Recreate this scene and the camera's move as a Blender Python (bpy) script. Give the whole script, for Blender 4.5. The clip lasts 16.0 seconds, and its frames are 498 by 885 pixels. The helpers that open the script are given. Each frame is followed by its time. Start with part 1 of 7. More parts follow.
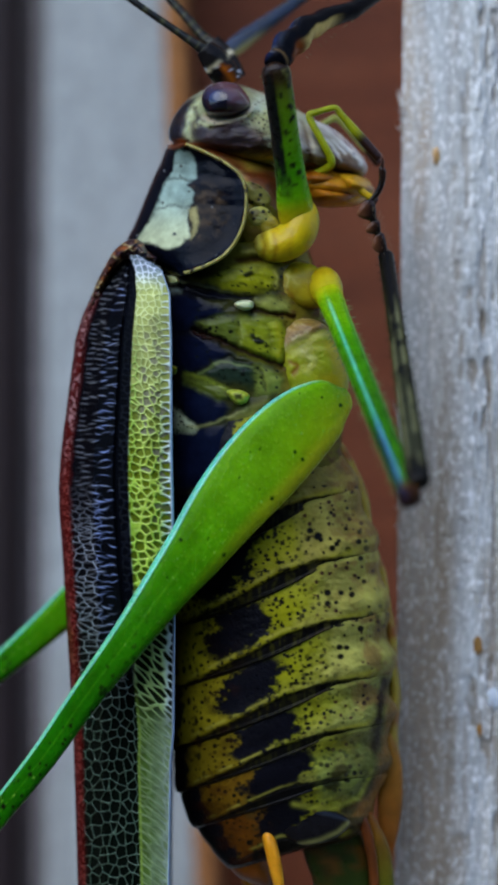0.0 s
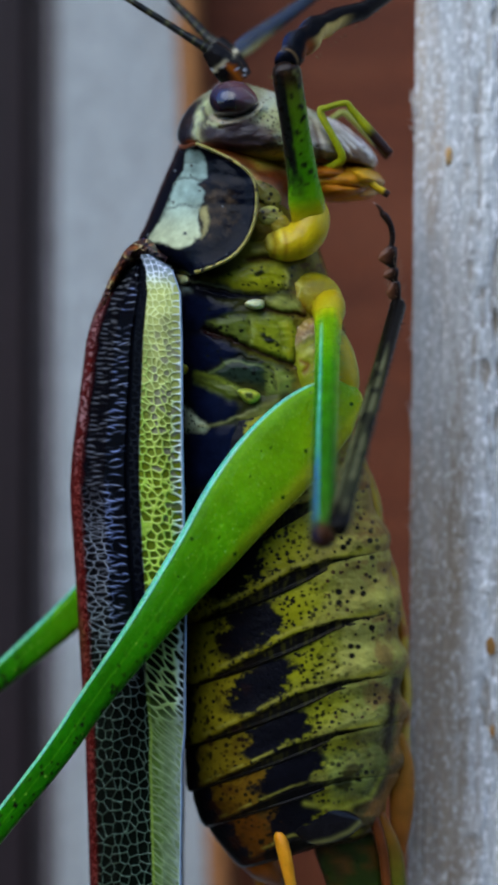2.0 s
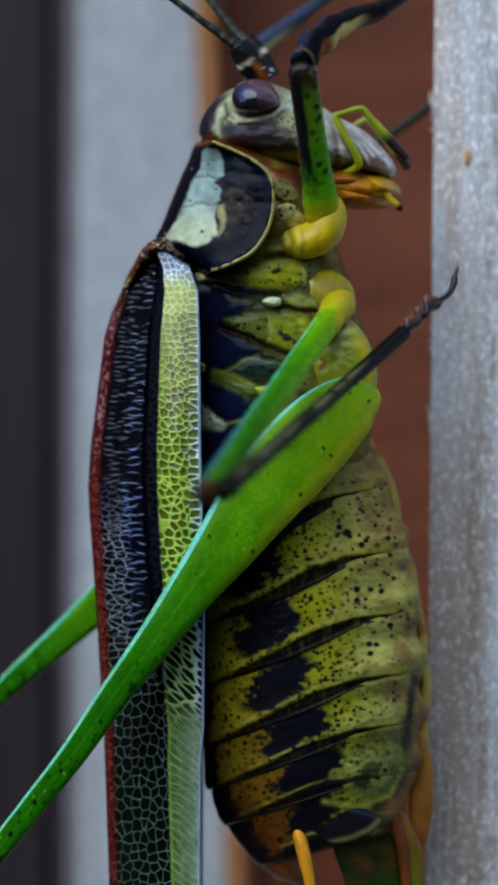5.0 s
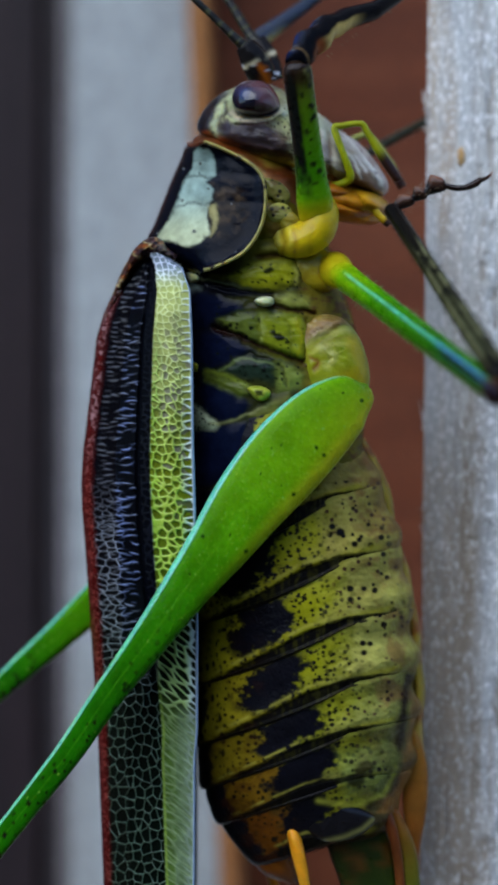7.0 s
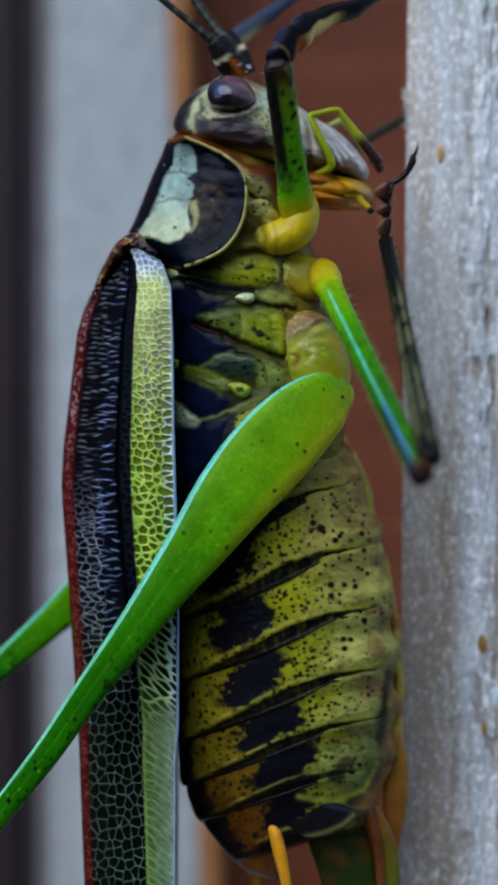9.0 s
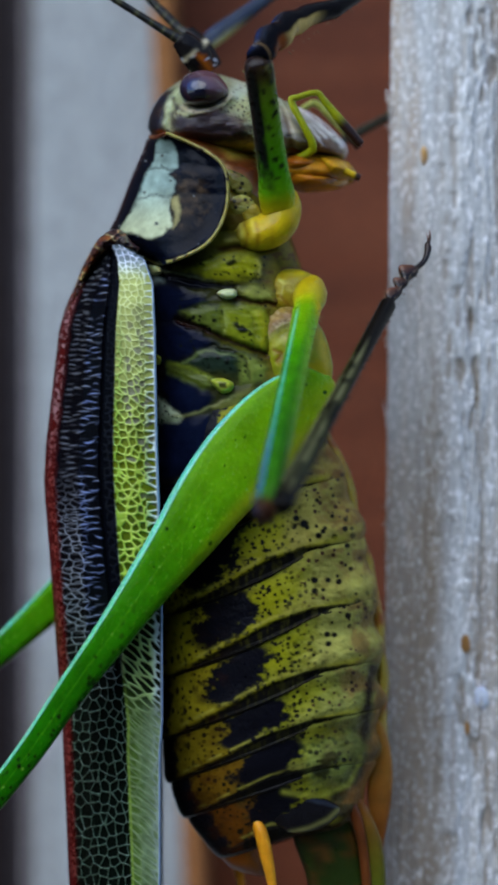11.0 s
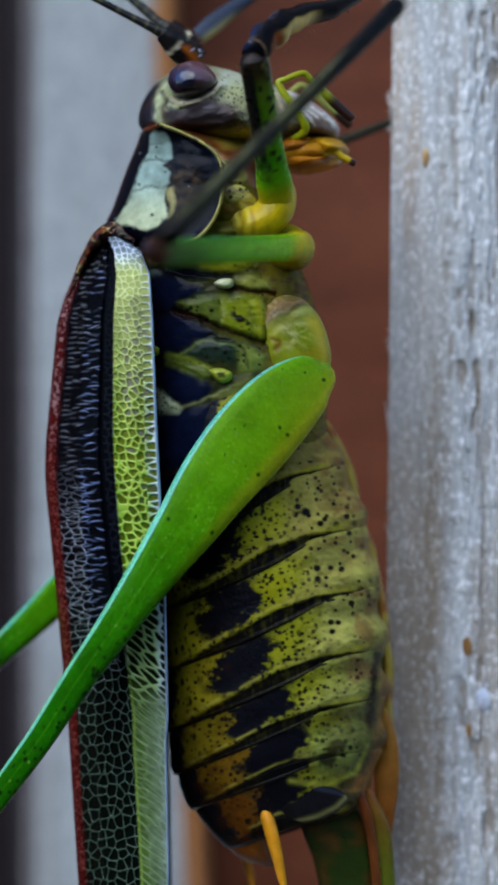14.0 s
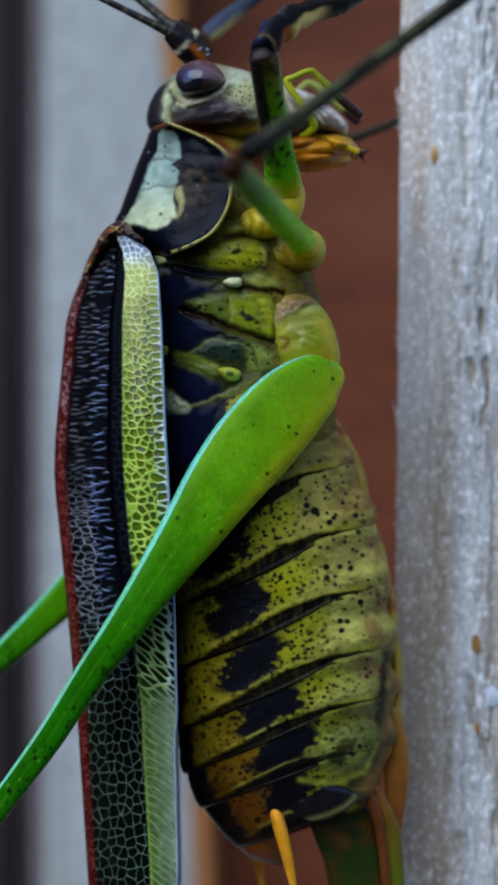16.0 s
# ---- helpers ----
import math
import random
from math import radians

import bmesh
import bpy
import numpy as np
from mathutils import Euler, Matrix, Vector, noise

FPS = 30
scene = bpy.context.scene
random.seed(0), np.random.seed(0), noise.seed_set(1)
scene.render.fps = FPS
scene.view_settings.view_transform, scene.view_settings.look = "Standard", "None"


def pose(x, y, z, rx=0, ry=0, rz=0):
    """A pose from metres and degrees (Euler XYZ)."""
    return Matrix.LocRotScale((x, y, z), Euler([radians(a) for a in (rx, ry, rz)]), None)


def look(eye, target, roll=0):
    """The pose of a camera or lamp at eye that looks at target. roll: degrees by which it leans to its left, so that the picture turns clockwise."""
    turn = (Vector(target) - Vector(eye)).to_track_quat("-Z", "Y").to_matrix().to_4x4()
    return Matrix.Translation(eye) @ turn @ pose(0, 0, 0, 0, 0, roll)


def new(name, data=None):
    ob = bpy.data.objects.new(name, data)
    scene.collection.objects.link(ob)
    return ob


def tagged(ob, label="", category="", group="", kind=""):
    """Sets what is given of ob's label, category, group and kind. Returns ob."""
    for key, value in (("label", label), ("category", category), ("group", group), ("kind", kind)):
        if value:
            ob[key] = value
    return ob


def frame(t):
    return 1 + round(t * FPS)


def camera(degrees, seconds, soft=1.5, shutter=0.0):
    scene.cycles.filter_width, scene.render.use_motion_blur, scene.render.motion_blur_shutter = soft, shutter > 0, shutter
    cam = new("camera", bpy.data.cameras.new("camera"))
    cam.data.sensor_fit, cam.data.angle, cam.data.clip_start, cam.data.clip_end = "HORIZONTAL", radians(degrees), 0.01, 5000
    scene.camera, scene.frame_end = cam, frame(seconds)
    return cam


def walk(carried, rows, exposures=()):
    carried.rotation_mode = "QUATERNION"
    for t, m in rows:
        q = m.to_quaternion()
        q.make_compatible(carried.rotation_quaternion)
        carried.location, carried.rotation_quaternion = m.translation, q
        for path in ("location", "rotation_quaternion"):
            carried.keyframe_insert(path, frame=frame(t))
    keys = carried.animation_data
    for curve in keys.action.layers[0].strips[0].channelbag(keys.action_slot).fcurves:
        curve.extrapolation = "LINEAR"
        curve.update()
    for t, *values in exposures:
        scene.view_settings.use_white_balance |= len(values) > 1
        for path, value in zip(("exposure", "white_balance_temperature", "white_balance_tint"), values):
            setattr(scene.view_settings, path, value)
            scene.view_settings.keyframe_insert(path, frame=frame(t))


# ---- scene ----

# Side-view drawing units: 40 to the millimetre, u to the right, v down, d in mm away from the viewer.
EYE = 0.0497
UNIT = 0.000025


def aim(yaw, pitch):
    return pose(0, -EYE, 0, 90 + pitch, 0, yaw)


cam = camera(25.0, 16.0, soft=3.5, shutter=0.8)
cam.data.dof.use_dof = True
cam.data.dof.focus_distance = 0.0450
cam.data.dof.aperture_fstop = 62.0
walk(cam, [
        (0.0, aim(0.00, 0.00)), (0.5, aim(0.06, 0.00)), (1.0, aim(0.23, 0.00)), (1.5, aim(0.40, 0.00)), (2.0, aim(0.63, 0.03)),
        (2.5, aim(0.81, 0.03)), (3.0, aim(1.04, 0.09)), (3.5, aim(1.24, 0.12)), (4.0, aim(1.38, 0.12)), (4.2, aim(1.44, 0.12)),
        (5.0, aim(1.58, 0.12)), (5.8, aim(1.61, 0.10)), (6.3, aim(1.58, 0.09)), (6.5, aim(1.50, 0.09)), (7.0, aim(1.24, 0.09)),
        (7.5, aim(1.01, 0.06)), (8.0, aim(0.76, 0.03)), (8.5, aim(0.49, -0.03)), (9.0, aim(0.23, -0.09)), (9.5, aim(-0.03, -0.13)),
        (10.0, aim(-0.29, -0.14)), (10.2, aim(-0.37, -0.13)), (11.2, aim(-0.63, -0.03)), (12.3, aim(-0.69, 0.03)), (12.5, aim(-0.69, 0.03)),
        (13.0, aim(-0.66, 0.03)), (13.5, aim(-0.60, 0.03)), (14.0, aim(-0.52, 0.06)), (14.5, aim(-0.37, 0.03)), (15.0, aim(-0.26, 0.00)),
        (15.5, aim(-0.17, 0.00)), (16.0, aim(-0.09, -0.06)),
], exposures=[(0.0, 0.94, 5900, 8), (10.0, 0.94, 5900, 8), (13.0, 0.99, 5900, 8), (16.0, 0.99, 5900, 8)])

# ---- light ----
world = bpy.data.worlds.new("overcast_sky")
scene.world = world
world.use_nodes = True
wn = world.node_tree
sky = wn.nodes.new("ShaderNodeTexSky")
sky.sky_type = "NISHITA"
sky.sun_disc = False
sky.sun_elevation = radians(52)
sky.sun_rotation = radians(205)
sky.dust_density = 1.0
sky.ozone_density = 3.0
wn.links.new(sky.outputs[0], wn.nodes["Background"].inputs[0])
wn.nodes["Background"].inputs[1].default_value = 0.15
sun_data = bpy.data.lights.new("sun", "SUN")
sun_data.energy = 1.57
sun_data.angle = radians(70)
sun_data.color = (1.0, 0.98, 0.95)
sun = new("sun", sun_data)
sun.matrix_world = look((-0.72, -0.82, 1.05), (0, 0, 0))

# ---- helpers for shapes ----


def S(r, g, b):
    """A colour from 0 to 255 in display values."""
    f = [c / 255 for c in (r, g, b)]
    return np.array([c / 12.92 if c < 0.04045 else ((c + 0.055) / 1.055) ** 2.4 for c in f])


def V(u, v, d=0.0):
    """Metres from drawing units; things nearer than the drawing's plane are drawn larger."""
    u, v, d = np.asarray(u, float), np.asarray(v, float), np.asarray(d, float)
    k = 1 + d * 0.001 / EYE
    u, v, d, k = np.broadcast_arrays(u, v, d, k)
    return np.stack([(u - 441) * UNIT * k, d * 0.001, (784 - v) * UNIT * k], -1)


def hash2(i, j, seed):
    h = np.sin(i * 127.1 + j * 311.7 + seed * 74.7) * 43758.5453
    return h - np.floor(h)


def vnoise(x, y, seed=0):
    x, y = np.asarray(x, float), np.asarray(y, float)
    i, j = np.floor(x), np.floor(y)
    a, b = x - i, y - j
    a, b = a * a * (3 - 2 * a), b * b * (3 - 2 * b)
    return (hash2(i, j, seed) * (1 - a) + hash2(i + 1, j, seed) * a) * (1 - b) + (hash2(i, j + 1, seed) * (1 - a) + hash2(i + 1, j + 1, seed) * a) * b


def fnoise(x, y, seed=0):
    return 0.55 * vnoise(x, y, seed) + 0.3 * vnoise(2.1 * np.asarray(x), 2.1 * np.asarray(y), seed + 5) + 0.15 * vnoise(4.3 * np.asarray(x), 4.3 * np.asarray(y), seed + 9)


def step(a, b, x):
    t = np.clip((x - a) / (b - a), 0, 1)
    return t * t * (3 - 2 * t)


def cells(x, y, seed=0, jitter=0.8):
    """Nearest and second nearest distance to jittered seeds, one a unit cell, and the nearest cell's random number."""
    i0, j0 = np.floor(x), np.floor(y)
    f1, f2, rid = np.full(x.shape, 9.0), np.full(x.shape, 9.0), np.zeros(x.shape)
    for a in (-1, 0, 1):
        for b in (-1, 0, 1):
            i, j = i0 + a, j0 + b
            px = i + 0.5 + jitter * (hash2(i, j, seed) - 0.5)
            py = j + 0.5 + jitter * (hash2(i, j, seed + 3) - 0.5)
            r = np.hypot(x - px, y - py)
            near = r < f1
            f2 = np.where(near, f1, np.minimum(f2, r))
            rid = np.where(near, hash2(i, j, seed + 7), rid)
            f1 = np.where(near, r, f1)
    return f1, f2, rid


def inside(u, v, poly, soft=6.0):
    """1 inside the outline, 0 outside, over a soft edge."""
    p = np.array(poly, float)
    q = np.roll(p, -1, 0)
    best, odd = np.full(u.shape, 1e9), np.zeros(u.shape, bool)
    for (ax, ay), (bx, by) in zip(p, q):
        ex, ey = bx - ax, by - ay
        t = np.clip(((u - ax) * ex + (v - ay) * ey) / (ex * ex + ey * ey + 1e-9), 0, 1)
        best = np.minimum(best, np.hypot(u - ax - t * ex, v - ay - t * ey))
        cross = (ay > v) != (by > v)
        odd ^= cross & (u < ax + (v - ay) * ex / (ey if abs(ey) > 1e-9 else 1e-9))
    return step(-soft, soft, np.where(odd, best, -best))


def disc(u, v, cu, cv, ru, rv=None, soft=0.35):
    return 1 - step(1 - soft, 1 + soft, np.hypot((u - cu) / ru, (v - cv) / (rv or ru)))


def stroke(u, v, pts, w):
    """How near each place is to a bent line, 1 on it, falling off over w."""
    best = np.full(np.shape(u), 1e9)
    for (a, b), (c, e) in zip(pts[:-1], pts[1:]):
        p, q = c - a, e - b
        t = np.clip(((u - a) * p + (v - b) * q) / (p * p + q * q + 1e-9), 0, 1)
        best = np.minimum(best, np.hypot(u - a - t * p, v - b - t * q))
    return np.exp(-(best / w) ** 2)


def mix(col, colour, k):
    return col * (1 - k[..., None]) + np.asarray(colour) * k[..., None]


def mottle(col, u, v, scale=9.0, amount=0.25, seed=3):
    return col * (1 - amount / 2 + amount * fnoise(u / scale, v / scale, seed))[..., None]


def specks(col, u, v, size, density, colour, seed, where=1.0):
    f1, f2, rid = cells(u / size, v / size, seed, 0.9)
    r = 0.12 + 0.22 * hash2(np.floor(rid * 97), 1.0, seed)
    return mix(col, colour, (1 - step(r * 0.7, r * 1.1, f1)) * (rid < density) * where)


def spline(pts, n):
    """n points along a smooth curve through pts (rows of any width)."""
    p = np.array(pts, float)
    e = np.vstack([2 * p[0] - p[1], p, 2 * p[-1] - p[-2]])
    t = np.linspace(0, len(p) - 1 - 1e-9, n)
    i = np.floor(t).astype(int)
    f = (t - i)[:, None]
    a, b, c, d = e[i], e[i + 1], e[i + 2], e[i + 3]
    return 0.5 * (2 * b + (c - a) * f + (2 * a - 5 * b + 4 * c - d) * f ** 2 + (3 * b - a - 3 * c + d) * f ** 3)


def ring_spline(pts, n):
    p = np.array(pts, float)
    e = np.vstack([p[-1], p, p[0], p[1]])
    t = np.linspace(0, len(p), n, endpoint=False)
    i = np.floor(t).astype(int)
    f = (t - i)[:, None]
    a, b, c, d = e[i], e[i + 1], e[i + 2], e[(i + 3) % len(e)]
    return 0.5 * (2 * b + (c - a) * f + (2 * a - 5 * b + 4 * c - d) * f ** 2 + (3 * b - a - 3 * c + d) * f ** 3)


def grid_faces(rows, cols, wrap=False, base=0):
    out = []
    for r in range(rows - 1):
        for c in range(cols if wrap else cols - 1):
            c2 = (c + 1) % cols
            out.append((base + r * cols + c, base + r * cols + c2, base + (r + 1) * cols + c2, base + (r + 1) * cols + c))
    return out


def part(name, verts, faces, material, parent=None, label="", col=None, origin=None, smooth=True, gloss=1.0):
    """One mesh object, under a thing or a part where one is given."""
    verts = np.asarray(verts, float).reshape(-1, 3)
    if origin is not None:
        verts = verts - np.array(origin)
    me = bpy.data.meshes.new(name)
    me.from_pydata(verts.tolist(), [], faces)
    bm = bmesh.new()
    bm.from_mesh(me)
    bmesh.ops.recalc_face_normals(bm, faces=bm.faces)
    bm.to_mesh(me)
    bm.free()
    if col is not None:
        at = me.attributes.new("pigment", "FLOAT_COLOR", "POINT")
        c = np.ones((len(verts), 4))
        c[:, :3] = np.clip(np.asarray(col).reshape(-1, 3), 0, 1)
        c[:, 3] = np.ravel(gloss)
        at.data.foreach_set("color", c.ravel())
    if smooth:
        me.polygons.foreach_set("use_smooth", [True] * len(me.polygons))
    me.materials.append(material)
    ob = new(name, me)
    ob.parent = parent
    if label:
        tagged(ob, label)
    return ob


def blob(outline, near, far, d0=0.0, around=72, rings=22, power=2.0):
    """A closed rounded body with that side outline, bulging near and far (mm) from the plane d0. Returns verts, faces, u, v, nearness."""
    o = ring_spline(outline, around)
    c = o.mean(0)
    us, vs, ds = [c[0]], [c[1]], [d0 - near]
    for sgn, bulge in ((-1, near), (1, far)):
        rs = np.sin(np.linspace(0, math.pi / 2, rings))[1:]
        if sgn > 0:
            rs = rs[:-1][::-1]
        for r in rs:
            h = (1 - r ** power) ** 0.5 if r < 1 else 0.0
            us += list(c[0] + (o[:, 0] - c[0]) * r)
            vs += list(c[1] + (o[:, 1] - c[1]) * r)
            ds += [d0 + sgn * bulge * h] * around
    us.append(c[0]), vs.append(c[1]), ds.append(d0 + far)
    n = 2 * (rings - 1) - 1
    faces = grid_faces(n, around, True, 1)
    faces += [(0, 1 + (k + 1) % around, 1 + k) for k in range(around)]
    last = 1 + (n - 1) * around
    faces += [(last + k, last + (k + 1) % around, last + around) for k in range(around)]
    return np.array(us), np.array(vs), np.array(ds), faces


def tube(path, sides=20, steps=40, power=2.0, cap=True):
    """A tube through rows (u, v, d, half width in drawing units, half depth in mm). Returns u, v, d, faces, around, along."""
    p = spline(path, steps)
    tu, tv = np.gradient(p[:, 0]), np.gradient(p[:, 1])
    ln = np.hypot(tu, tv) + 1e-9
    nu, nv = tv / ln, -tu / ln
    a = np.linspace(0, 2 * math.pi, sides, endpoint=False)
    ca = np.cos(a)
    sa = np.sign(np.sin(a)) * np.maximum(1 - abs(ca) ** power, 0) ** (1 / power)
    w, h = np.maximum(p[:, 3], 0.1), np.maximum(p[:, 4], 0.005)
    u = p[:, 0, None] + nu[:, None] * w[:, None] * ca
    v = p[:, 1, None] + nv[:, None] * w[:, None] * ca
    d = p[:, 2, None] + h[:, None] * sa
    faces = grid_faces(steps, sides, True)
    if cap:
        faces += [tuple(range(sides)), tuple((steps - 1) * sides + k for k in range(sides))]
    ang = np.broadcast_to(a, u.shape)
    along = np.broadcast_to(np.linspace(0, 1, steps)[:, None], u.shape)
    return u, v, d, faces, ang, along


def limb(length, radii, sides=18, steps=48, bend=0.0, power=2.0):
    """A limb along +Z in mm: radii are rows (fraction, half width, half depth) in mm. Returns verts in metres, faces, angle, along."""
    f = 0.5 - 0.5 * np.cos(np.linspace(0, math.pi, steps))
    r = np.array(radii, float)
    rx, ry = np.interp(f, r[:, 0], r[:, 1]), np.interp(f, r[:, 0], r[:, 2])
    a = np.linspace(0, 2 * math.pi, sides, endpoint=False)
    ca = np.cos(a)
    sa = np.sign(np.sin(a)) * np.maximum(1 - abs(ca) ** power, 0) ** (1 / power)
    x = rx[:, None] * ca + (bend * np.sin(f * math.pi))[:, None]
    y = ry[:, None] * sa
    z = np.broadcast_to((f * length)[:, None], x.shape)
    faces = grid_faces(steps, sides, True)
    faces += [tuple(range(sides)), tuple((steps - 1) * sides + k for k in range(sides))]
    return np.stack([x, y, z], -1).reshape(-1, 3) * 0.001, faces, np.broadcast_to(a, x.shape).ravel(), np.broadcast_to(f[:, None], x.shape).ravel()


def ramp(t, stops):
    s = [k for k, _ in stops]
    c = np.array([k for _, k in stops])
    return np.stack([np.interp(t, s, c[:, i]) for i in range(3)], -1)


def spines(bases, tips, radius):
    """Fine pointed bristles as one mesh."""
    vs, fs = [], []
    for b, t in zip(bases, tips):
        b, t = Vector(b), Vector(t)
        z = (t - b).normalized()
        x = z.orthogonal().normalized()
        y = z.cross(x)
        n = len(vs)
        for k in range(4):
            q = k * math.pi / 2
            vs.append(b + (x * math.cos(q) + y * math.sin(q)) * radius)
        vs.append(t)
        fs += [(n + k, n + (k + 1) % 4, n + 4) for k in range(4)]
    return np.array([list(q) for q in vs]), fs


# ---- materials ----


def material(name):
    m = bpy.data.materials.new(name)
    m.use_nodes = True
    return m, m.node_tree, m.node_tree.nodes["Principled BSDF"]


def cuticle(name, rough=0.35, grain=9000.0, bump=0.15, coat=0.0, vary=0.25, spec=0.4, deep=0.0):
    """Insect skin: its pigment, finely uneven, with a dull to waxy gloss."""
    m, nt, bsdf = material(name)
    L = nt.links.new
    at = nt.nodes.new("ShaderNodeAttribute")
    at.attribute_name = "pigment"
    co = nt.nodes.new("ShaderNodeTexCoord")
    n1 = nt.nodes.new("ShaderNodeTexNoise")
    n1.inputs["Scale"].default_value = grain
    n1.inputs["Detail"].default_value = 3
    n2 = nt.nodes.new("ShaderNodeTexNoise")
    n2.inputs["Scale"].default_value = grain * 0.16
    n2.inputs["Detail"].default_value = 3
    for n in (n1, n2):
        L(co.outputs["Object"], n.inputs["Vector"])
    mr = nt.nodes.new("ShaderNodeMapRange")
    mr.inputs["From Min"].default_value, mr.inputs["From Max"].default_value = 0.3, 0.7
    mr.inputs["To Min"].default_value, mr.inputs["To Max"].default_value = 1 - vary, 1 + vary
    L(n2.outputs["Fac"], mr.inputs["Value"])
    mul = nt.nodes.new("ShaderNodeVectorMath")
    mul.operation = "SCALE"
    L(at.outputs["Color"], mul.inputs[0])
    L(mr.outputs["Result"], mul.inputs["Scale"])
    L(mul.outputs["Vector"], bsdf.inputs["Base Color"])
    rr = nt.nodes.new("ShaderNodeMapRange")
    rr.inputs["To Min"].default_value, rr.inputs["To Max"].default_value = rough * 0.7, rough * 1.35
    L(n1.outputs["Fac"], rr.inputs["Value"])
    L(rr.outputs["Result"], bsdf.inputs["Roughness"])
    bp = nt.nodes.new("ShaderNodeBump")
    bp.inputs["Strength"].default_value = bump
    bp.inputs["Distance"].default_value = 0.00006
    L(n1.outputs["Fac"], bp.inputs["Height"])
    L(bp.outputs["Normal"], bsdf.inputs["Normal"])
    bsdf.inputs["Coat Weight"].default_value = coat
    if deep:
        bsdf.inputs["Subsurface Weight"].default_value = deep
        bsdf.inputs["Subsurface Radius"].default_value = (1.0, 0.7, 0.25)
        bsdf.inputs["Subsurface Scale"].default_value = 0.0008 * deep
    bsdf.inputs["Coat Roughness"].default_value = 0.12
    gl = nt.nodes.new("ShaderNodeMath")
    gl.operation = "MULTIPLY"
    gl.inputs[1].default_value = spec
    L(at.outputs["Alpha"], gl.inputs[0])
    L(gl.outputs[0], bsdf.inputs["Specular IOR Level"])
    return m


def wood(name, light, dark, brown, rough=0.85, axis=2, bump=0.5, fine=1.0, worn=False):
    """Wood with long fibres along one axis, streaked and stained."""
    m, nt, bsdf = material(name)
    L = nt.links.new
    co = nt.nodes.new("ShaderNodeTexCoord")

    def stretched(across, along, detail=4.0):
        mp = nt.nodes.new("ShaderNodeMapping")
        sc = [across] * 3
        sc[axis] = along
        mp.inputs["Scale"].default_value = sc
        L(co.outputs["Object"], mp.inputs["Vector"])
        n = nt.nodes.new("ShaderNodeTexNoise")
        n.inputs["Scale"].default_value = 1.0
        n.inputs["Detail"].default_value = detail
        L(mp.outputs["Vector"], n.inputs["Vector"])
        return n.outputs["Fac"]

    fibre = stretched(5600 * fine, 1700 * fine)
    streak = stretched(1100 * fine, 90 * fine, 6.0)
    stain = stretched(420 * fine, 60 * fine, 3.0)
    glint = stretched(5200 * fine, 3200 * fine, 2.0)

    def rng(fac, lo, hi, a=0.0, b=1.0):
        r = nt.nodes.new("ShaderNodeMapRange")
        r.inputs["From Min"].default_value, r.inputs["From Max"].default_value = lo, hi
        r.inputs["To Min"].default_value, r.inputs["To Max"].default_value = a, b
        L(fac, r.inputs["Value"])
        return r.outputs["Result"]

    def blend(fac, a, b):
        x = nt.nodes.new("ShaderNodeMix")
        x.data_type = "RGBA"
        L(fac, x.inputs["Factor"])
        for k, c in ((6, a), (7, b)):
            if isinstance(c, tuple):
                x.inputs[k].default_value = (*c, 1)
            else:
                L(c, x.inputs[k])
        return x.outputs[2]

    c = blend(rng(streak, 0.35, 0.65), tuple(light), tuple(dark))
    c = blend(rng(stain, 0.47, 0.63, 0.0, 0.85), c, tuple(brown))
    c = blend(rng(fibre, 0.34, 0.6, 0.5 if worn else 0.75, 0.0), c, tuple(np.array(dark) * 0.55))
    c = blend(rng(glint, 0.54, 0.66, 0.0, 0.7 if worn else 0.45), c, tuple(np.minimum(np.array(light) * 1.55, 0.8)))
    if worn:
        at = nt.nodes.new("ShaderNodeAttribute")
        at.attribute_name = "pigment"
        c = blend(at.outputs["Fac"], c, tuple(np.array(brown) * 0.55))
        c = blend(rng(glint, 0.60, 0.70, 0.0, 0.35), c, tuple(np.minimum(np.array(light) * 1.4, 0.75)))
    L(c, bsdf.inputs["Base Color"])
    bsdf.inputs["Roughness"].default_value = rough
    bsdf.inputs["Specular IOR Level"].default_value = 0.2
    bp = nt.nodes.new("ShaderNodeBump")
    bp.inputs["Strength"].default_value = bump
    bp.inputs["Distance"].default_value = 0.00012
    L(fibre, bp.inputs["Height"])
    L(bp.outputs["Normal"], bsdf.inputs["Normal"])
    return m


waxy = cuticle("green_leg_cuticle", 0.28, 5000, 0.6, 0.0, 0.14, 0.12, 0.7)
shell = cuticle("polished_black_cuticle", 0.2, 9000, 0.2, 0.0, 0.25, 0.2)
skin = cuticle("soft_body_cuticle", 0.3, 7000, 0.3, 0.0, 0.2, 0.18, 0.4)
hard = cuticle("speckled_abdomen_cuticle", 0.3, 6000, 0.6, 0.0, 0.25, 0.15)
wing_skin = cuticle("leathery_wing_cuticle", 0.32, 12000, 0.25, 0.0, 0.2, 0.13)
lens = cuticle("compound_eye_cuticle", 0.16, 26000, 0.05, 0.25, 0.1, 0.35)
weathered = wood("weathered_grey_wood", (0.565, 0.575, 0.553), (0.41, 0.42, 0.415), (0.37, 0.30, 0.22), worn=True)
red_stained = wood("red_brown_stained_wood", (0.185, 0.050, 0.018), (0.098, 0.028, 0.012), (0.215, 0.066, 0.026), 0.7, 0, 0.3, 0.3)
grey_paint = wood("pale_grey_painted_wood", (0.375, 0.395, 0.385), (0.325, 0.342, 0.335), (0.295, 0.295, 0.28), 0.7, 2, 0.2, 0.3)
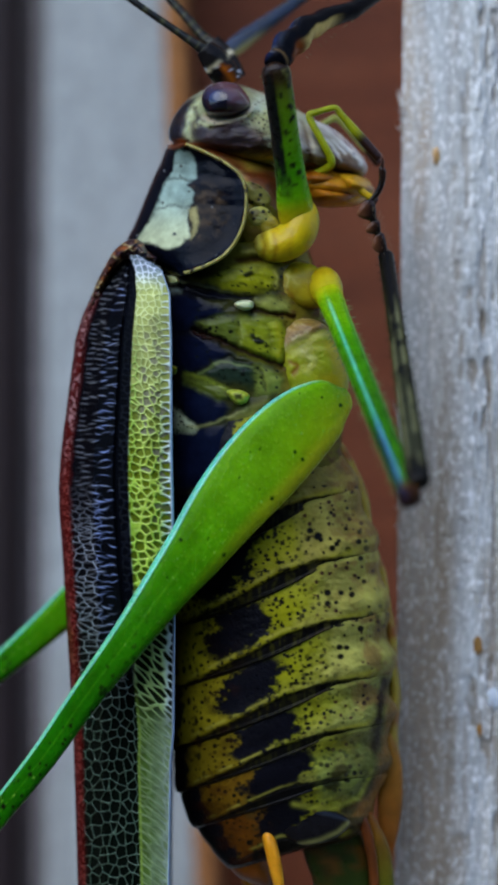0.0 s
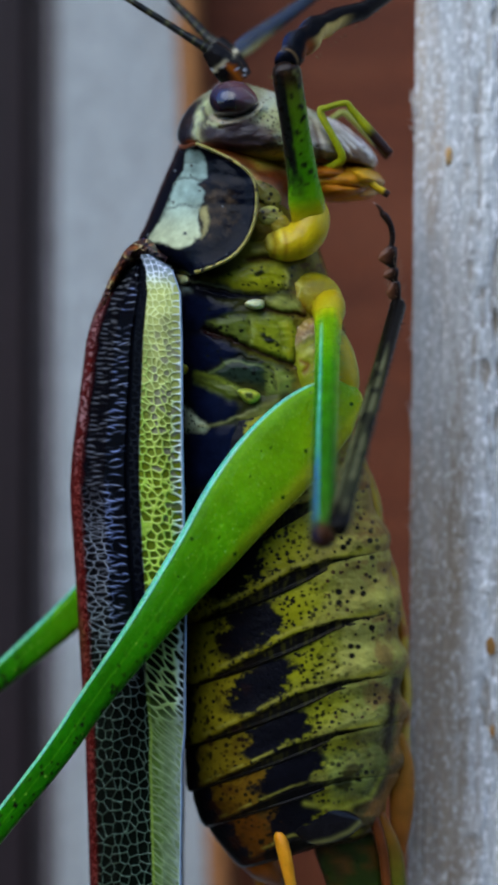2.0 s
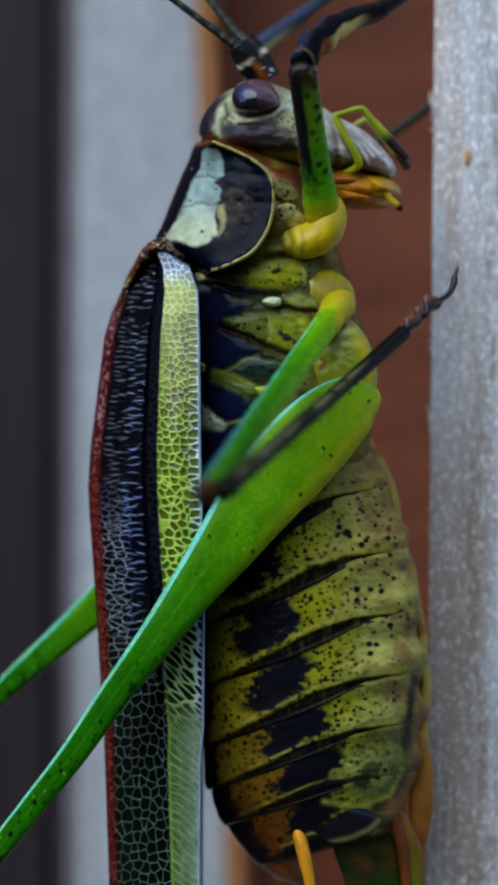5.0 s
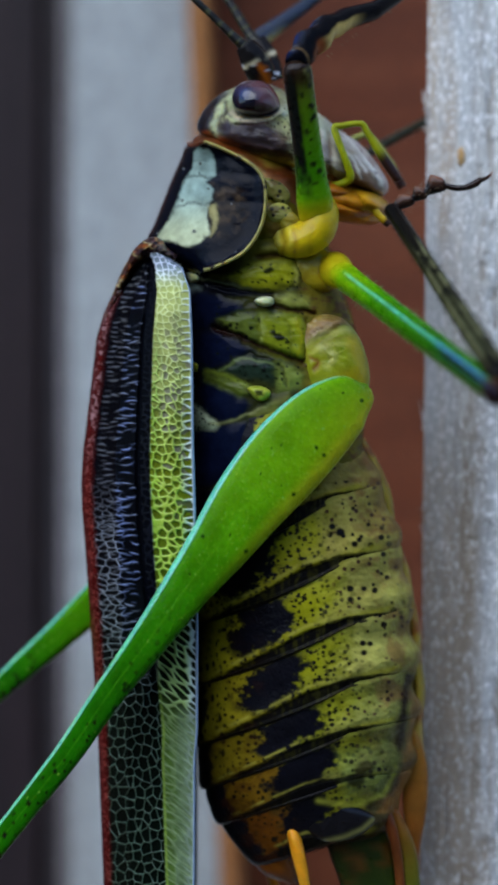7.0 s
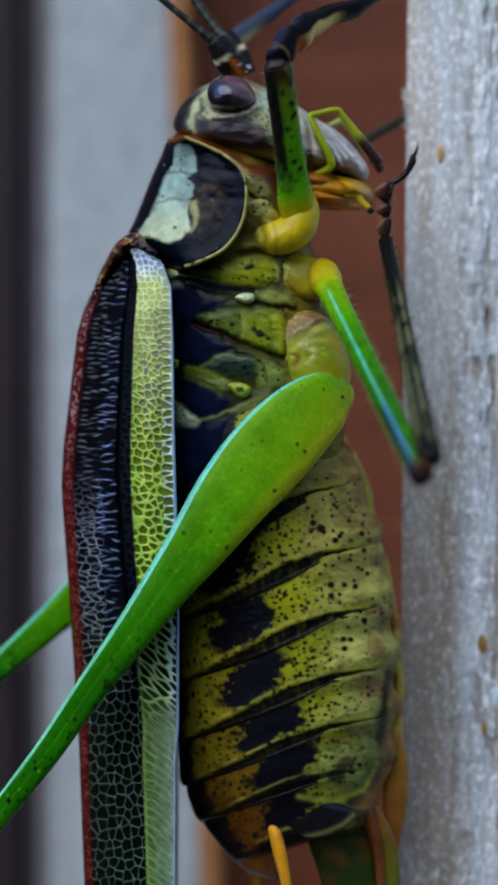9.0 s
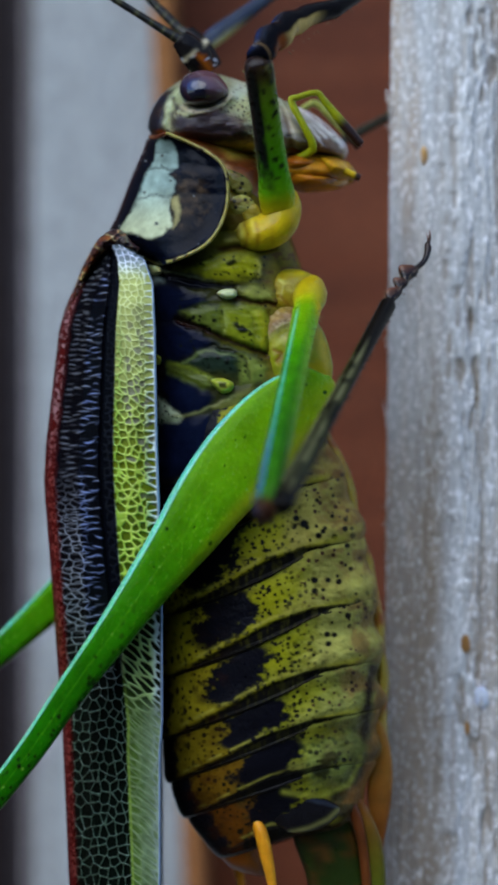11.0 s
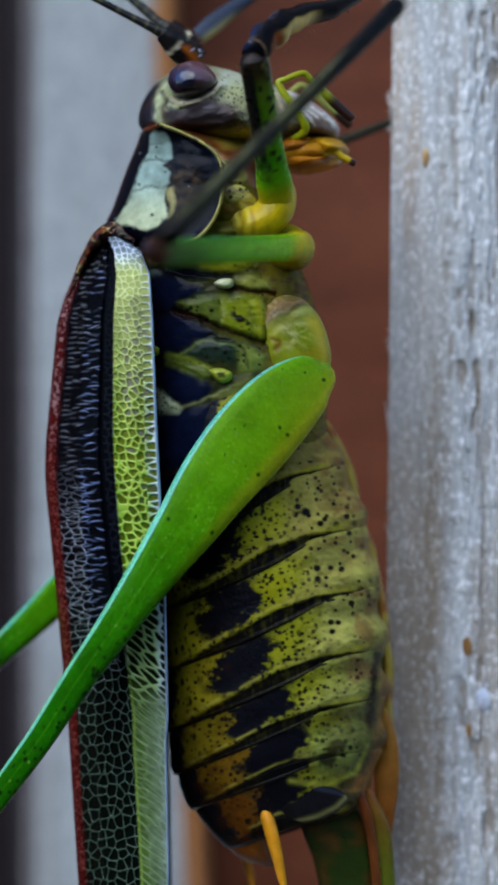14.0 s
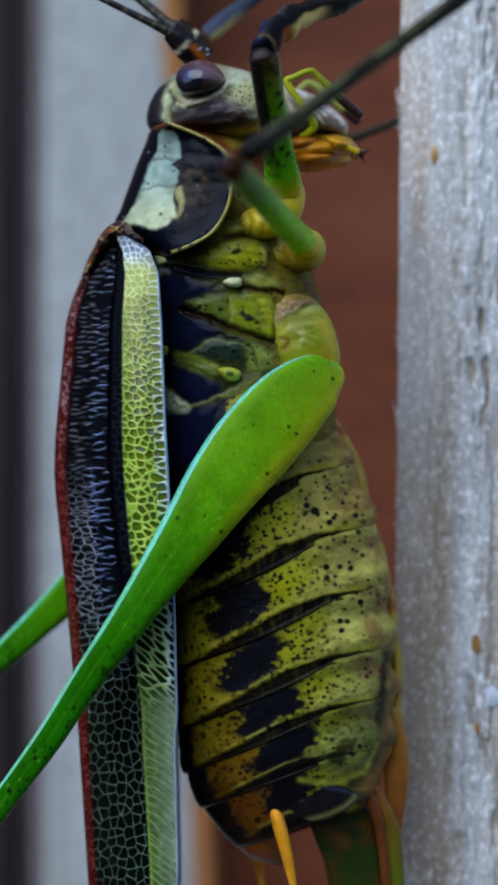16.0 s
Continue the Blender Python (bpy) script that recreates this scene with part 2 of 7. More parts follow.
bare = wood("bare_orange_wood", (0.42, 0.19, 0.06), (0.34, 0.14, 0.04), (0.26, 0.10, 0.035), 0.8, 2, 0.3, 0.3)
dark_board = wood("shaded_gap_wood", (0.021, 0.013, 0.0145), (0.014, 0.0095, 0.0105), (0.026, 0.016, 0.016), 0.75, 2, 0.3, 0.3)
# two darkened slat tones that act as soft shade at its edge
edge_shade_mid = wood("slat_edge_shade_mid", (0.23, 0.212, 0.215), (0.18, 0.166, 0.168), (0.15, 0.13, 0.125), 0.8, 2, 0.3, 0.3)
edge_shade_dark = wood("slat_edge_shade_dark", (0.06, 0.055, 0.06), (0.045, 0.04, 0.044), (0.04, 0.034, 0.034), 0.8, 2, 0.3, 0.3)
soil = wood("trodden_earth", (0.09, 0.075, 0.05), (0.06, 0.05, 0.035), (0.05, 0.06, 0.03), 0.95, 2, 0.4, 0.01)
blocker_green = wood("sky_block_green", (0.05, 0.075, 0.03), (0.035, 0.055, 0.022), (0.03, 0.04, 0.02), 0.9, 2, 0.4, 0.01)

# ---- setting ----


def box(name, lo, hi, mat, parent=None, label="", bevel=0.0006):
    bm = bmesh.new()
    bmesh.ops.create_cube(bm, size=1)
    for q in bm.verts:
        q.co = [a + (c + 0.5) * (b - a) for a, b, c in zip(lo, hi, q.co)]
    bmesh.ops.bevel(bm, geom=bm.edges[:], offset=bevel, segments=5, affect="EDGES")
    me = bpy.data.meshes.new(name)
    bm.to_mesh(me)
    bm.free()
    me.materials.append(mat)
    ob = new(name, me)
    ob.parent = parent
    if label:
        tagged(ob, label)
    return ob


GROUND = -0.62
bm = bmesh.new()
bmesh.ops.create_grid(bm, x_segments=40, y_segments=40, size=60)
me = bpy.data.meshes.new("ground")
bm.to_mesh(me)
bm.free()
me.materials.append(soil)
ground = tagged(new("ground", me), "bare trodden earth below the fence", "ground", kind="structure")
ground.location = (0, 0, GROUND)
# unseen wall, added behind the viewer to hold back light from the low sky
sky_blocker = tagged(new("wall_sky_block"), "unseen dark green wall behind the viewer, added to block low sky", "wall", kind="structure")
box("face", (-9.0, -4.6, GROUND), (9.0, -4.0, 1.35), blocker_green, sky_blocker, bevel=0.05)

fence_wall = tagged(new("wall_fence"), "red-brown stained board wall behind the battens", "wall", kind="structure")
for k in range(5):
    z0 = -0.62 + k * 0.2476
    box("board", (-0.6, 0.156, z0), (0.6, 0.176, z0 + 0.2474), red_stained, fence_wall, bevel=0.002)

# dark-coloured panel stands in for the shaded space beyond the slat
dark_panel = tagged(new("dark_board"), "dark upright board standing in for shaded space behind the pale slat", "board")
box("panel", (-0.20, 0.134, GROUND), (-0.0369, 0.1555, 0.62), dark_board, dark_panel, bevel=0.002)

slat = tagged(new("fence_slat"), "pale grey painted slat with edge shade painted in dark strips", "slat", "fence slats")
# graded strips put a soft shade into the slat's left edge
box("edge_shade", (-0.0368, 0.1335, GROUND), (-0.0348, 0.1555, 0.62), edge_shade_dark, slat, "dark strip painted as slat edge shade", 0.0008)
box("edge_shade", (-0.0347, 0.1318, GROUND), (-0.0327, 0.1555, 0.62), edge_shade_mid, slat, "grey strip painted as slat edge shade", 0.0008)
box("face", (-0.0326, 0.1305, GROUND), (-0.0180, 0.1555, 0.62), grey_paint, slat, bevel=0.0003)
lapped = tagged(new("fence_slat"), "pale grey leaning slat with a bare orange edge", "slat", "fence slats")
box("face", (-0.0230, 0.1300, GROUND), (-0.0113, 0.1303, 0.62), grey_paint, lapped, bevel=0.0001)
box("edge_strip", (-0.0112, 0.1301, GROUND), (-0.0082, 0.1555, 0.62), bare, lapped, "bare orange wood edge", 0.0006)
lapped.matrix_basis = pose(0, 0, 0, 0, -2.1, 0)


def build_batten():
    """A weathered batten, split and fibrous on its face, with a worn corner towards the insect."""
    x0, x1, y0, y1, back = 0.00951, 0.0585, 0.0030, 0.0055, 0.0125
    xb = 0.00746
    edge = math.hypot(x0 - xb, y1 - y0)
    fx, fy = (y0 - y1) / edge, (xb - x0) / edge
    edge = 1000 * (edge + math.hypot(0.0097 - xb, back - y1))
    ru = 0.0012
    front = np.concatenate([np.linspace(x0 + ru, x0 + 0.0072, 120), np.linspace(x0 + 0.0076, x1 - 0.002, 14)])
    side = np.linspace(y1 - 0.0001, y0 + 0.6 * ru, 90)
    q = np.linspace(0, 1, 12)[1:-1]
    ax, ay = (1 - q) ** 2 * np.interp(y0 + 0.6 * ru, [y0, y1], [x0, xb]) + 2 * q * (1 - q) * x0 + q ** 2 * (x0 + ru), (1 - q) ** 2 * (y0 + 0.6 * ru) + (1 - (1 - q) ** 2) * y0
    xs = np.concatenate([[0.0097], np.interp(side, [y0, y1], [x0, xb]), ax, front, [x1, x1, x1 - 0.002]])
    ys = np.concatenate([[back], side, ay, np.full(len(front), y0), [y0 + 0.002, back - 0.002, back]])
    nx = np.concatenate([[0], np.full(90, fx), fx * (1 - q), np.zeros(len(front)), [0, 0, 0]])
    ny = np.concatenate([[0], np.full(90, fy), fy * (1 - q) - q, np.full(len(front), -1.0), [0, 0, 0]])
    run = np.concatenate([[0], np.cumsum(np.hypot(np.diff(xs), np.diff(ys)))]) * 1000
    z = np.concatenate([np.linspace(GROUND, -0.03, 20)[:-1], np.linspace(-0.03, 0.03, 900), np.linspace(0.03, 0.62, 20)[1:]])
    zz, rr = np.meshgrid(z * 1000, run, indexing="ij")
    h = 0.10 * (fnoise(rr * 2.2, zz * 0.06, 11) - 0.5) + 0.10 * (fnoise(rr * 6.5, zz * 0.22, 12) - 0.5) + 0.05 * (fnoise(rr * 15, zz * 1.1, 13) - 0.5)
    h = h - 0.08 * step(0.60, 0.78, vnoise(rr * 3.1 + 0.4 * vnoise(zz * 0.2, rr, 2), zz * 0.09, 21))
    corner = edge - 0.5 + 0.25 * (fnoise(zz * 0.25, zz * 0 + 1, 30) - 0.5)
    h = h - 0.10 * np.exp(-((rr - corner - 0.4) / 0.5) ** 2) * step(4, -8, zz) - 0.08 * np.exp(-((rr - corner) / 0.5) ** 2) * fnoise(zz * 0.7, rr, 31)
    face = step(edge - 0.9, edge + 0.4, rr)
    pits = step(0.60, 0.74, vnoise(rr * 5.2 + 0.6 * vnoise(zz * 0.5, rr, 6), zz * 0.85, 61)) * step(0.42, 0.62, vnoise(rr * 0.9, zz * 0.16, 62))
    flakes = step(0.58, 0.8, vnoise(rr * 8.5 + 0.5 * vnoise(zz, rr, 7), zz * 1.5, 63))
    cracks = step(0.66, 0.76, vnoise(rr * 3.4 + 0.3 * vnoise(zz * 0.3, rr, 8), zz * 0.14, 64))
    h = h + face * (0.10 * flakes - 0.16 * pits - 0.12 * cracks + 0.06 * (fnoise(rr * 11, zz * 3.0, 65) - 0.5))
    h *= 0.001 * (0.45 + 0.55 * face)
    verts = np.stack([xs + nx * h, ys + ny * h, np.broadcast_to(z[:, None], h.shape)], -1)
    n = len(xs)
    faces = grid_faces(len(z), n, True) + [tuple(range(n)), tuple((len(z) - 1) * n + k for k in range(n))]
    ob = new("wooden_batten")
    tagged(ob, "weathered grey rough-sawn upright wooden batten", "batten")
    stain = np.exp(-((rr - corner - 0.15 - 0.5 * (fnoise(zz * 0.12, rr * 0, 3) - 0.5)) / 0.85) ** 2) * step(12, -2, zz) * 1.0
    stain = np.maximum(stain, 0.7 * np.exp(-((rr - corner - 0.5) / 0.35) ** 2) * fnoise(zz * 0.25, rr, 8))
    stain = np.clip(stain * (0.45 + 0.8 * fnoise(rr * 4, zz * 0.3, 5)) * (0.4 + 0.6 * step(0.25, 0.6, fnoise(rr * 9, zz * 1.6, 6))), 0, 0.85)
    stain = np.maximum(stain, face * np.clip(0.75 * pits + 0.55 * cracks - 0.3 * flakes, 0, 0.9))
    part("timber", verts, faces, weathered, ob, col=np.repeat(stain[..., None], 3, -1))
    # torn fibres along the far arris
    rnd = random.Random(4)
    bs, ts = [], []
    for zc, many in ((0.0240, 5), (0.0166, 9), (0.0160, 6), (0.0055, 5), (-0.0035, 3), (-0.0118, 4), (-0.019, 3), (0.0008, 3)):
        for k in range(many):
            zz0 = zc + rnd.uniform(-0.0006, 0.0006)
            bs.append((xb + 0.0001, y1 - rnd.uniform(0.0, 0.0004), zz0))
            ts.append((xb - rnd.uniform(0.00005, 0.00025), y1 - rnd.uniform(0.0, 0.0004), zz0 + rnd.uniform(-0.0006, 0.0012)))
    vv, ff = spines(bs, ts, 0.00006)
    tagged(part("fuzz", vv, ff, weathered, ob, col=np.zeros((len(vv), 3))), kind="stuff")
    # dried resin and a chip of old paint
    for x, y, z, rx, ry, rz, c, lab in ((0.00895, 0.00366, 0.0137, 0.00018, 0.00018, 0.00042, S(182, 148, 100), "amber resin spot"), (0.01103, y0, -0.0094, 0.00022, 0.00006, 0.00042, S(140, 104, 60), "amber resin spot"),
                                        (0.01180, y0, -0.0119, 0.00035, 0.00006, 0.0005, S(190, 196, 204), "white paint chip"), (0.01115, y0, -0.0134, 0.00012, 0.00005, 0.0003, S(150, 112, 64), "amber resin spot")):
        if y == y0:
            y = y0 + max(x0 + ru - x, 0.0) * 0.3
        th, ph = np.meshgrid(np.linspace(0, math.pi, 12), np.linspace(0, 2 * math.pi, 20, endpoint=False), indexing="ij")
        r = 1 + 0.35 * (vnoise(np.cos(ph) * 2 + 5, np.cos(th) * 2 + np.sin(ph), 3) - 0.5)
        P = np.stack([x + rx * r * np.sin(th) * np.cos(ph), y + ry * r * np.sin(th) * np.sin(ph), z + rz * r * np.cos(th)], -1)
        part("resin_spot" if "resin" in lab else "paint_chip", P, grid_faces(12, 20, True), skin, ob, lab, np.broadcast_to(c, (240, 3)), gloss=0.3)
    return ob


batten = build_batten()
batten.matrix_basis = pose(-0.0002, 0, 0, 0, 0.6, 0)

# ---- the katydid ----
katydid = tagged(new("katydid"), "green, black and yellow bush katydid clinging beside the batten", "insect")
BLACK = S(14, 15, 22)
GREEN = S(66, 130, 0)


def abdomen():
    """Eight overlapping rings, each slanted, bulging a little and lipped at the rear."""
    vs_l = [770, 890, 1000, 1110, 1218, 1325, 1402, 1465, 1536]
    slant = [0.30, 0.33, 0.36, 0.36, 0.36, 0.36, 0.33, 0.25, 0.14]
    prof = spline([(700, 298, 585, 4.0), (800, 300, 606, 4.3), (900, 303, 644, 4.5), (1000, 306, 670, 4.6), (1100, 309, 686, 4.6), (1200, 311, 692, 4.5), (1300, 309, 688, 4.3),
                   (1380, 316, 678, 4.0), (1440, 334, 656, 3.4), (1500, 374, 618, 2.6), (1570, 440, 560, 1.6)], 240)
    rows, around = 64, 430
    a = np.linspace(0, 2 * math.pi, around, endpoint=False)
    x = np.where(a <= math.pi, a, 2 * math.pi - a) / math.pi
    for k in range(8):
        f = np.linspace(-0.10, 1.06, rows)[:, None]
        left = vs_l[k] + (vs_l[k + 1] - vs_l[k]) * f
        sl = slant[k] + (slant[k + 1] - slant[k]) * f
        s = 0.5 - 0.5 * np.cos(a)[None, :]
        se = s - 0.5 * np.maximum(s - 0.7, 0)
        v = left - sl / 0.36 * 375 * (0.254 * se + 0.19 * se * se)
        lo = np.interp(v, prof[:, 0], prof[:, 1])
        hi = np.interp(v, prof[:, 0], prof[:, 2])
        b = np.interp(v, prof[:, 0], prof[:, 3])
        X0 = x[None, :] + 0 * f
        rear = f - 0.72 - 0.75 * abs(X0 - 0.50)
        grow = 1 - 0.03 * step(0.0, 0.07, rear) * step(1.0, 0.95, f) + 0.022 * np.sin(np.clip(f, 0, 1) * math.pi) + 0.042 * step(0.45, 0.95, f) * (1 - 0.3 * step(0.48, 0.62, x)[None, :]) - 0.05 * step(0.0, -0.1, f) - 0.08 * step(1.0, 1.06, f)
        fold = 1 + (0.03 * np.sin(f * 8 + 2) + 0.03 * (fnoise(x[None, :] * 9, f * 2.5 + k, 8) - 0.5)) * step(0.5, 0.7, x)[None, :]
        c, hw = (lo + hi) / 2, (hi - lo) / 2 * grow * fold
        u = c - hw * np.cos(a)
        d = -b * grow * fold * np.sign(np.sin(a)) * abs(np.sin(a)) ** 0.9
        dimple = 0.06 * (fnoise(u / 26, v / 26, k) - 0.5) + (0.16 * (fnoise(u / 17, v / 11, 30 + k) - 0.5) + 0.22 * (fnoise(u / 40, v / 24, 33 + k) - 0.5)) * step(0.5, 0.66, x)[None, :]
        d = d + dimple * np.sign(np.sin(a)) * -1
        X = np.broadcast_to(x[None, :], u.shape)
        F = np.broadcast_to(f, u.shape)
        wob = 0.16 * (fnoise(u / 20, v / 20, 40 + k) - 0.5)
        fine = fnoise(u / 8, v / 8, 90 + k) - 0.5
        mid = (0.34, 0.32, 0.315, 0.355, 0.39, 0.44, 0.49, 0.5)[k]
        size = (0.09, 0.10, 0.11, 0.105, 0.10, 0.095, 0.10, 0.08)[k]
        flank = (S(98, 92, 16), S(102, 96, 16), S(112, 106, 16), S(118, 110, 14), S(112, 102, 14), S(104, 90, 14), S(98, 72, 12), S(96, 56, 9))[k]
        side_ = (S(98, 92, 22), S(106, 102, 20), S(114, 110, 16), S(116, 114, 16), S(108, 108, 18), S(96, 96, 22), S(74, 72, 26), S(56, 52, 22))[k]
        belly = (S(106, 82, 42), S(122, 108, 50), S(132, 124, 58), S(132, 128, 60), S(126, 124, 60), S(116, 118, 58), S(90, 92, 46), S(64, 60, 34))[k]
        flank, side_, belly = flank * (1.32 if k < 5 else 1.0), side_, belly * np.array([1.2, 1.16, 1.02]) * (1.0 if k < 5 else 0.88)
        col = np.broadcast_to(flank, (*u.shape, 3)).copy()
        col = mix(col, side_, step(0.36, 0.5, X + wob))
        col = mix(col, belly, step(0.50, 0.66, X + wob))
        col = mix(col, S(140, 140, 10), 0.6 * disc(X, F, mid + size + 0.06, 0.3, 0.10, 0.35, 0.6))
        col = mix(col, S(112, 54, 24), (0.9, 0.75, 0.45, 0.2, 0.1, 0.1, 0.2, 0.2)[k] * step(0.72, 0.92, X + 1.2 * wob))
        col = mix(col, S(112, 76, 40), 0.65 * step(0.48, 0.66, fnoise(u / 30, v / 22, 77)) * step(0.62, 0.8, X))
        col = mix(col, S(128, 100, 50), 0.7 * step(0.89, 0.93, X + 0.4 * wob))
        col = mix(col, belly * 1.45, 0.6 * step(0.5, 0.7, fnoise(u / 22, v / 18, 71)) * step(0.55, 0.7, X))
        col = specks(col, u, v, 15, 0.5, S(20, 16, 8), 50 + k, step(0.16, 0.24, X) * step(0.66, 0.5, X))
        col = specks(col, u, v, 13, 0.55, S(24, 20, 10), 55 + k, step(0.30, 0.4, X) * step(0.66, 0.5, X) * step(0.35, 0.5, vnoise(u / 30, v / 20, 4)))
        col = specks(col, u, v, 19, 0.5, S(18, 13, 8), 60 + k, step(0.5, 0.58, X) * step(0.92, 0.8, X) * step(0.42, 0.5, vnoise(u / 44, v / 40, 14)))
        col = specks(col, u, v, 13, 0.5, S(62, 38, 26), 61 + k, step(0.58, 0.62, X) * step(0.45, 0.6, vnoise(u / 50, v / 36, 24)))
        col = specks(col, u * 1.0, v * 0.45, 11, 0.55, S(20, 16, 8), 65 + k, step(0.34, 0.2, X) * step(0.06, 0.12, X))
        blotch = disc(X + wob * 0.5 + 0.07 * fine, F + wob * 1.1 + 0.3 * fine, mid + 0.03 * (0.5 - F), 0.37, size * 1.05, 0.44, 0.18)
        halo = disc(X, F, mid + 0.05, 0.5, size * 2.3, 0.7, 0.4)
        col = specks(col, u, v, 13, 0.8, S(16, 14, 10), 80 + k, halo)
        if k < 3:
            blotch = np.maximum(blotch, step(0.43, 0.38, X + wob * 0.6 + 0.05 * fine + 0.16 * (F - 0.5)) * (1 if k < 2 else step(0.66, 0.5, F + 0.5 * wob + 0.4 * (0.3 - X))))
        col = mix(col, S(12, 12, 18), blotch)
        band = step(0.0, 0.05, rear + wob * 0.2 + 0.05 * fine)
        hatch = 0.91 + 0.09 * step(0.35, 0.6, vnoise(u / 4.0, v / 30, 9))
        col = mix(col, S(11, 10, 9), band * hatch)
        # highlight lines painted along the rear lip
        lip = np.exp(-((rear + 0.05) / 0.03) ** 2) * step(0.14, 0.24, X) * step(0.66, 0.54, X) * step(0.3, 0.5, vnoise(u / 12, v / 12, 52))
        col = mix(col, S(156, 150, 60), 0.6 * lip)
        col = mix(col, S(166, 158, 40), 0.8 * (1 - band) * np.exp(-((F - 0.88) / 0.06) ** 2) * step(0.54, 0.64, X) * step(0.85, 0.75, X))
        col = mix(col, S(70, 56, 30), 0.5 * step(0.97, 1.0, F) * step(0.5, 0.62, X))
        col = mix(col, BLACK, step(0.10 + 0.045 * max(k - 3, 0), 0.07 + 0.04 * max(k - 3, 0), X + wob * 0.5 + 0.05 * fine))
        col = mix(col, S(16, 14, 12), step(0.99, 1.01, F) * step(0.85, 0.6, X))
        for su, sv, p in ((549, 940, 6), (563, 950, 8), (588, 971, 6), (600, 958, 4), (580, 1050, 6.5), (580, 1069, 6), (595, 1067, 4), (604, 1050, 5), (601, 1146, 5.5), (614, 1147, 5), (603, 1163, 5.5)):
            col = mix(col, S(14, 11, 8), disc(u + 8 * wob, v, su, sv, p, p * 0.9, 0.3) * (d < 0))
        if k > 3:
            col = mix(col, S(20, 9, 7), 0.95 * stroke(u + 70 * wob, v, [(684, 1205), (672, 1260), (666, 1330), (648, 1390), (608, 1432)], 10) * (d < 0))
            col = mix(col, S(122, 84, 36), 0.8 * inside(u, v, [(700, 1215), (684, 1262), (678, 1334), (660, 1400), (622, 1446), (720, 1446), (720, 1215)], 5) * (d < 0))
        if k > 4:
            col = mix(col, S(150, 150, 50), 0.8 * stroke(u, v, [(520, 1424), (580, 1434), (636, 1412), (658, 1366)], 5))
            col = mix(col, S(120, 132, 60), 0.6 * inside(u, v, [(560, 1340), (640, 1320), (664, 1350), (630, 1410), (570, 1420)], 16))
            col = specks(col, u, v, 15, 0.5, S(20, 20, 12), 88, inside(u, v, [(560, 1350), (640, 1330), (650, 1380), (600, 1420)], 12))
            for su, sv, p, q in ((585, 1388, 17, 12), (606, 1362, 13, 9), (596, 1374, 10, 10)):
                col = mix(col, S(18, 18, 12), 0.9 * disc(u + 40 * wob, v, su, sv, p, q))
        col = mix(col, S(54, 26, 10), (0, 0, 0, 0.1, 0.2, 0.4, 0.55, 0.6)[k] * step(0.42, 0.66, fnoise(u / 22, v / 14, 73)) * step(0.4, 0.28, X + wob) * step(0.10, 0.2, X))
        if k == 6:
            col = mix(col, S(12, 11, 12), inside(u, v, [(468, 1410), (520, 1385), (580, 1400), (612, 1440), (600, 1470), (540, 1490), (490, 1480)], 10))
            col = mix(col, S(60, 56, 26), 0.6 * step(560, 600, u) * step(0.3, 0.6, fnoise(u / 30, v / 30, 4)))
        if k == 5:
            col = mix(col, S(24, 24, 14), 0.9 * inside(u, v, [(565, 1375), (600, 1360), (605, 1390), (575, 1400)], 7))
            col = mix(col, S(12, 11, 12), inside(u, v, [(450, 1385), (510, 1368), (560, 1385), (550, 1425), (460, 1425)], 10))
            col = mix(col, S(66, 66, 30), 0.5 * step(1320, 1420, v) * step(540, 600, u) * step(0.35, 0.6, fnoise(u / 30, v / 30, 4)))
        part("abdomen_ring", V(u, v, d), grid_faces(rows, around, True), hard, katydid, "speckled yellow and black abdomen ring" if k > 1 else "dark front abdomen ring", col, gloss=0.5 - 0.2 * step(0.5, 0.7, X))
    # the underside keel that shows past the rings, rusty and see-through
    path = [(585, 770, 0.6, 8, 0.5), (632, 850, 0.8, 11, 0.7), (652, 950, 1.0, 11, 0.8), (677, 1040, 1.0, 11, 0.8), (691, 1130, 1.0, 11, 0.8), (697, 1220, 1.0, 11, 0.8),
            (694, 1320, 0.9, 12, 0.8), (688, 1400, 0.8, 12, 0.8), (682, 1480, 0.6, 9, 0.5)]
    u, v, d, faces, ang, al = tube(path, 20, 70)
    w = 1 + 0.10 * np.sin(al * 42)
    col = mix(np.broadcast_to(S(160, 138, 50), (*u.shape, 3)), S(124, 72, 28), np.maximum(step(0.45, 0.7, fnoise(u / 20, v / 26, 8)), 0.8 * step(1260, 1400, v)))
    part("belly_keel", V(u + (w - 1) * 18, v, d), faces, skin, katydid, "translucent rusty belly keel", col)


abdomen()


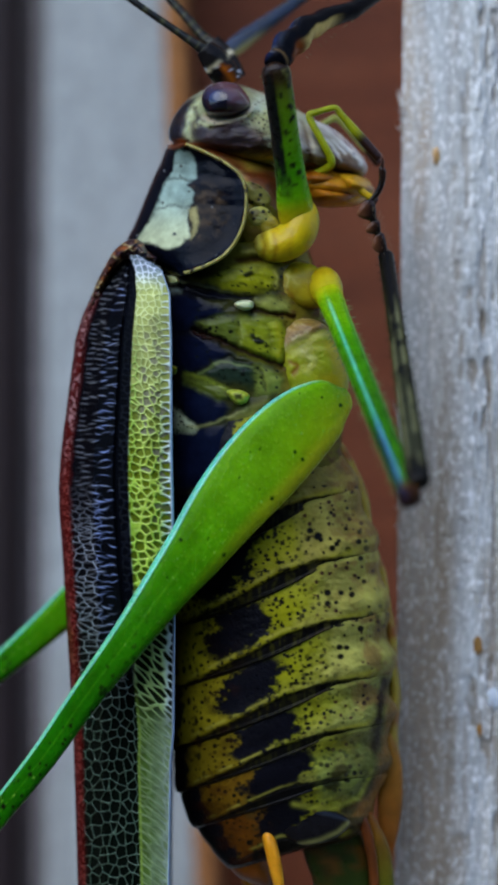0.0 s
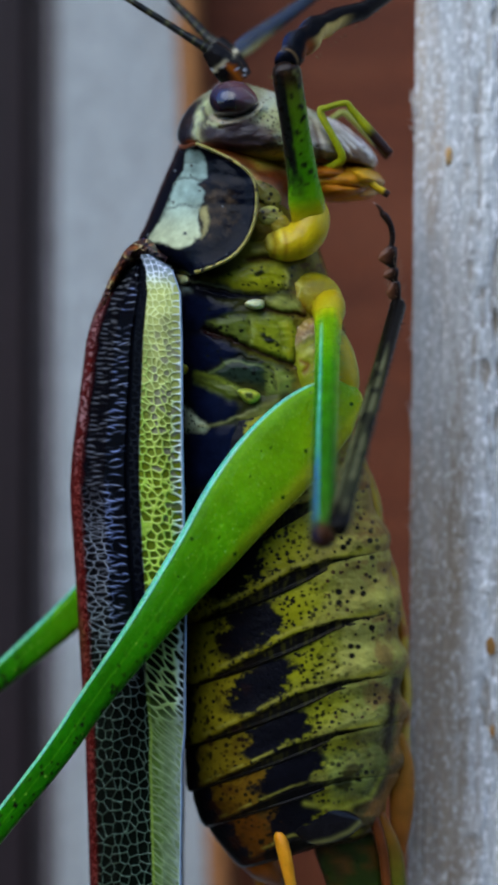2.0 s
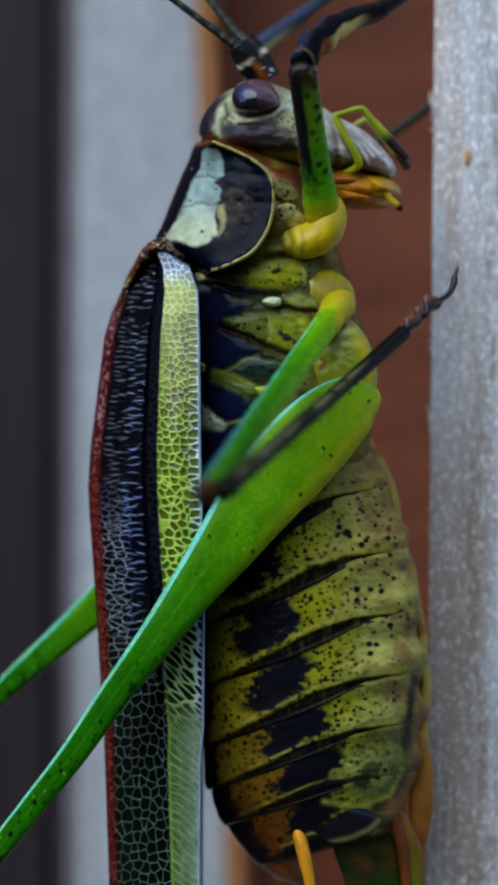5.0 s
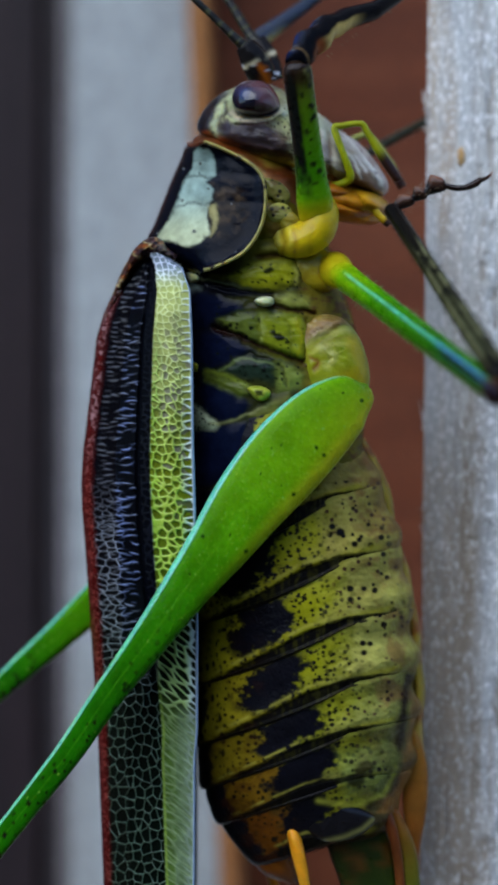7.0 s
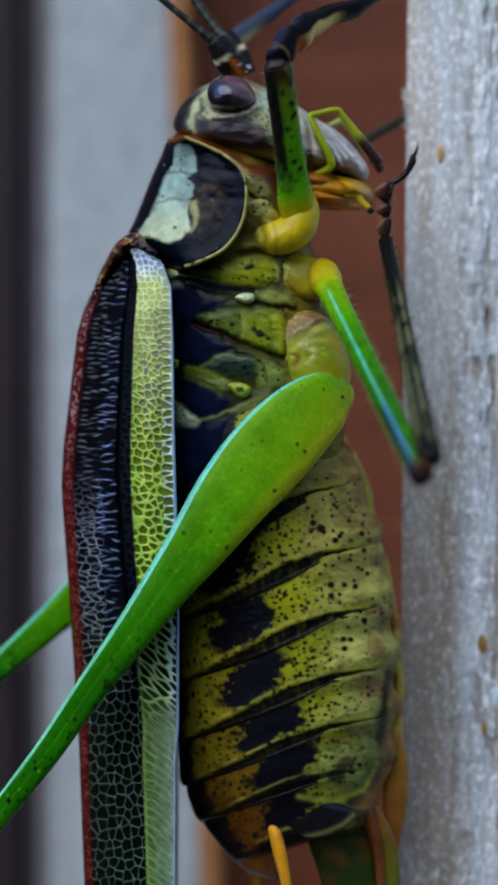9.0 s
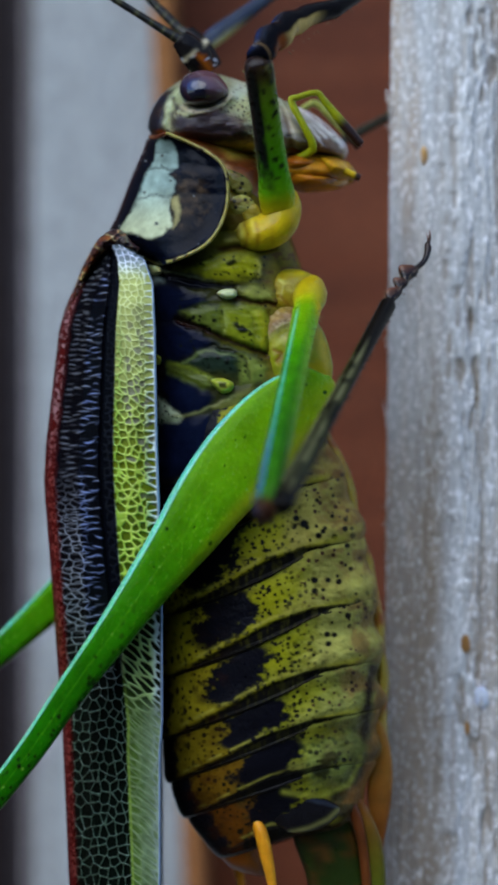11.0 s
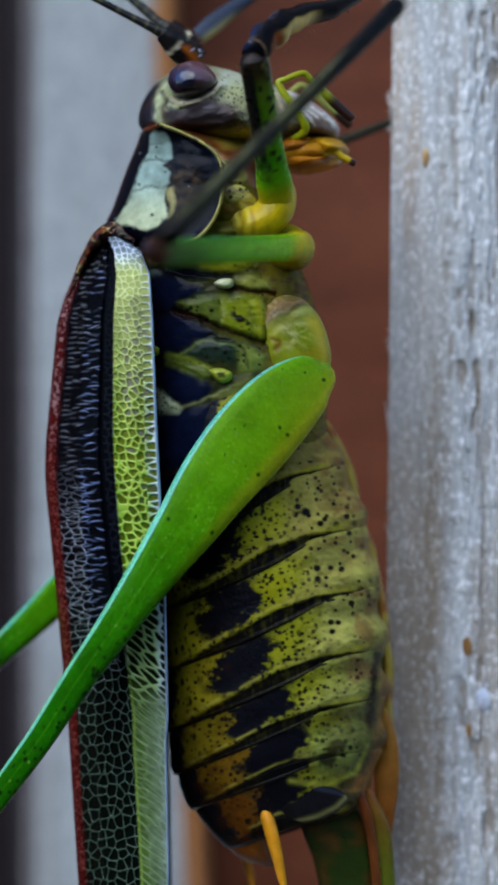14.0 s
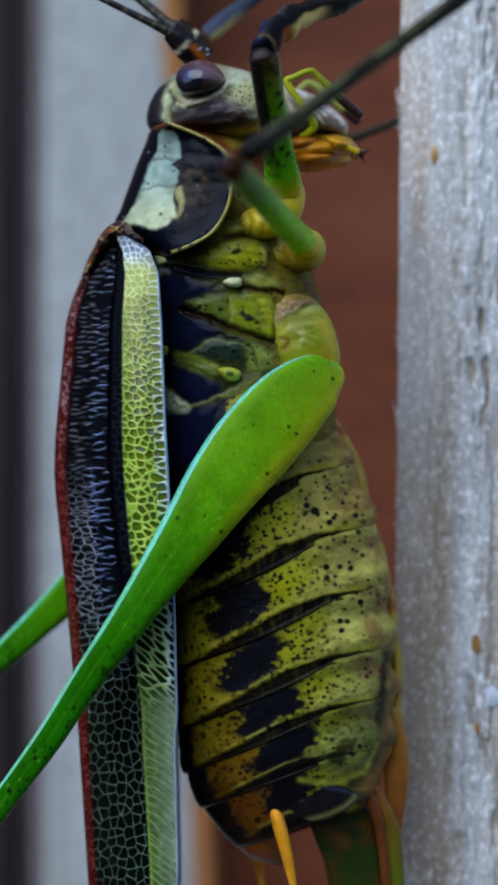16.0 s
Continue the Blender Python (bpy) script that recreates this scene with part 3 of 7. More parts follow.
def tail():
    for name, path, c0, c1 in (
            ("cercus", [(470, 1465, -2.6, 10, 0.3), (480, 1500, -2.9, 12, 0.32), (490, 1545, -3.0, 11, 0.28), (500, 1600, -2.8, 7, 0.2), (508, 1640, -2.6, 1.5, 0.05)], S(196, 132, 14), S(214, 150, 30)),
            ("cercus", [(420, 1520, 2.2, 8, 0.3), (438, 1560, 2.4, 9, 0.3), (448, 1620, 2.4, 4, 0.1)], S(176, 110, 14), S(196, 130, 30)),
            ("supra_anal_plate", [(400, 1480, 0, 24, 1.4), (440, 1528, 0, 30, 1.4), (470, 1558, 0, 14, 0.7), (484, 1570, 0, 2, 0.1)], S(168, 92, 8), S(50, 24, 8)),
            ("ovipositor_blade", [(560, 1440, -0.6, 44, 0.7), (590, 1500, -0.7, 54, 0.6), (610, 1570, -0.7, 52, 0.5), (620, 1700, -0.6, 46, 0.45), (600, 1840, -0.5, 22, 0.3), (580, 1900, -0.5, 2, 0.05)], S(30, 34, 12), S(40, 62, 14)),
            ("ovipositor_sheath", [(630, 1424, -1.2, 8, 0.3), (648, 1470, -1.3, 10, 0.3), (660, 1530, -1.2, 9, 0.25), (668, 1640, -1.0, 8, 0.2), (672, 1780, -0.8, 2, 0.1)], S(88, 42, 18), S(96, 54, 20)),
            ("ovipositor_sheath", [(652, 1440, -0.9, 8, 0.3), (672, 1500, -0.9, 16, 0.3), (680, 1560, -0.8, 18, 0.3), (684, 1680, -0.7, 14, 0.25), (684, 1800, -0.6, 3, 0.1)], S(112, 66, 22), S(40, 96, 12)),
            ("belly_flap", [(684, 1300, 0.3, 12, 0.3), (692, 1360, 0.3, 20, 0.35), (690, 1430, 0.3, 22, 0.3), (688, 1490, 0.3, 14, 0.25), (692, 1530, 0.3, 3, 0.1)], S(140, 98, 34), S(122, 64, 20))):
        u, v, d, faces, ang, al = tube(path, 18, 40)
        col = ramp(al, [(0, c0), (1, c1)])
        col = mottle(col, u, v, 10, 0.35, 5)
        if name == "ovipositor_blade":
            col = mix(col, S(84, 46, 18), 0.6 * step(0.5, 0.68, fnoise(u / 22, v / 34, 3)))
            col = mix(col, S(14, 16, 8), 0.6 * step(0.55, 0.7, fnoise(u / 12, v / 60, 13)))
        part(name, V(u, v, d), faces, skin, katydid, "", col)
    o = [(470, 1424), (506, 1412), (560, 1424), (602, 1440), (620, 1458), (596, 1484), (548, 1498), (500, 1482), (474, 1452)]
    u, v, d, faces = blob(o, 0.45, 0.5, -2.75, 80, 24, 3.0)
    col = mottle(np.broadcast_to(S(16, 15, 18), (len(u), 3)), u, v)
    col = mix(col, S(110, 108, 60), stroke(u, v, [(530, 1496), (566, 1488), (598, 1474), (616, 1458)], 4))
    part("subgenital_plate", V(u, v, d), faces, shell, katydid, "glossy black plate with a pale rim", col)


tail()


def chest_depth(u, v):
    """Depth of the thorax's near wall."""
    hi = np.interp(v, [420, 480, 560, 640, 700, 800, 880], [540, 560, 585, 606, 612, 604, 620])
    t = np.clip((u - (290 + hi) / 2) / ((hi - 280) / 2), -1, 1)
    return -4.1 * np.sqrt(np.maximum(1 - abs(t) ** 2.6, 0.0))


def thorax():
    """The chest wall, its plates embossed: blue-black and glossy near the wing, yellow-green and speckled below."""
    rows, around = 260, 420
    vv = np.linspace(430, 990, rows)[:, None]
    a = np.linspace(0, 2 * math.pi, around, endpoint=False)[None, :]
    hi = np.interp(vv, [420, 480, 560, 640, 700, 800, 880, 990], [540, 560, 585, 606, 612, 604, 620, 560])
    c, hw = (285 + hi) / 2, (hi - 285) / 2
    ca, sa = np.cos(a), np.sin(a)
    u = c - hw * np.sign(ca) * abs(ca) ** (2 / 2.6)
    d = -4.0 * np.sign(sa) * abs(sa) ** (2 / 2.6)
    v = np.broadcast_to(vv, u.shape)
    wu = u + 10 * (fnoise(u / 14, v / 14, 31) - 0.5)
    wv = v + 8 * (fnoise(u / 14, v / 14, 37) - 0.5)
    fine = fnoise(u / 7, v / 7, 5)
    col = np.broadcast_to(S(26, 25, 22), (*u.shape, 3)).copy()
    col = mix(col, S(58, 58, 26), step(350, 385, wu))
    col = mix(col, S(104, 98, 30), step(385, 420, wu) * step(505, 480, wv))
    col = mix(col, S(118, 106, 30), step(480, 520, wu))
    col = mix(col, S(96, 62, 36), 0.8 * step(0.55, 0.68, fnoise(u / 14, v / 8, 6)) * step(480, 520, u))
    raise_ = np.zeros(u.shape)
    polished = np.zeros(u.shape)
    navy, dark = S(15, 21, 44), S(11, 13, 24)
    for poly, colour, lift, soft in (
            ([(280, 490), (350, 497), (405, 515), (418, 528), (380, 532), (320, 518), (280, 520)], dark, 0.35, 5),
            ([(296, 500), (316, 506), (322, 520), (300, 524)], S(120, 134, 128), 0.2, 7),
            ([(280, 524), (330, 524), (390, 545), (400, 560), (350, 568), (330, 590), (280, 594)], navy, 0.40, 7),
            ([(280, 600), (340, 592), (385, 608), (412, 632), (370, 646), (335, 660), (280, 662)], navy, 0.55, 8),
            ([(312, 700), (322, 676), (345, 676), (376, 692), (408, 722), (396, 744), (355, 754), (326, 740)], navy, 0.60, 8),
            ([(280, 772), (340, 760), (402, 752), (400, 790), (374, 842), (340, 866), (280, 866)], navy, 0.50, 8),
            ([(280, 872), (345, 876), (352, 920), (338, 985), (280, 985)], dark, 0.4, 6),
            ([(372, 496), (400, 482), (432, 468), (480, 470), (490, 490), (474, 514), (430, 520), (395, 512)], S(150, 152, 18), 0.28, 9),
            ([(452, 532), (480, 526), (515, 540), (512, 552), (480, 558), (456, 552)], S(138, 142, 60), 0.22, 9),
            ([(350, 574), (392, 558), (424, 560), (422, 620), (392, 602)], S(92, 104, 36), 0.25, 10),
            ([(424, 562), (470, 560), (506, 570), (510, 608), (500, 640), (470, 640), (424, 622)], S(132, 142, 26), 0.2, 11),
            ([(350, 664), (380, 646), (412, 632), (456, 646), (446, 682), (400, 678)], S(36, 50, 38), 0.40, 9),
            ([(448, 644), (486, 656), (500, 672), (492, 694), (455, 700)], S(120, 130, 54), 0.22, 9),
            ([(326, 668), (366, 676), (404, 702), (388, 710), (350, 690), (326, 680)], S(90, 102, 34), 0.35, 7),
            ([(306, 722), (324, 738), (350, 756), (340, 768), (306, 766)], S(196, 204, 162), 0.35, 6),
            ([(404, 744), (440, 720), (475, 702), (476, 722), (440, 748)], S(104, 104, 46), 0.3, 6)):
        m = inside(wu, wv, poly, soft)
        col = mix(col, np.asarray(colour), m)
        if colour[2] > colour[0] * 1.6:
            polished = np.maximum(polished, m)
        raise_ = np.maximum(raise_, (0.3 if colour[2] > colour[0] * 1.6 else 0.6) * lift * inside(wu, wv, poly, soft + 10))
    for pts, w, colour, k, depth in (
            ([(420, 462), (470, 460), (520, 462)], 5, S(64, 34, 16), 0.8, -0.2),
            ([(430, 448), (470, 450), (510, 454)], 5, S(150, 146, 60), 0.6, 0.08),
            ([(340, 494), (400, 500), (470, 514)], 5, S(120, 120, 30), 0.5, 0.0),
            ([(300, 504), (350, 512), (420, 526), (446, 528)], 5, S(10, 11, 16), 0.9, -0.16),
            ([(300, 497), (345, 503), (410, 519)], 2.5, S(90, 96, 66), 0.6, 0.0),
            ([(446, 548), (480, 556), (520, 562)], 4, S(58, 22, 14), 0.9, -0.2),
            ([(345, 588), (385, 602), (425, 622), (470, 636), (500, 646)], 5, S(44, 20, 12), 0.95, -0.25),
            ([(427, 566), (430, 590), (426, 616)], 2.2, S(170, 180, 96), 0.6, 0.0),
            ([(440, 566), (470, 564)], 3, S(160, 170, 70), 0.4, 0.0),
            ([(488, 576), (498, 600), (494, 634)], 6, S(160, 158, 20), 0.7, 0.05),
            ([(474, 576), (482, 600), (478, 630)], 3, S(92, 94, 24), 0.5, -0.05),
            ([(506, 572), (513, 605), (506, 642)], 4, S(84, 56, 20), 0.6, -0.1),
            ([(404, 634), (440, 642), (462, 660), (470, 690)], 3, S(36, 34, 18), 0.7, -0.12),
            ([(330, 662), (366, 672), (400, 690), (420, 700)], 5, S(122, 136, 40), 0.8, 0.05),
            ([(352, 662), (392, 640), (446, 650)], 2.5, S(104, 120, 62), 0.6, 0.0),
            ([(332, 756), (370, 752), (410, 738), (440, 722)], 2.6, S(150, 150, 92), 0.7, 0.03),
            ([(335, 872), (360, 850), (376, 838)], 3, S(60, 62, 42), 0.5, 0.0),
            ([(394, 484), (432, 470), (470, 472)], 3, S(150, 152, 50), 0.6, 0.03),
            ([(486, 482), (492, 496), (486, 512)], 3, S(176, 172, 70), 0.7, 0.05)):
        m = stroke(wu, wv, pts, w)
        col = mix(col, colour, k * m)
        raise_ = raise_ + depth * m
    col = mix(col, S(14, 18, 12), 0.95 * np.maximum(disc(wu, wv, 440, 486, 9, 5), 0.7 * disc(wu, wv, 430, 503, 4, 3)))
    for a, b, p, q in ((455, 600, 9, 5), (447, 594, 5, 5), (464, 604, 6, 4), (472, 612, 5, 4), (458, 606, 6, 4)):
        col = mix(col, S(12, 15, 10), 0.95 * disc(wu, wv, a, b, p, q))
    strip = np.maximum(inside(u, v, [(345, 578), (424, 562), (424, 618), (390, 606)], 8), inside(u, v, [(355, 660), (445, 640), (446, 684), (400, 680)], 8))
    col = specks(col, u, v, 15, 0.8, S(14, 18, 14), 24, strip)
    green = inside(u, v, [(345, 500), (400, 470), (510, 470), (515, 700), (420, 715), (340, 690)], 8)
    col = specks(col, u, v, 9, 0.3, S(22, 26, 14), 27, green * step(0.45, 0.6, vnoise(u / 26, v / 20, 8)))
    col = specks(col, u, v, 7, 0.6, S(40, 52, 44), 29, inside(u, v, [(300, 705), (330, 725), (350, 758), (320, 780), (300, 770)], 8))
    col = col * (0.52 + 0.38 * fine)[..., None]
    out = np.sign(sa) * (raise_ + 0.04 * (fnoise(u / 14, v / 14, 3) - 0.5) * (1 - polished) + 0.06 * (fnoise(u / 22, v / 6, 63) - 0.5) * green)
    part("thorax", V(u, v, d - out), grid_faces(rows, around, True), shell, katydid, "embossed chest wall, blue-black and speckled yellow-green", col, gloss=0.15 + 0.35 * green * (1 - polished) + 0.1 * polished)


thorax()


def plate(name, outline, lift, base, layers=(), mat=None, label="", sink=0.25, depth=None, parent=None, origin=None, dots=0.0, seed=1):
    """A domed sclerite lying on the chest wall, following it."""
    o = ring_spline(outline, 64)
    c = o.mean(0)
    us, vs, hs = [c[0]], [c[1]], [1.0]
    for r in np.sin(np.linspace(0, math.pi / 2, 20))[1:]:
        us += list(c[0] + (o[:, 0] - c[0]) * r)
        vs += list(c[1] + (o[:, 1] - c[1]) * r)
        hs += [(1 - r ** 4.0) ** 0.5 if r < 1 else 0.0] * 64
    u, v, h = np.array(us), np.array(vs), np.array(hs)
    d = (chest_depth(u, v) if depth is None else depth) + sink - (lift + sink) * h
    faces = grid_faces(19, 64, True, 1) + [(0, 1 + (k + 1) % 64, 1 + k) for k in range(64)]
    n = len(u)
    u2, v2, d2 = u.copy(), v.copy(), d + 0.9
    back = [tuple(n + i for i in reversed(f)) for f in faces]
    e = 1 + 18 * 64
    skirt = [(e + k, e + (k + 1) % 64, n + e + (k + 1) % 64, n + e + k) for k in range(64)]
    col = mottle(np.broadcast_to(np.array(base), (n, 3)), u, v, 12, 0.35, seed)
    for poly, colour, soft in layers:
        col = mix(col, colour, inside(u + 5 * (fnoise(u / 9, v / 9, 4) - 0.5), v, poly, soft))
    if dots:
        col = specks(col, u, v, 11, dots, S(20, 20, 16), 14 + seed)
    ob = part(name, V(np.r_[u, u2], np.r_[v, v2], np.r_[d, d2]), faces + back + skirt, mat or skin, parent or katydid, label, np.vstack([col, col]), origin)
    return ob


def chest_plates():
    plate("spiracle", [(414, 540), (428, 532), (447, 534), (448, 546), (430, 550)], 0.55, S(190, 196, 150), label="pale breathing pore")
    plate("spiracle", [(400, 694), (422, 690), (442, 700), (436, 714), (418, 716)], 0.5, S(150, 160, 50), [([(414, 698), (428, 698), (430, 708), (416, 708)], S(60, 64, 20), 3)], label="yellow-rimmed breathing pore")
    plate("wing_hinge", [(290, 486), (312, 490), (318, 502), (300, 506)], 0.8, S(150, 156, 110))
    plate("wing_hinge", [(300, 645), (314, 650), (312, 664), (300, 662)], 0.8, S(150, 156, 40))
    # the soft hips, with a few folds and painted pale glints near their sockets
    hips = {}
    for name, o, near, d0, c, lab, marks in (
            ("hind_coxa", [(500, 590), (528, 566), (566, 570), (596, 600), (612, 640), (617, 684), (600, 724), (550, 724), (512, 700), (498, 650)], 0.95, -3.3, S(130, 134, 16), "pale yellow soft-skinned hind hip", (
                ([(505, 600), (530, 582), (572, 576)], 6, S(124, 96, 56), 0.8, 0.03), ([(508, 616), (540, 598), (582, 592)], 5, S(176, 170, 104), 0.5, 0.01), ([(508, 606), (540, 588), (580, 582)], 3, S(104, 84, 40), 0.4, -0.01),
                ([(510, 625), (548, 606), (590, 606)], 3, S(108, 90, 34), 0.35, -0.01), ([(514, 634), (550, 616), (580, 618)], 4, S(176, 170, 90), 0.4, 0.01),
                ([(536, 628), (556, 634)], 7, S(184, 180, 112), 0.5, 0.03), ([(552, 648), (542, 660)], 6, S(178, 172, 96), 0.5, 0.03),
                ([(516, 640), (526, 648), (520, 662)], 5, S(104, 56, 20), 0.8, -0.06), ([(520, 690), (560, 680), (590, 690)], 4, S(186, 178, 80), 0.5, 0.04),
                ([(590, 612), (604, 650), (606, 690)], 12, S(172, 152, 4), 0.85, 0.0), ([(560, 680), (590, 672)], 10, S(168, 146, 6), 0.5, 0.0))),
            ("middle_coxa", [(476, 490), (496, 470), (530, 464), (562, 474), (582, 496), (586, 524), (568, 546), (536, 548), (500, 538), (480, 518)], 0.85, -2.9, S(148, 132, 8), "yellow soft-skinned middle hip", (
                ([(494, 476), (496, 500), (490, 520)], 5, S(110, 92, 16), 0.6, -0.05), ([(508, 480), (512, 500), (505, 520)], 3, S(186, 180, 90), 0.7, 0.05), ([(514, 490), (524, 504)], 6, S(184, 172, 80), 0.4, 0.02),
                ([(506, 514), (520, 526)], 6, S(110, 62, 14), 0.6, -0.02),
                ([(556, 474), (548, 500), (552, 520)], 5, S(130, 110, 10), 0.4, -0.02), ([(545, 470), (575, 480), (588, 505)], 8, S(178, 160, 6), 0.6, 0.0), ([(505, 545), (545, 552), (585, 540)], 6, S(96, 48, 24), 0.8, 0.0)))):
        u, v, d, faces = blob(o, near, 1.5, d0, 120, 56, 3.0)
        col = mottle(np.broadcast_to(c, (len(u), 3)), u, v, 18, 0.3, 4)
        wu, wv = u + 12 * (fnoise(u / 12, v / 12, 3) - 0.5), v + 12 * (fnoise(u / 12, v / 12, 9) - 0.5)
        if name == "hind_coxa":
            rim = step(8, -8, wv - 621 + 0.58 * (wu - 500))
            crinkle = 1 - abs(2 * fnoise(u / 22 + v / 18, v / 9 - u / 16, 27) - 1)
            col = mix(col, S(118, 86, 52) * 0.9, 0.8 * rim)
            col = mix(col, S(176, 158, 120), 0.55 * rim * step(0.8, 0.95, crinkle))
            d = d - (0.10 * (crinkle - 0.6) * rim + 0.12 * rim) * (d < d0)
            glade = disc(u, v, 556, 640, 26, 26, 0.6)
            d = d - 0.09 * (fnoise(u / 7, v / 7, 47) - 0.5) * glade * (d < d0)
            col = mix(col, S(120, 142, 18), 0.5 * disc(u, v, 580, 620, 22, 34, 0.6))
            col = specks(col, u, v, 16, 0.3, S(40, 36, 18), 28, step(616, 600, v) * (1 - rim))
        fold = 1 - abs(2 * fnoise(u / 34 + v / 60, v / 13 - u / 40, 21) - 1)
        soft = step(660, 600, v) if name == "hind_coxa" else step(560, 510, u)
        d = d - (0.025 * (fold - 0.7) * (0.3 + 0.7 * soft) + 0.03 * (fnoise(u / 9, v / 7, 5) - 0.5) * soft) * (d < d0)
        col = mix(col, S(120, 96, 30), 0.15 * step(0.75, 0.45, fold) * (0.3 + 0.7 * soft))
        col = mix(col, S(186, 176, 80), 0.2 * step(0.86, 0.98, fold) * soft)
        for pts, w, colour, k, depth in marks:
            m = stroke(wu, wv, pts, w)
            col = mix(col, colour, k * m)
            d = d - depth * m * (d < d0)
        hips[name] = part(name, V(u, v, d), faces, skin, katydid, lab, col, gloss=1.3)
    return hips["middle_coxa"]


middle_coxa = chest_plates()


def pronotum():
    """The saddle over the first chest ring: black, with a cream flank patch and a pale rim."""
    rows, cols = 110, 90
    edge = spline([(256, 300, 328), (268, 292, 358), (285, 286, 392), (305, 277, 420), (330, 266, 434), (365, 252, 436), (400, 238, 430), (430, 226, 416), (455, 250, 394), (472, 284, 362), (484, 312, 330)], rows)
    v0, lo, hi = edge[:, 0, None], edge[:, 1, None], edge[:, 2, None]
    t = np.linspace(0, 1, cols)[None, :]
    x = 1 - np.cos(t * math.pi / 2)
    u = lo + (hi - lo) * x
    v = v0 + 0 * u + 6 * np.sin(t * math.pi)
    w = 4.75 - 0.6 * step(330, 256, v0) + 0.1 * step(440, 484, v0)
    d = -w * np.sin(t * math.pi / 2) - 0.25 * np.exp(-((t - 0.99) / 0.05) ** 2)
    d = d + 0.03 * np.exp(-((v - 352 - 14 * t) / 7) ** 2) * step(0.2, 0.4, t) + 0.06 * np.exp(-((v - 300 - 18 * t) / 8) ** 2)
    d = d + 0.05 * (fnoise(u / 14, v / 14, 4) - 0.5)
    col = mottle(np.broadcast_to(S(5, 8, 18), (*u.shape, 3)), u, v, 14, 0.3, 6)
    wu = u + 9 * (fnoise(u / 12, v / 12, 15) - 0.5)
    wv = v + 9 * (fnoise(u / 12, v / 12, 25) - 0.5)
    col = mix(col, S(46, 37, 28), step(0.38, 0.62, fnoise(u / 9, v / 9, 44)) * inside(wu, wv, [(338, 330), (366, 322), (402, 350), (404, 400), (380, 420), (345, 432), (330, 420), (334, 370)], 9))
    col = mix(col, S(10, 10, 13), 0.8 * step(0.5, 0.66, fnoise(u / 14, v / 14, 18)) * inside(u, v, [(336, 328), (406, 345), (406, 425), (335, 435)], 10))
    patch = inside(wu, wv, [(314, 264), (336, 270), (348, 292), (346, 318), (330, 326), (346, 340), (334, 370), (332, 392), (336, 420), (314, 438), (290, 442), (244, 424), (266, 392), (280, 360), (290, 326), (304, 312)], 3)
    col = mix(col, mix(np.broadcast_to(S(140, 162, 152), (*u.shape, 3)), S(176, 184, 146), step(340, 430, v)) * (0.54 + 0.6 * fnoise(u / 22, v / 22, 61))[..., None], patch)
    for pts, w, k in (([(286, 322), (312, 316), (350, 322)], 2.2, 0.75), ([(270, 372), (300, 364), (342, 368)], 2.2, 0.75), ([(336, 368), (333, 400), (337, 428)], 2.2, 0.6), ([(310, 288), (330, 292)], 2, 0.3)):
        m = stroke(wu, wv, pts, w)
        col = mix(col, S(60, 66, 62), k * m * patch)
        d = d + 0.05 * m
    for pts, w, k in (([(352, 348), (370, 344), (388, 352)], 5, 0.25), ([(356, 374), (380, 372)], 6, 0.2), ([(352, 398), (372, 396)], 6, 0.2)):
        col = mix(col, S(92, 74, 52), k * stroke(wu, wv, pts, w))
    col = mix(col, S(138, 132, 84), 0.9 * inside(wu, wv, [(334, 372), (348, 366), (352, 392), (344, 420), (336, 425), (342, 396)], 4))
    col = specks(col, u, v, 13, 0.12, S(70, 74, 70), 33, patch)
    col = specks(col, u, v, 7, 0.06, S(84, 86, 88), 35, (1 - patch) * step(0.4, 0.6, vnoise(u / 30, v / 30, 2)))
    col = mix(col, S(56, 34, 28), 0.7 * step(6, 2, u - lo))
    col = mix(col, S(120, 70, 30), step(263, 257, v + 0.0 * u) * 0.8)
    far = d * -1
    n = rows * cols
    P = np.concatenate([V(u, v, d).reshape(-1, 3), V(u, v, far).reshape(-1, 3)])
    saddle = part("pronotum", P, grid_faces(rows, cols) + grid_faces(rows, cols, False, n), shell, katydid, "glossy black saddle with a cream flank patch", np.concatenate([col.reshape(-1, 3)] * 2), gloss=0.3)
    # pale rolled rim along the free margin
    rim = [(u[i, -1], v[i, -1], d[i, -1] + 0.05, 3.4, 0.16) for i in range(0, rows, 4)]
    rim = rim[::1] + [(312, 484, -2.9, 4, 0.15), (285, 474, -2.2, 3.5, 0.12)]
    ru, rv, rd, rf, ang, al = tube(rim, 12, 110)
    rc = mottle(np.broadcast_to(S(132, 126, 66), (*ru.shape, 3)), ru, rv, 14, 0.6, 2)
    rc = mix(rc, S(44, 34, 24), step(0.62, 0.7, fnoise(ru / 10, rv / 10, 8)))
    part("rim", V(ru, rv, rd), rf, skin, saddle, "pale rolled rim", rc)
    top = [(u[0, j], v[0, j], d[0, j], 4.0, 0.18) for j in range(0, cols, 6)]
    ru, rv, rd, rf, ang, al = tube(top, 12, 50)
    part("rim", V(ru, rv, rd), rf, skin, saddle, "rusty front rim", mottle(np.broadcast_to(S(88, 46, 24), (*ru.shape, 3)), ru, rv, 12, 0.6, 4))


pronotum()


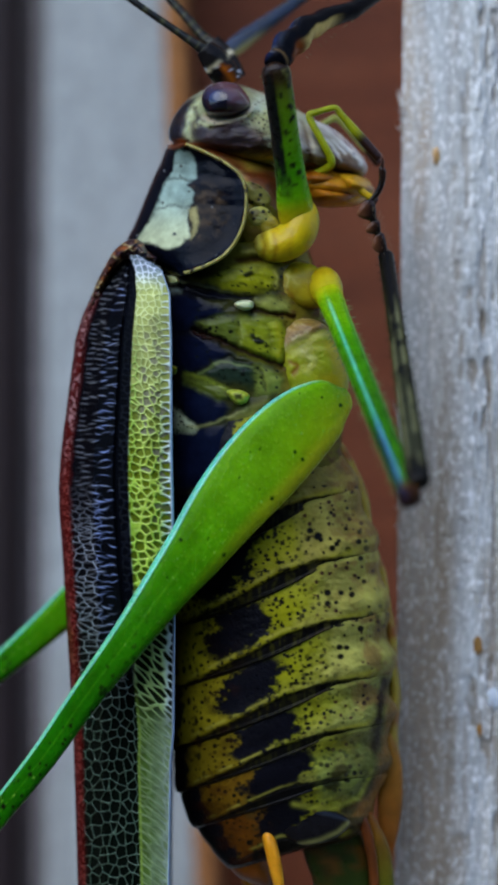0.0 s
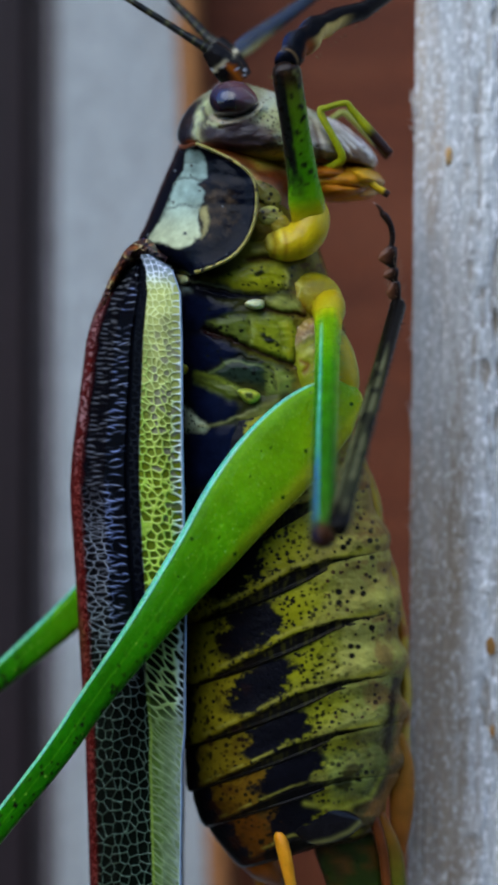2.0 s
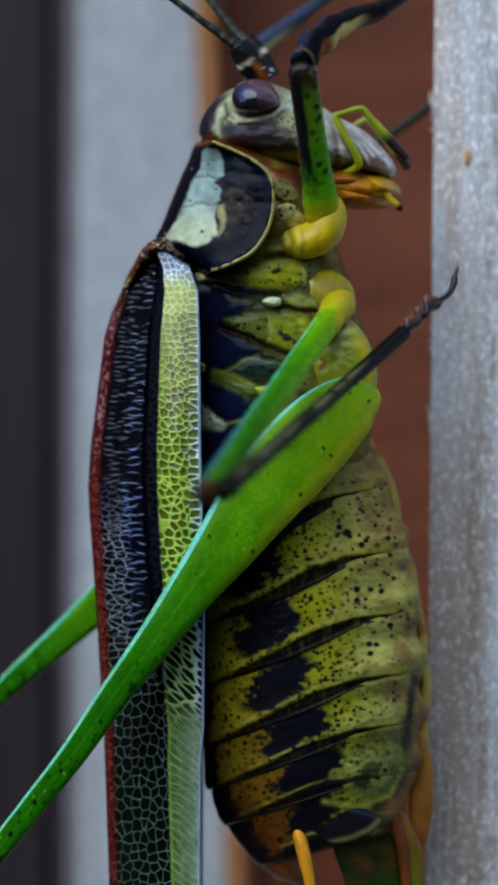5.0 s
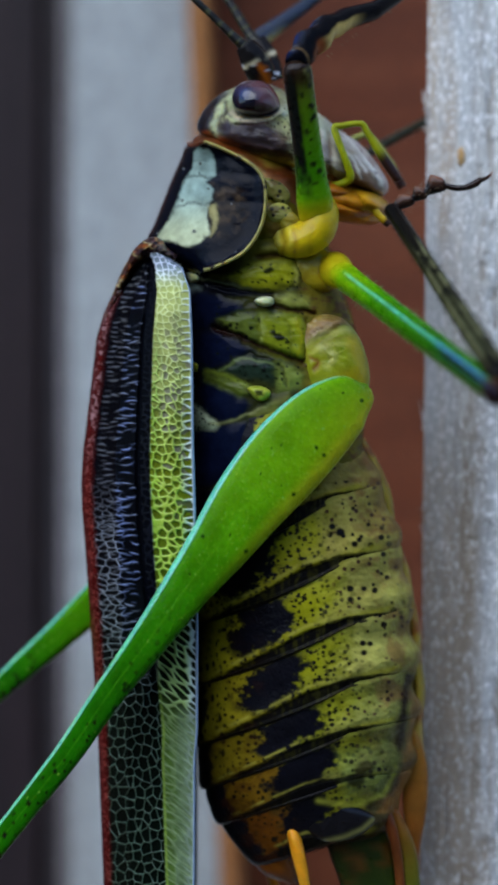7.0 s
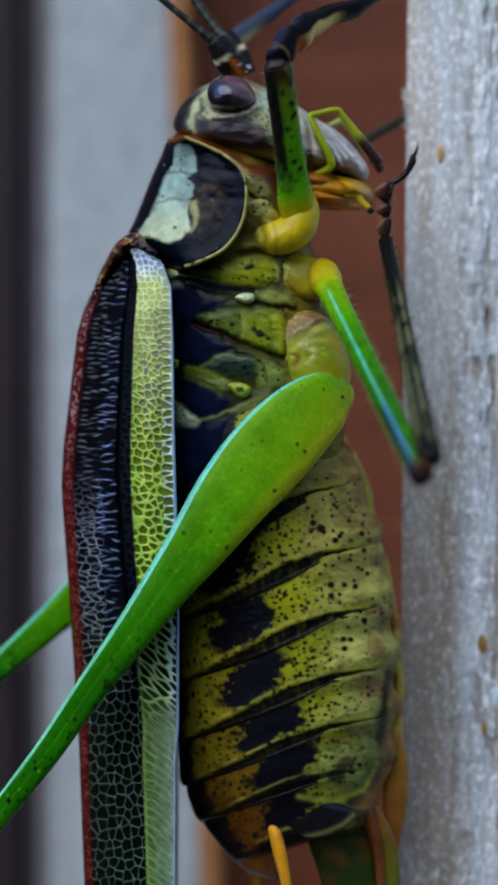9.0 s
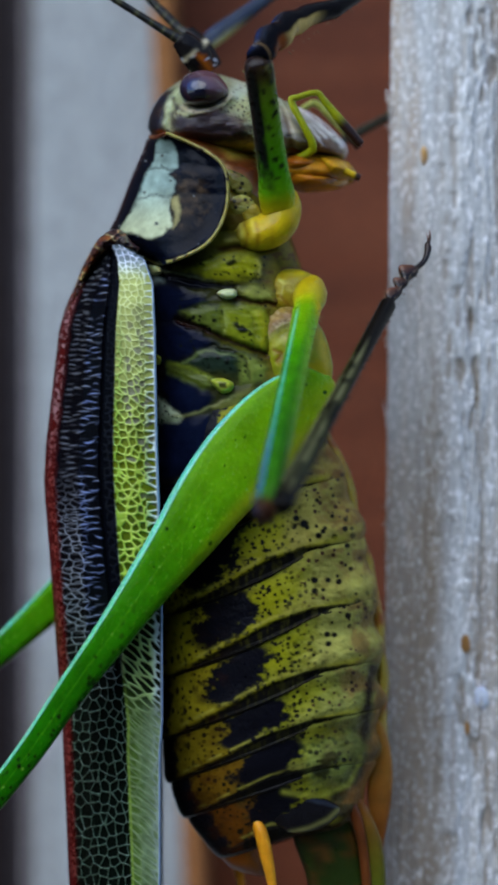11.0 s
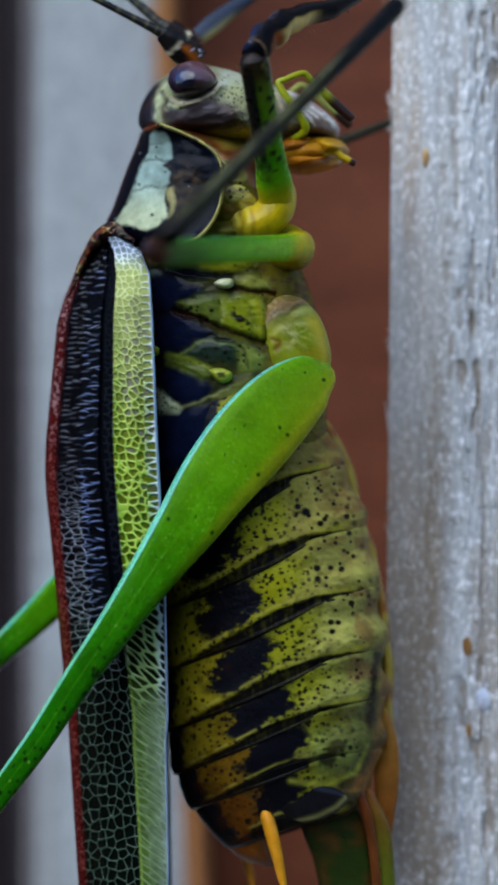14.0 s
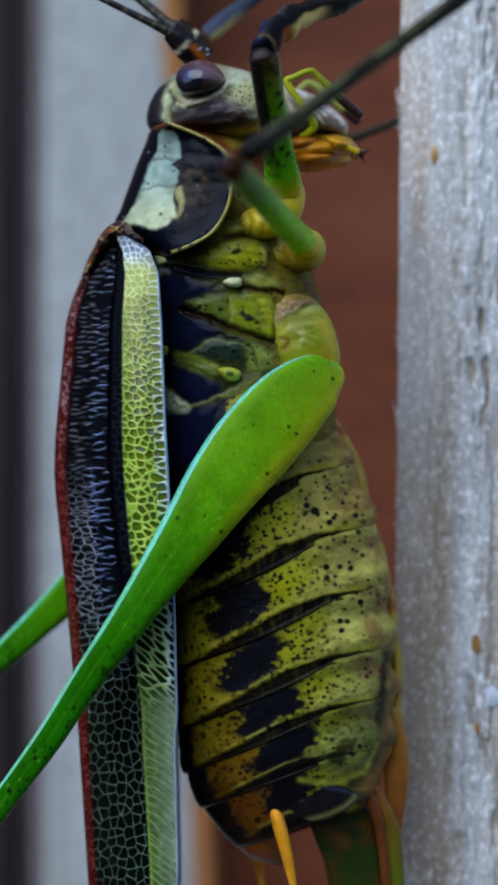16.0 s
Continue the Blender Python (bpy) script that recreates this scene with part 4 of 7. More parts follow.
def front_chest():
    """Neck and first chest ring under the saddle, with the fore hip."""
    for name, o, near, far, d0, c, lab in (
            ("neck", [(300, 270), (330, 240), (400, 250), (470, 280), (520, 320), (500, 400), (440, 450), (340, 450), (290, 380)], 3.9, 3.9, 0, S(92, 42, 12), "orange-brown neck membrane"),
            ("first_chest_ring", [(400, 330), (440, 322), (480, 345), (500, 380), (510, 430), (480, 470), (420, 478), (390, 440)], 3.4, 3.4, -0.6, S(102, 92, 18), "dull yellow chest ring"),
            ("chest_fold", [(434, 322), (462, 330), (480, 352), (470, 372), (446, 360), (436, 345)], 0.22, 0.6, -3.75, S(108, 106, 50), "speckled fold"),
            ("chest_fold", [(440, 374), (462, 366), (482, 378), (478, 396), (452, 402), (440, 392)], 0.28, 0.6, -3.85, S(142, 142, 70), "speckled fold"),
            ("chest_fold", [(464, 386), (486, 384), (496, 404), (484, 424), (464, 410)], 0.1, 0.6, -4.0, S(140, 128, 34), "speckled fold")):
        u, v, d, faces = blob(o, near, far, d0, 90, 34, 2.6)
        col = mottle(np.broadcast_to(c, (len(u), 3)), u, v, 16, 0.5, 4)
        col = mix(col, S(78, 52, 18), 0.55 * step(0.58, 0.72, fnoise(u / 18, v / 9, 22)))
        d = d + 0.12 * (fnoise(u / 24, v / 14, 27) - 0.5) * (d < d0)
        if name == "chest_fold":
            col = specks(col, u, v, 12, 0.5, S(30, 28, 16), 8)
        if name == "neck":
            col = mix(col, S(160, 140, 50), 0.8 * inside(u, v, [(420, 276), (480, 278), (500, 298), (440, 300)], 10))
            col = mix(col, S(176, 164, 112), 0.6 * stroke(u, v, [(390, 284), (432, 314), (452, 350), (462, 372)], 4))
            col = mix(col, S(70, 34, 14), 0.6 * step(0.5, 0.66, fnoise(u / 26, v / 10, 5)))
            col = mix(col, S(140, 100, 60), 0.7 * inside(u, v, [(430, 312), (470, 330), (500, 370), (480, 380), (440, 335)], 8))
        part(name, V(u, v, d), faces, skin, katydid, lab, col, gloss=1.0)
    # the waxy elbow-shaped fore hip that carries the fore thigh
    u, v, d, faces, ang, al = tube([(533, 352, -4.0, 14, 0.4), (535, 370, -4.05, 26, 0.7), (534, 392, -4.0, 32, 0.86), (524, 416, -3.95, 34, 0.92), (502, 431, -3.8, 33, 1.0), (474, 433, -3.6, 31, 0.95), (444, 424, -3.0, 24, 0.7), (430, 412, -2.5, 8, 0.3)], 60, 120)
    wrinkle = fnoise(u / 9, v / 16, 17) - 0.5
    col = mottle(np.broadcast_to(S(182, 158, 2), (*u.shape, 3)), u, v, 16, 0.2, 4)
    col = mix(col, S(142, 136, 34), 0.8 * step(496, 452, u + 14 * (fnoise(u / 12, v / 12, 5) - 0.5)))
    d = d - 0.08 * wrinkle * step(505, 470, u) * (np.sin(ang) < 0)
    for pts, w, colour, k, depth in (([(462, 410), (470, 436), (464, 466)], 4, S(110, 84, 10), 0.6, -0.08), ([(484, 414), (490, 440), (484, 470)], 4, S(128, 88, 10), 0.5, -0.06), ([(446, 404), (452, 430), (448, 456)], 4, S(104, 88, 20), 0.5, -0.08),
                                     ([(455, 416), (460, 440)], 4, S(196, 190, 96), 0.5, 0.04), ([(476, 410), (480, 440)], 4, S(196, 184, 70), 0.4, 0.04), ([(520, 408), (512, 430), (516, 462)], 4, S(150, 120, 6), 0.35, -0.03)):
        m = stroke(u, v, pts, w)
        col = mix(col, colour, k * m)
        d = d - 0.5 * depth * m * (np.sin(ang) < 0)
    part("fore_coxa", V(u, v, d), faces, skin, katydid, "waxy yellow fore hip", col, gloss=1.2)


front_chest()


def tegmen(side):
    """A folded fore wing: a leathery sheet with a raised net of veins."""
    rows, cols = 900, 140
    vv = np.linspace(452, 1720, rows)
    lo = np.interp(vv, [452, 480, 520, 560, 600, 700, 800, 860, 900, 1000, 1100, 1200, 1300, 1568, 1720], [214, 190, 164, 146, 134, 121, 108, 104, 105, 112, 118, 124, 130, 138, 146])
    hi = np.interp(vv, [452, 465, 480, 520, 600, 800, 900, 1100, 1300, 1350, 1568, 1720], [246, 268, 288, 302, 305, 306, 308, 311, 309, 304, 301, 294])
    for _ in range(5):
        lo[1:-1] = (lo[:-2] + lo[1:-1] * 2 + lo[2:]) / 4
    s = np.linspace(0, 1, cols)[None, :]
    v = np.broadcast_to(vv[:, None], (rows, cols)).copy()
    u = lo[:, None] + (hi - lo)[:, None] * s
    split = np.interp(vv, [450, 480, 520, 560, 1000, 1200, 1300, 1720], [0.36, 0.42, 0.48, 0.50, 0.53, 0.60, 0.64, 0.70])[:, None]
    yel = split + 0.075 * step(1250, 1000, vv)[:, None] + 0.01
    d = -np.interp(s, [0, 0.04, 0.15, 0.3, 0.5, 0.6, 0.8, 1.0], [0.0, 0.9, 2.2, 3.6, 4.5, 4.85, 5.15, 5.05]) * np.interp(vv, [452, 560, 1300, 1720], [0.80, 1.0, 0.97, 0.8])[:, None]
    # cells grow wider and longer towards the wing tip
    big = np.interp(vv, [450, 800, 1000, 1230, 1330, 1720], [0.66, 0.88, 1.0, 1.05, 0.85, 0.85])[:, None]
    warp = np.cumsum(1 / np.interp(vv, [450, 800, 1000, 1720], [10, 13.0, 15.0, 16.0]) * (vv[1] - vv[0]))[:, None]
    f1, f2, rid = cells(u / (15.5 * big) + 0.25 * vnoise(u / 30, v / 30, 3), warp + 0 * u, 5 if side < 0 else 6, 0.85)
    g1, g2, _ = cells(u / (17 * big) + 0.3 * vnoise(u / 25, v / 18, 7), warp * 1.3 + 0 * u, 15, 0.9)
    right = step(-0.01, 0.01, s - split)
    net = np.where(right > 0.5, f2 - f1, g2 - g1)
    # short cross veins beside the black fold and along the pale margin; long slanting cells past the thigh
    rung = np.zeros(u.shape)
    for k, (a, b) in enumerate(((0.15, 0.22), (0.215, 0.285), (0.275, 0.355), (0.34, 0.43), (0.405, 0.465))):
        pitch = (9.0, 10.5, 12.5, 13.5, 14.5)[k]
        mid = (a + b) / 2 + 0.05 * (vnoise(v / 17, 0 * s, 70 + k) - 0.5)
        y = v / pitch + 1.3 * vnoise(v / 31, 0 * s, 60 + k) + 7.3 * k + (s - mid) * 9 * (vnoise(v / 13, 0 * s, 64 + k) - 0.5)
        row = np.floor(y)
        here = step(0.18, 0.85, vnoise(row * 1.37 + 0.5, 0 * s, 75 + k)) * (0.6, 0.7, 0.9, 1.0, 0.7)[k]
        half = (b - a) * (0.34 + 0.3 * vnoise(row * 1.31, 0 * s, 72 + k))
        bow = 0.25 * (vnoise(row * 2.3, 0 * s, 79 + k) - 0.5) * ((s - mid) / half) ** 2
        rung = np.maximum(rung, here * np.exp(-((y - row - 0.5 + bow) / (1.2 / pitch)) ** 2) * np.exp(-(abs(s - mid) / half) ** 3))
    e1, e2, _ = cells(u / 15 + 0.2 * vnoise(u / 20, v / 20, 81), v / 18.5 + 0.3 * vnoise(u / 24, v / 30, 84), 85, 0.75)
    tip = step(1180, 1230, v)
    net = np.where((tip > 0.5) & (s < split), 1.25 * (e2 - e1), net)
    m1, m2, _ = cells(u / 26 + 0.2, v / 13 + 0.4 * vnoise(u / 24, v / 30, 87), 88, 0.7)
    net = np.where((s > 0.88) & (v < 1080), m2 - m1, net)
    q1, q2, _ = cells(u / 27 + 0.3 * vnoise(u / 20, v / 20, 91), (v - 0.75 * (u - 240)) / 14.5, 92, 0.75)
    net = np.where((right > 0.5) & (v > 1080), q2 - q1, net)
    net = np.where(s < split, net * 1.2, net)
    width = np.where(right > 0.5, 0.26 + 0.10 * step(620, 800, v), 0.20)
    vein = 1 - step(width * 0.35, width, net)
    mesh = np.maximum(tip, step(0.40 - 0.05 * step(900, 1000, v), 0.33 - 0.05 * step(900, 1000, v), s) * step(830, 1000, v))
    vein = np.where(right > 0.5, vein * (1 - 0.75 * step(1240, 1290, v)), np.maximum(vein * mesh, rung * (1 - tip)))
    margin = step(0.968, 0.982, s) * (1 - step(1.1, 1.2, s))
    fold = step(split - 0.05, split - 0.03, s) * step(yel + 0.01, yel - 0.01, s) * step(1250, 1150, v)
    vein = np.maximum(vein * (1 - 0.85 * fold), margin)
    calm = 0.35 + 0.65 * step(560, 800, v)
    d = d - (0.085 * calm * right + 0.135 * (1 - right)) * vein * np.clip(s * 12, 0, 1) + 0.16 * fold * (vv < 1250)[:, None] - 0.12 * np.exp(-((s - 0.075) / 0.05) ** 2)
    d = d - 0.14 * np.exp(-((s - 0.985) / 0.012) ** 2)
    low = step(960, 1300, vv)[:, None] + 0 * u
    cell = np.broadcast_to(S(3, 4, 8), (*u.shape, 3)).copy()
    cell = mix(cell, S(6, 12, 8), low)
    vcol = mix(np.broadcast_to(S(108, 114, 124), (*u.shape, 3)), S(66, 88, 70), low)
    # bluish-white highlights on the cross veins are painted into their colour
    vcol = mix(vcol, S(112, 130, 184), 0.85 * step(0.27, 0.33, s) * step(1250, 1000, v) * (0.4 + 0.6 * step(0.3, 0.6, vnoise(u / 14, v / 9, 46))))
    vcol = mix(vcol, S(120, 122, 120), 0.6 * step(820, 520, v) * step(0.35, 0.6, vnoise(u / 20, v / 20, 6)))
    ycell = mix(np.broadcast_to(S(148, 156, 88), (*u.shape, 3)), S(88, 100, 18), step(560, 830, v + 60 * (rid - 0.5)))
    ycell = mix(ycell, S(116, 112, 100), 0.7 * (rid > 0.62) * step(0.66, 0.72, s) * step(520, 640, v))
    ycell = mix(ycell, S(60, 72, 10), step(840, 980, v + 90 * (rid - 0.5)))
    ycell = mix(ycell, S(16, 22, 10), step(1050, 1140, v))
    ycell = mix(ycell, mix(np.broadcast_to(S(66, 88, 34), (*u.shape, 3)), S(104, 122, 88), step(0.72, 0.92, s + 0.1 * (vnoise(u / 9, v / 40, 55) - 0.5))), step(1225, 1300, v - 90 * (s - 0.8)))
    ycell = mix(ycell, S(128, 146, 104), 0.5 * step(0.6, 0.8, np.sin((v - 0.8 * u) / 2.6 + 5 * vnoise(u / 30, v / 40, 57))) * step(1250, 1300, v))
    yvein = mix(np.broadcast_to(S(176, 184, 120), (*u.shape, 3)), S(144, 166, 56), step(560, 840, v))
    yvein = mix(yvein, S(112, 150, 26), 0.75 * step(0.72, 0.60, s) * step(540, 660, v))
    yvein = mix(yvein, S(146, 172, 100), step(1040, 1130, v))
    yvein = mix(yvein, S(116, 136, 98), step(1240, 1330, v))
    yvein = mix(yvein, S(182, 196, 206), step(0.86, 0.97, s) * 0.8)
    shoulder = step(520, 470, v)
    ycell = mix(ycell, S(120, 132, 140), shoulder)
    yvein = mix(yvein, S(196, 204, 220), shoulder)
    cell = mix(cell, ycell, right * (1 - fold))
    vcol = mix(vcol, yvein, right * (1 - fold))
    vcol = mix(vcol, S(124, 142, 166), margin)
    red = step(0.125 + 0.03 * vnoise(v / 12, s * 8, 2), 0.085, s * np.interp(vv, [450, 900, 1720], [1.0, 1.15, 1.25])[:, None])
    cell = mix(cell, S(66, 13, 10), red)
    cell = mix(cell, S(30, 8, 10), red * step(0.075, 0.10, s))
    # painted flecks of highlight along the red edge
    glint = red * step(0.55, 0.75, vnoise(s * 60, v / 3.6, 97)) * np.exp(-((s - 0.055) / 0.03) ** 2)
    vein = np.maximum(vein * (1 - red), glint)
    vcol = mix(vcol, mix(np.broadcast_to(S(120, 50, 40), (*u.shape, 3)), S(150, 116, 116), step(900, 700, v)), red)
    col = mix(cell, vcol, vein)
    col = mix(col, S(3, 4, 8), fold * 0.95 * (1 - 0.4 * rung))
    col = mix(col, S(110, 132, 52), np.exp(-((s - split - 0.02) / 0.012) ** 2) * step(1150, 1300, v))
    if side > 0:
        d, u = -d, u + 3
    return part("fore_wing", V(u, v, d), grid_faces(rows, cols), wing_skin, katydid, "netted black wing with a yellow-green band and red edge", col, gloss=0.15 + (4.4 * (1 - right) + 2.6 * right * np.maximum(calm, margin)) * vein)


tegmen(-1)
tegmen(1)
u, v, d, faces, ang, al = tube([(276, 462, -3.2, 5, 0.5), (258, 452, -3.2, 8, 0.9), (238, 440, -2.9, 16, 1.1), (213, 452, -2.3, 13, 1.2), (197, 471, -1.6, 9, 1.2), (183, 495, -1.1, 8, 1.0), (170, 524, -0.8, 7, 0.8), (157, 552, -0.5, 5, 0.6), (148, 580, -0.3, 3, 0.4)], 60, 150)
crease = 1 - abs(2 * fnoise(u / 16 + v / 30, v / 12 - u / 40, 23) - 1)
d = d - 0.5 * (crease - 0.6) * (np.sin(ang) < 0)
col = mottle(np.broadcast_to(S(58, 30, 22), (*u.shape, 3)), u, v, 9, 0.8, 3)
col = mix(col, S(126, 70, 26), 0.8 * step(0.52, 0.64, fnoise(u / 11, v / 11, 13)))
col = mix(col, S(168, 150, 104), 0.8 * step(0.86, 0.97, crease) * step(0.3, 0.6, vnoise(u / 14, v / 14, 31)))
col = mix(col, S(26, 26, 44), 0.8 * step(0.58, 0.5, fnoise(u / 18, v / 12, 41)) * step(0.5, 0.2, al))
col = mix(col, S(84, 40, 46), 0.7 * step(0.72, 0.9, al))
part("wing_base", V(u, v, d), faces, skin, katydid, "rusty crumpled wing base", col)


def hind_leg(path, shade, label, side):
    u, v, d, faces, ang, al = tube(path, 150, 400, 4.0)
    up = -np.cos(ang)
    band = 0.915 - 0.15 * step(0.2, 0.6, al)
    groove = np.exp(-((up - 0.0) / 0.05) ** 2) * (np.sin(ang) < 0) * step(0.25, 0.4, al)
    d = d - 0.01 * groove - 0.06 * step(band - 0.04, band + 0.04, up) * (np.sin(ang) < 0) * step(0.1, 0.2, al)
    col = np.broadcast_to(GREEN, (*u.shape, 3)).copy()
    pimple = cells(u / 9, v / 9, 71, 0.9)
    warm = fnoise(u / 60, v / 60, 72)
    dot = (1 - step(0.10, 0.24, pimple[0])) * (pimple[2] < 0.5)
    d = d - 0.03 * dot * (np.sin(ang) < 0) * step(0.9, 0.7, abs(up))
    col = mix(col, S(94, 142, 0), step(0.62, 0.25, al) * shade)
    col = mix(col, S(138, 150, 4), step(0.40, 0.0, al + 0.16 * (warm - 0.5)) * step(0.9, -1.0, up) * shade)
    col = mix(col, S(164, 170, 24), step(-0.45, -0.9, up) * step(0.62, 0.2, al) * shade)
    col = mix(col, S(140, 178, 50), 0.3 * dot * step(0.9, 0.7, abs(up)))
    col = mix(col, S(26, 94, 2), step(0.35, 0.75, al) * 0.9)
    # the keel is paler, and its cyan also paints in the sky's reflection
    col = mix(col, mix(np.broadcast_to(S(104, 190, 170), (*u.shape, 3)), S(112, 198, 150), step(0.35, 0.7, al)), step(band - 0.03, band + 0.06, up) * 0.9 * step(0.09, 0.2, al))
    col = mix(col, S(100, 160, 20), 0.2 * groove)
    col = mottle(col, u, v, 34, 0.3, 3)
    col = mottle(col, u, v, 5, 0.24, 6)
    col = specks(col, u, v, 14, 0.05, S(26, 60, 6), 4, step(0.93, 0.8, up))
    col = specks(col, u * 1.2, v, 18, 0.65, S(18, 22, 10), 14, step(0.5, 0.75, al) * step(0.3, -0.3, up - 0.6 * step(0.6, 0.9, al)))
    col = specks(col, u, v, 8, 0.03, S(110, 156, 50), 24, step(0.8, 0.6, abs(up)))
    col = col * 0.93
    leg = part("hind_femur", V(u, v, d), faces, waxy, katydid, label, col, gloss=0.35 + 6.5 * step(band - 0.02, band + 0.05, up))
    return leg


hind_leg([(616, 694, -3.7, 8, 0.4), (604, 704, -4.1, 30, 0.8), (574, 722, -4.5, 54, 1.0), (524, 763, -4.9, 69, 1.0), (463, 826, -5.2, 73.5, 1.0), (404, 895, -5.5, 67, 1.0), (348, 972, -5.7, 55.5, 1.0), (293, 1044, -5.85, 44, 0.95),
          (227, 1134, -6.0, 34.5, 1.0), (150, 1236, -5.9, 27.5, 0.85), (79, 1338, -5.8, 24.5, 0.72), (4, 1433, -5.7, 22, 0.65), (-90, 1549, -5.5, 20, 0.6), (-180, 1650, -5.3, 18, 0.6)], 1.0,
         "broad bright green hind thigh, sky sheen painted along its pale keel", -1)
hind_leg([(330, 880, 4.2, 40, 1.3), (230, 970, 4.8, 36, 1.2), (120, 1075, 5.2, 31, 1.0), (60, 1130, 5.3, 27, 0.9), (0, 1182, 5.3, 23, 0.8), (-80, 1255, 5.2, 18, 0.7), (-180, 1350, 5.0, 16, 0.6)], 0.2,
         "green hind thigh of the far side", 1)

# ---- head ----
NECK = V(390, 330, 0)
head_o = [(300, 246), (306, 212), (330, 180), (368, 158), (415, 150), (462, 164), (505, 184), (545, 206), (590, 232), (634, 270), (648, 292), (640, 308), (592, 304), (540, 300), (490, 298), (430, 294), (370, 278), (325, 264)]
u, v, d, faces = blob(head_o, 3.7, 3.7, 0, 150, 60, 2.6)
wu = u + 10 * (fnoise(u / 14, v / 14, 15) - 0.5)
wv = v + 10 * (fnoise(u / 14, v / 14, 25) - 0.5)
d = d + np.where(d < 0, 1, -1) * 0.14 * (fnoise(u / 20, v / 12, 41) - 0.5)
cheek = inside(u, v, [(342, 220), (380, 214), (430, 220), (478, 240), (486, 266), (440, 276), (390, 268), (352, 254)], 16)
brow = stroke(u, v, [(352, 204), (372, 216), (402, 219), (432, 210), (448, 192)], 8)
nape = inside(u, v, [(300, 250), (304, 208), (332, 178), (340, 190), (326, 220), (322, 262)], 12)
d = d + np.where(d < 0, -1, 1) * (0.28 * cheek + 0.28 * brow + 0.2 * nape - 0.25 * stroke(u, v, [(338, 258), (330, 228), (344, 196)], 6))
col = mottle(np.broadcast_to(S(126, 128, 96), (len(u), 3)), u, v, 12, 0.6, 6)
col = mix(col, S(22, 22, 30), inside(wu, wv, [(290, 260), (296, 205), (330, 172), (348, 176), (330, 205), (326, 250), (322, 268)], 6))
col = mix(col, S(128, 134, 98), inside(wu, wv, [(334, 205), (352, 176), (364, 200), (372, 220), (350, 225), (338, 246), (328, 240)], 5))
col = mix(col, S(44, 33, 42), 0.97 * inside(wu, wv, [(342, 216), (380, 210), (424, 216), (452, 228), (472, 244), (474, 268), (444, 276), (400, 270), (358, 256), (340, 242)], 11))
col = mix(col, S(20, 16, 19), 0.85 * inside(wu, wv, [(350, 246), (400, 258), (440, 260), (470, 262), (468, 274), (430, 276), (370, 264)], 7))
col = mix(col, S(164, 78, 20), 0.9 * inside(wu, wv, [(310, 250), (340, 250), (400, 270), (450, 284), (440, 300), (360, 285)], 6))
col = mix(col, S(196, 164, 50), 0.95 * inside(wu, wv, [(392, 270), (440, 277), (480, 272), (520, 280), (520, 304), (440, 298)], 6))
col = mix(col, S(160, 168, 142), 0.8 * inside(wu, wv, [(440, 180), (500, 170), (545, 205), (540, 230), (500, 220), (470, 225)], 10))
col = mix(col, S(150, 140, 132), 0.8 * inside(wu, wv, [(530, 225), (560, 250), (580, 290), (540, 300), (525, 262)], 7))
col = mix(col, S(152, 142, 122), 0.85 * inside(wu, wv, [(556, 208), (600, 238), (632, 272), (622, 280), (588, 256), (560, 236)], 5))
col = mix(col, S(132, 104, 84), 0.8 * inside(wu, wv, [(575, 262), (620, 276), (645, 300), (630, 322), (590, 312)], 7))
col = mix(col, S(112, 56, 16), inside(wu, wv, [(540, 296), (600, 306), (646, 318), (640, 340), (530, 330)], 6))
col = mix(col, S(140, 142, 92), 0.8 * inside(wu, wv, [(438, 206), (480, 194), (512, 206), (516, 262), (478, 240)], 10))
col = specks(col, u, v, 8, 0.9, S(44, 40, 26), 9, inside(u, v, [(430, 206), (512, 192), (516, 284), (450, 286), (410, 226)], 14))
col = mix(col, S(74, 56, 42), 0.6 * step(0.4, 0.62, fnoise(u / 10, v / 7, 95)) * inside(u, v, [(440, 226), (520, 226), (522, 290), (450, 284)], 14))
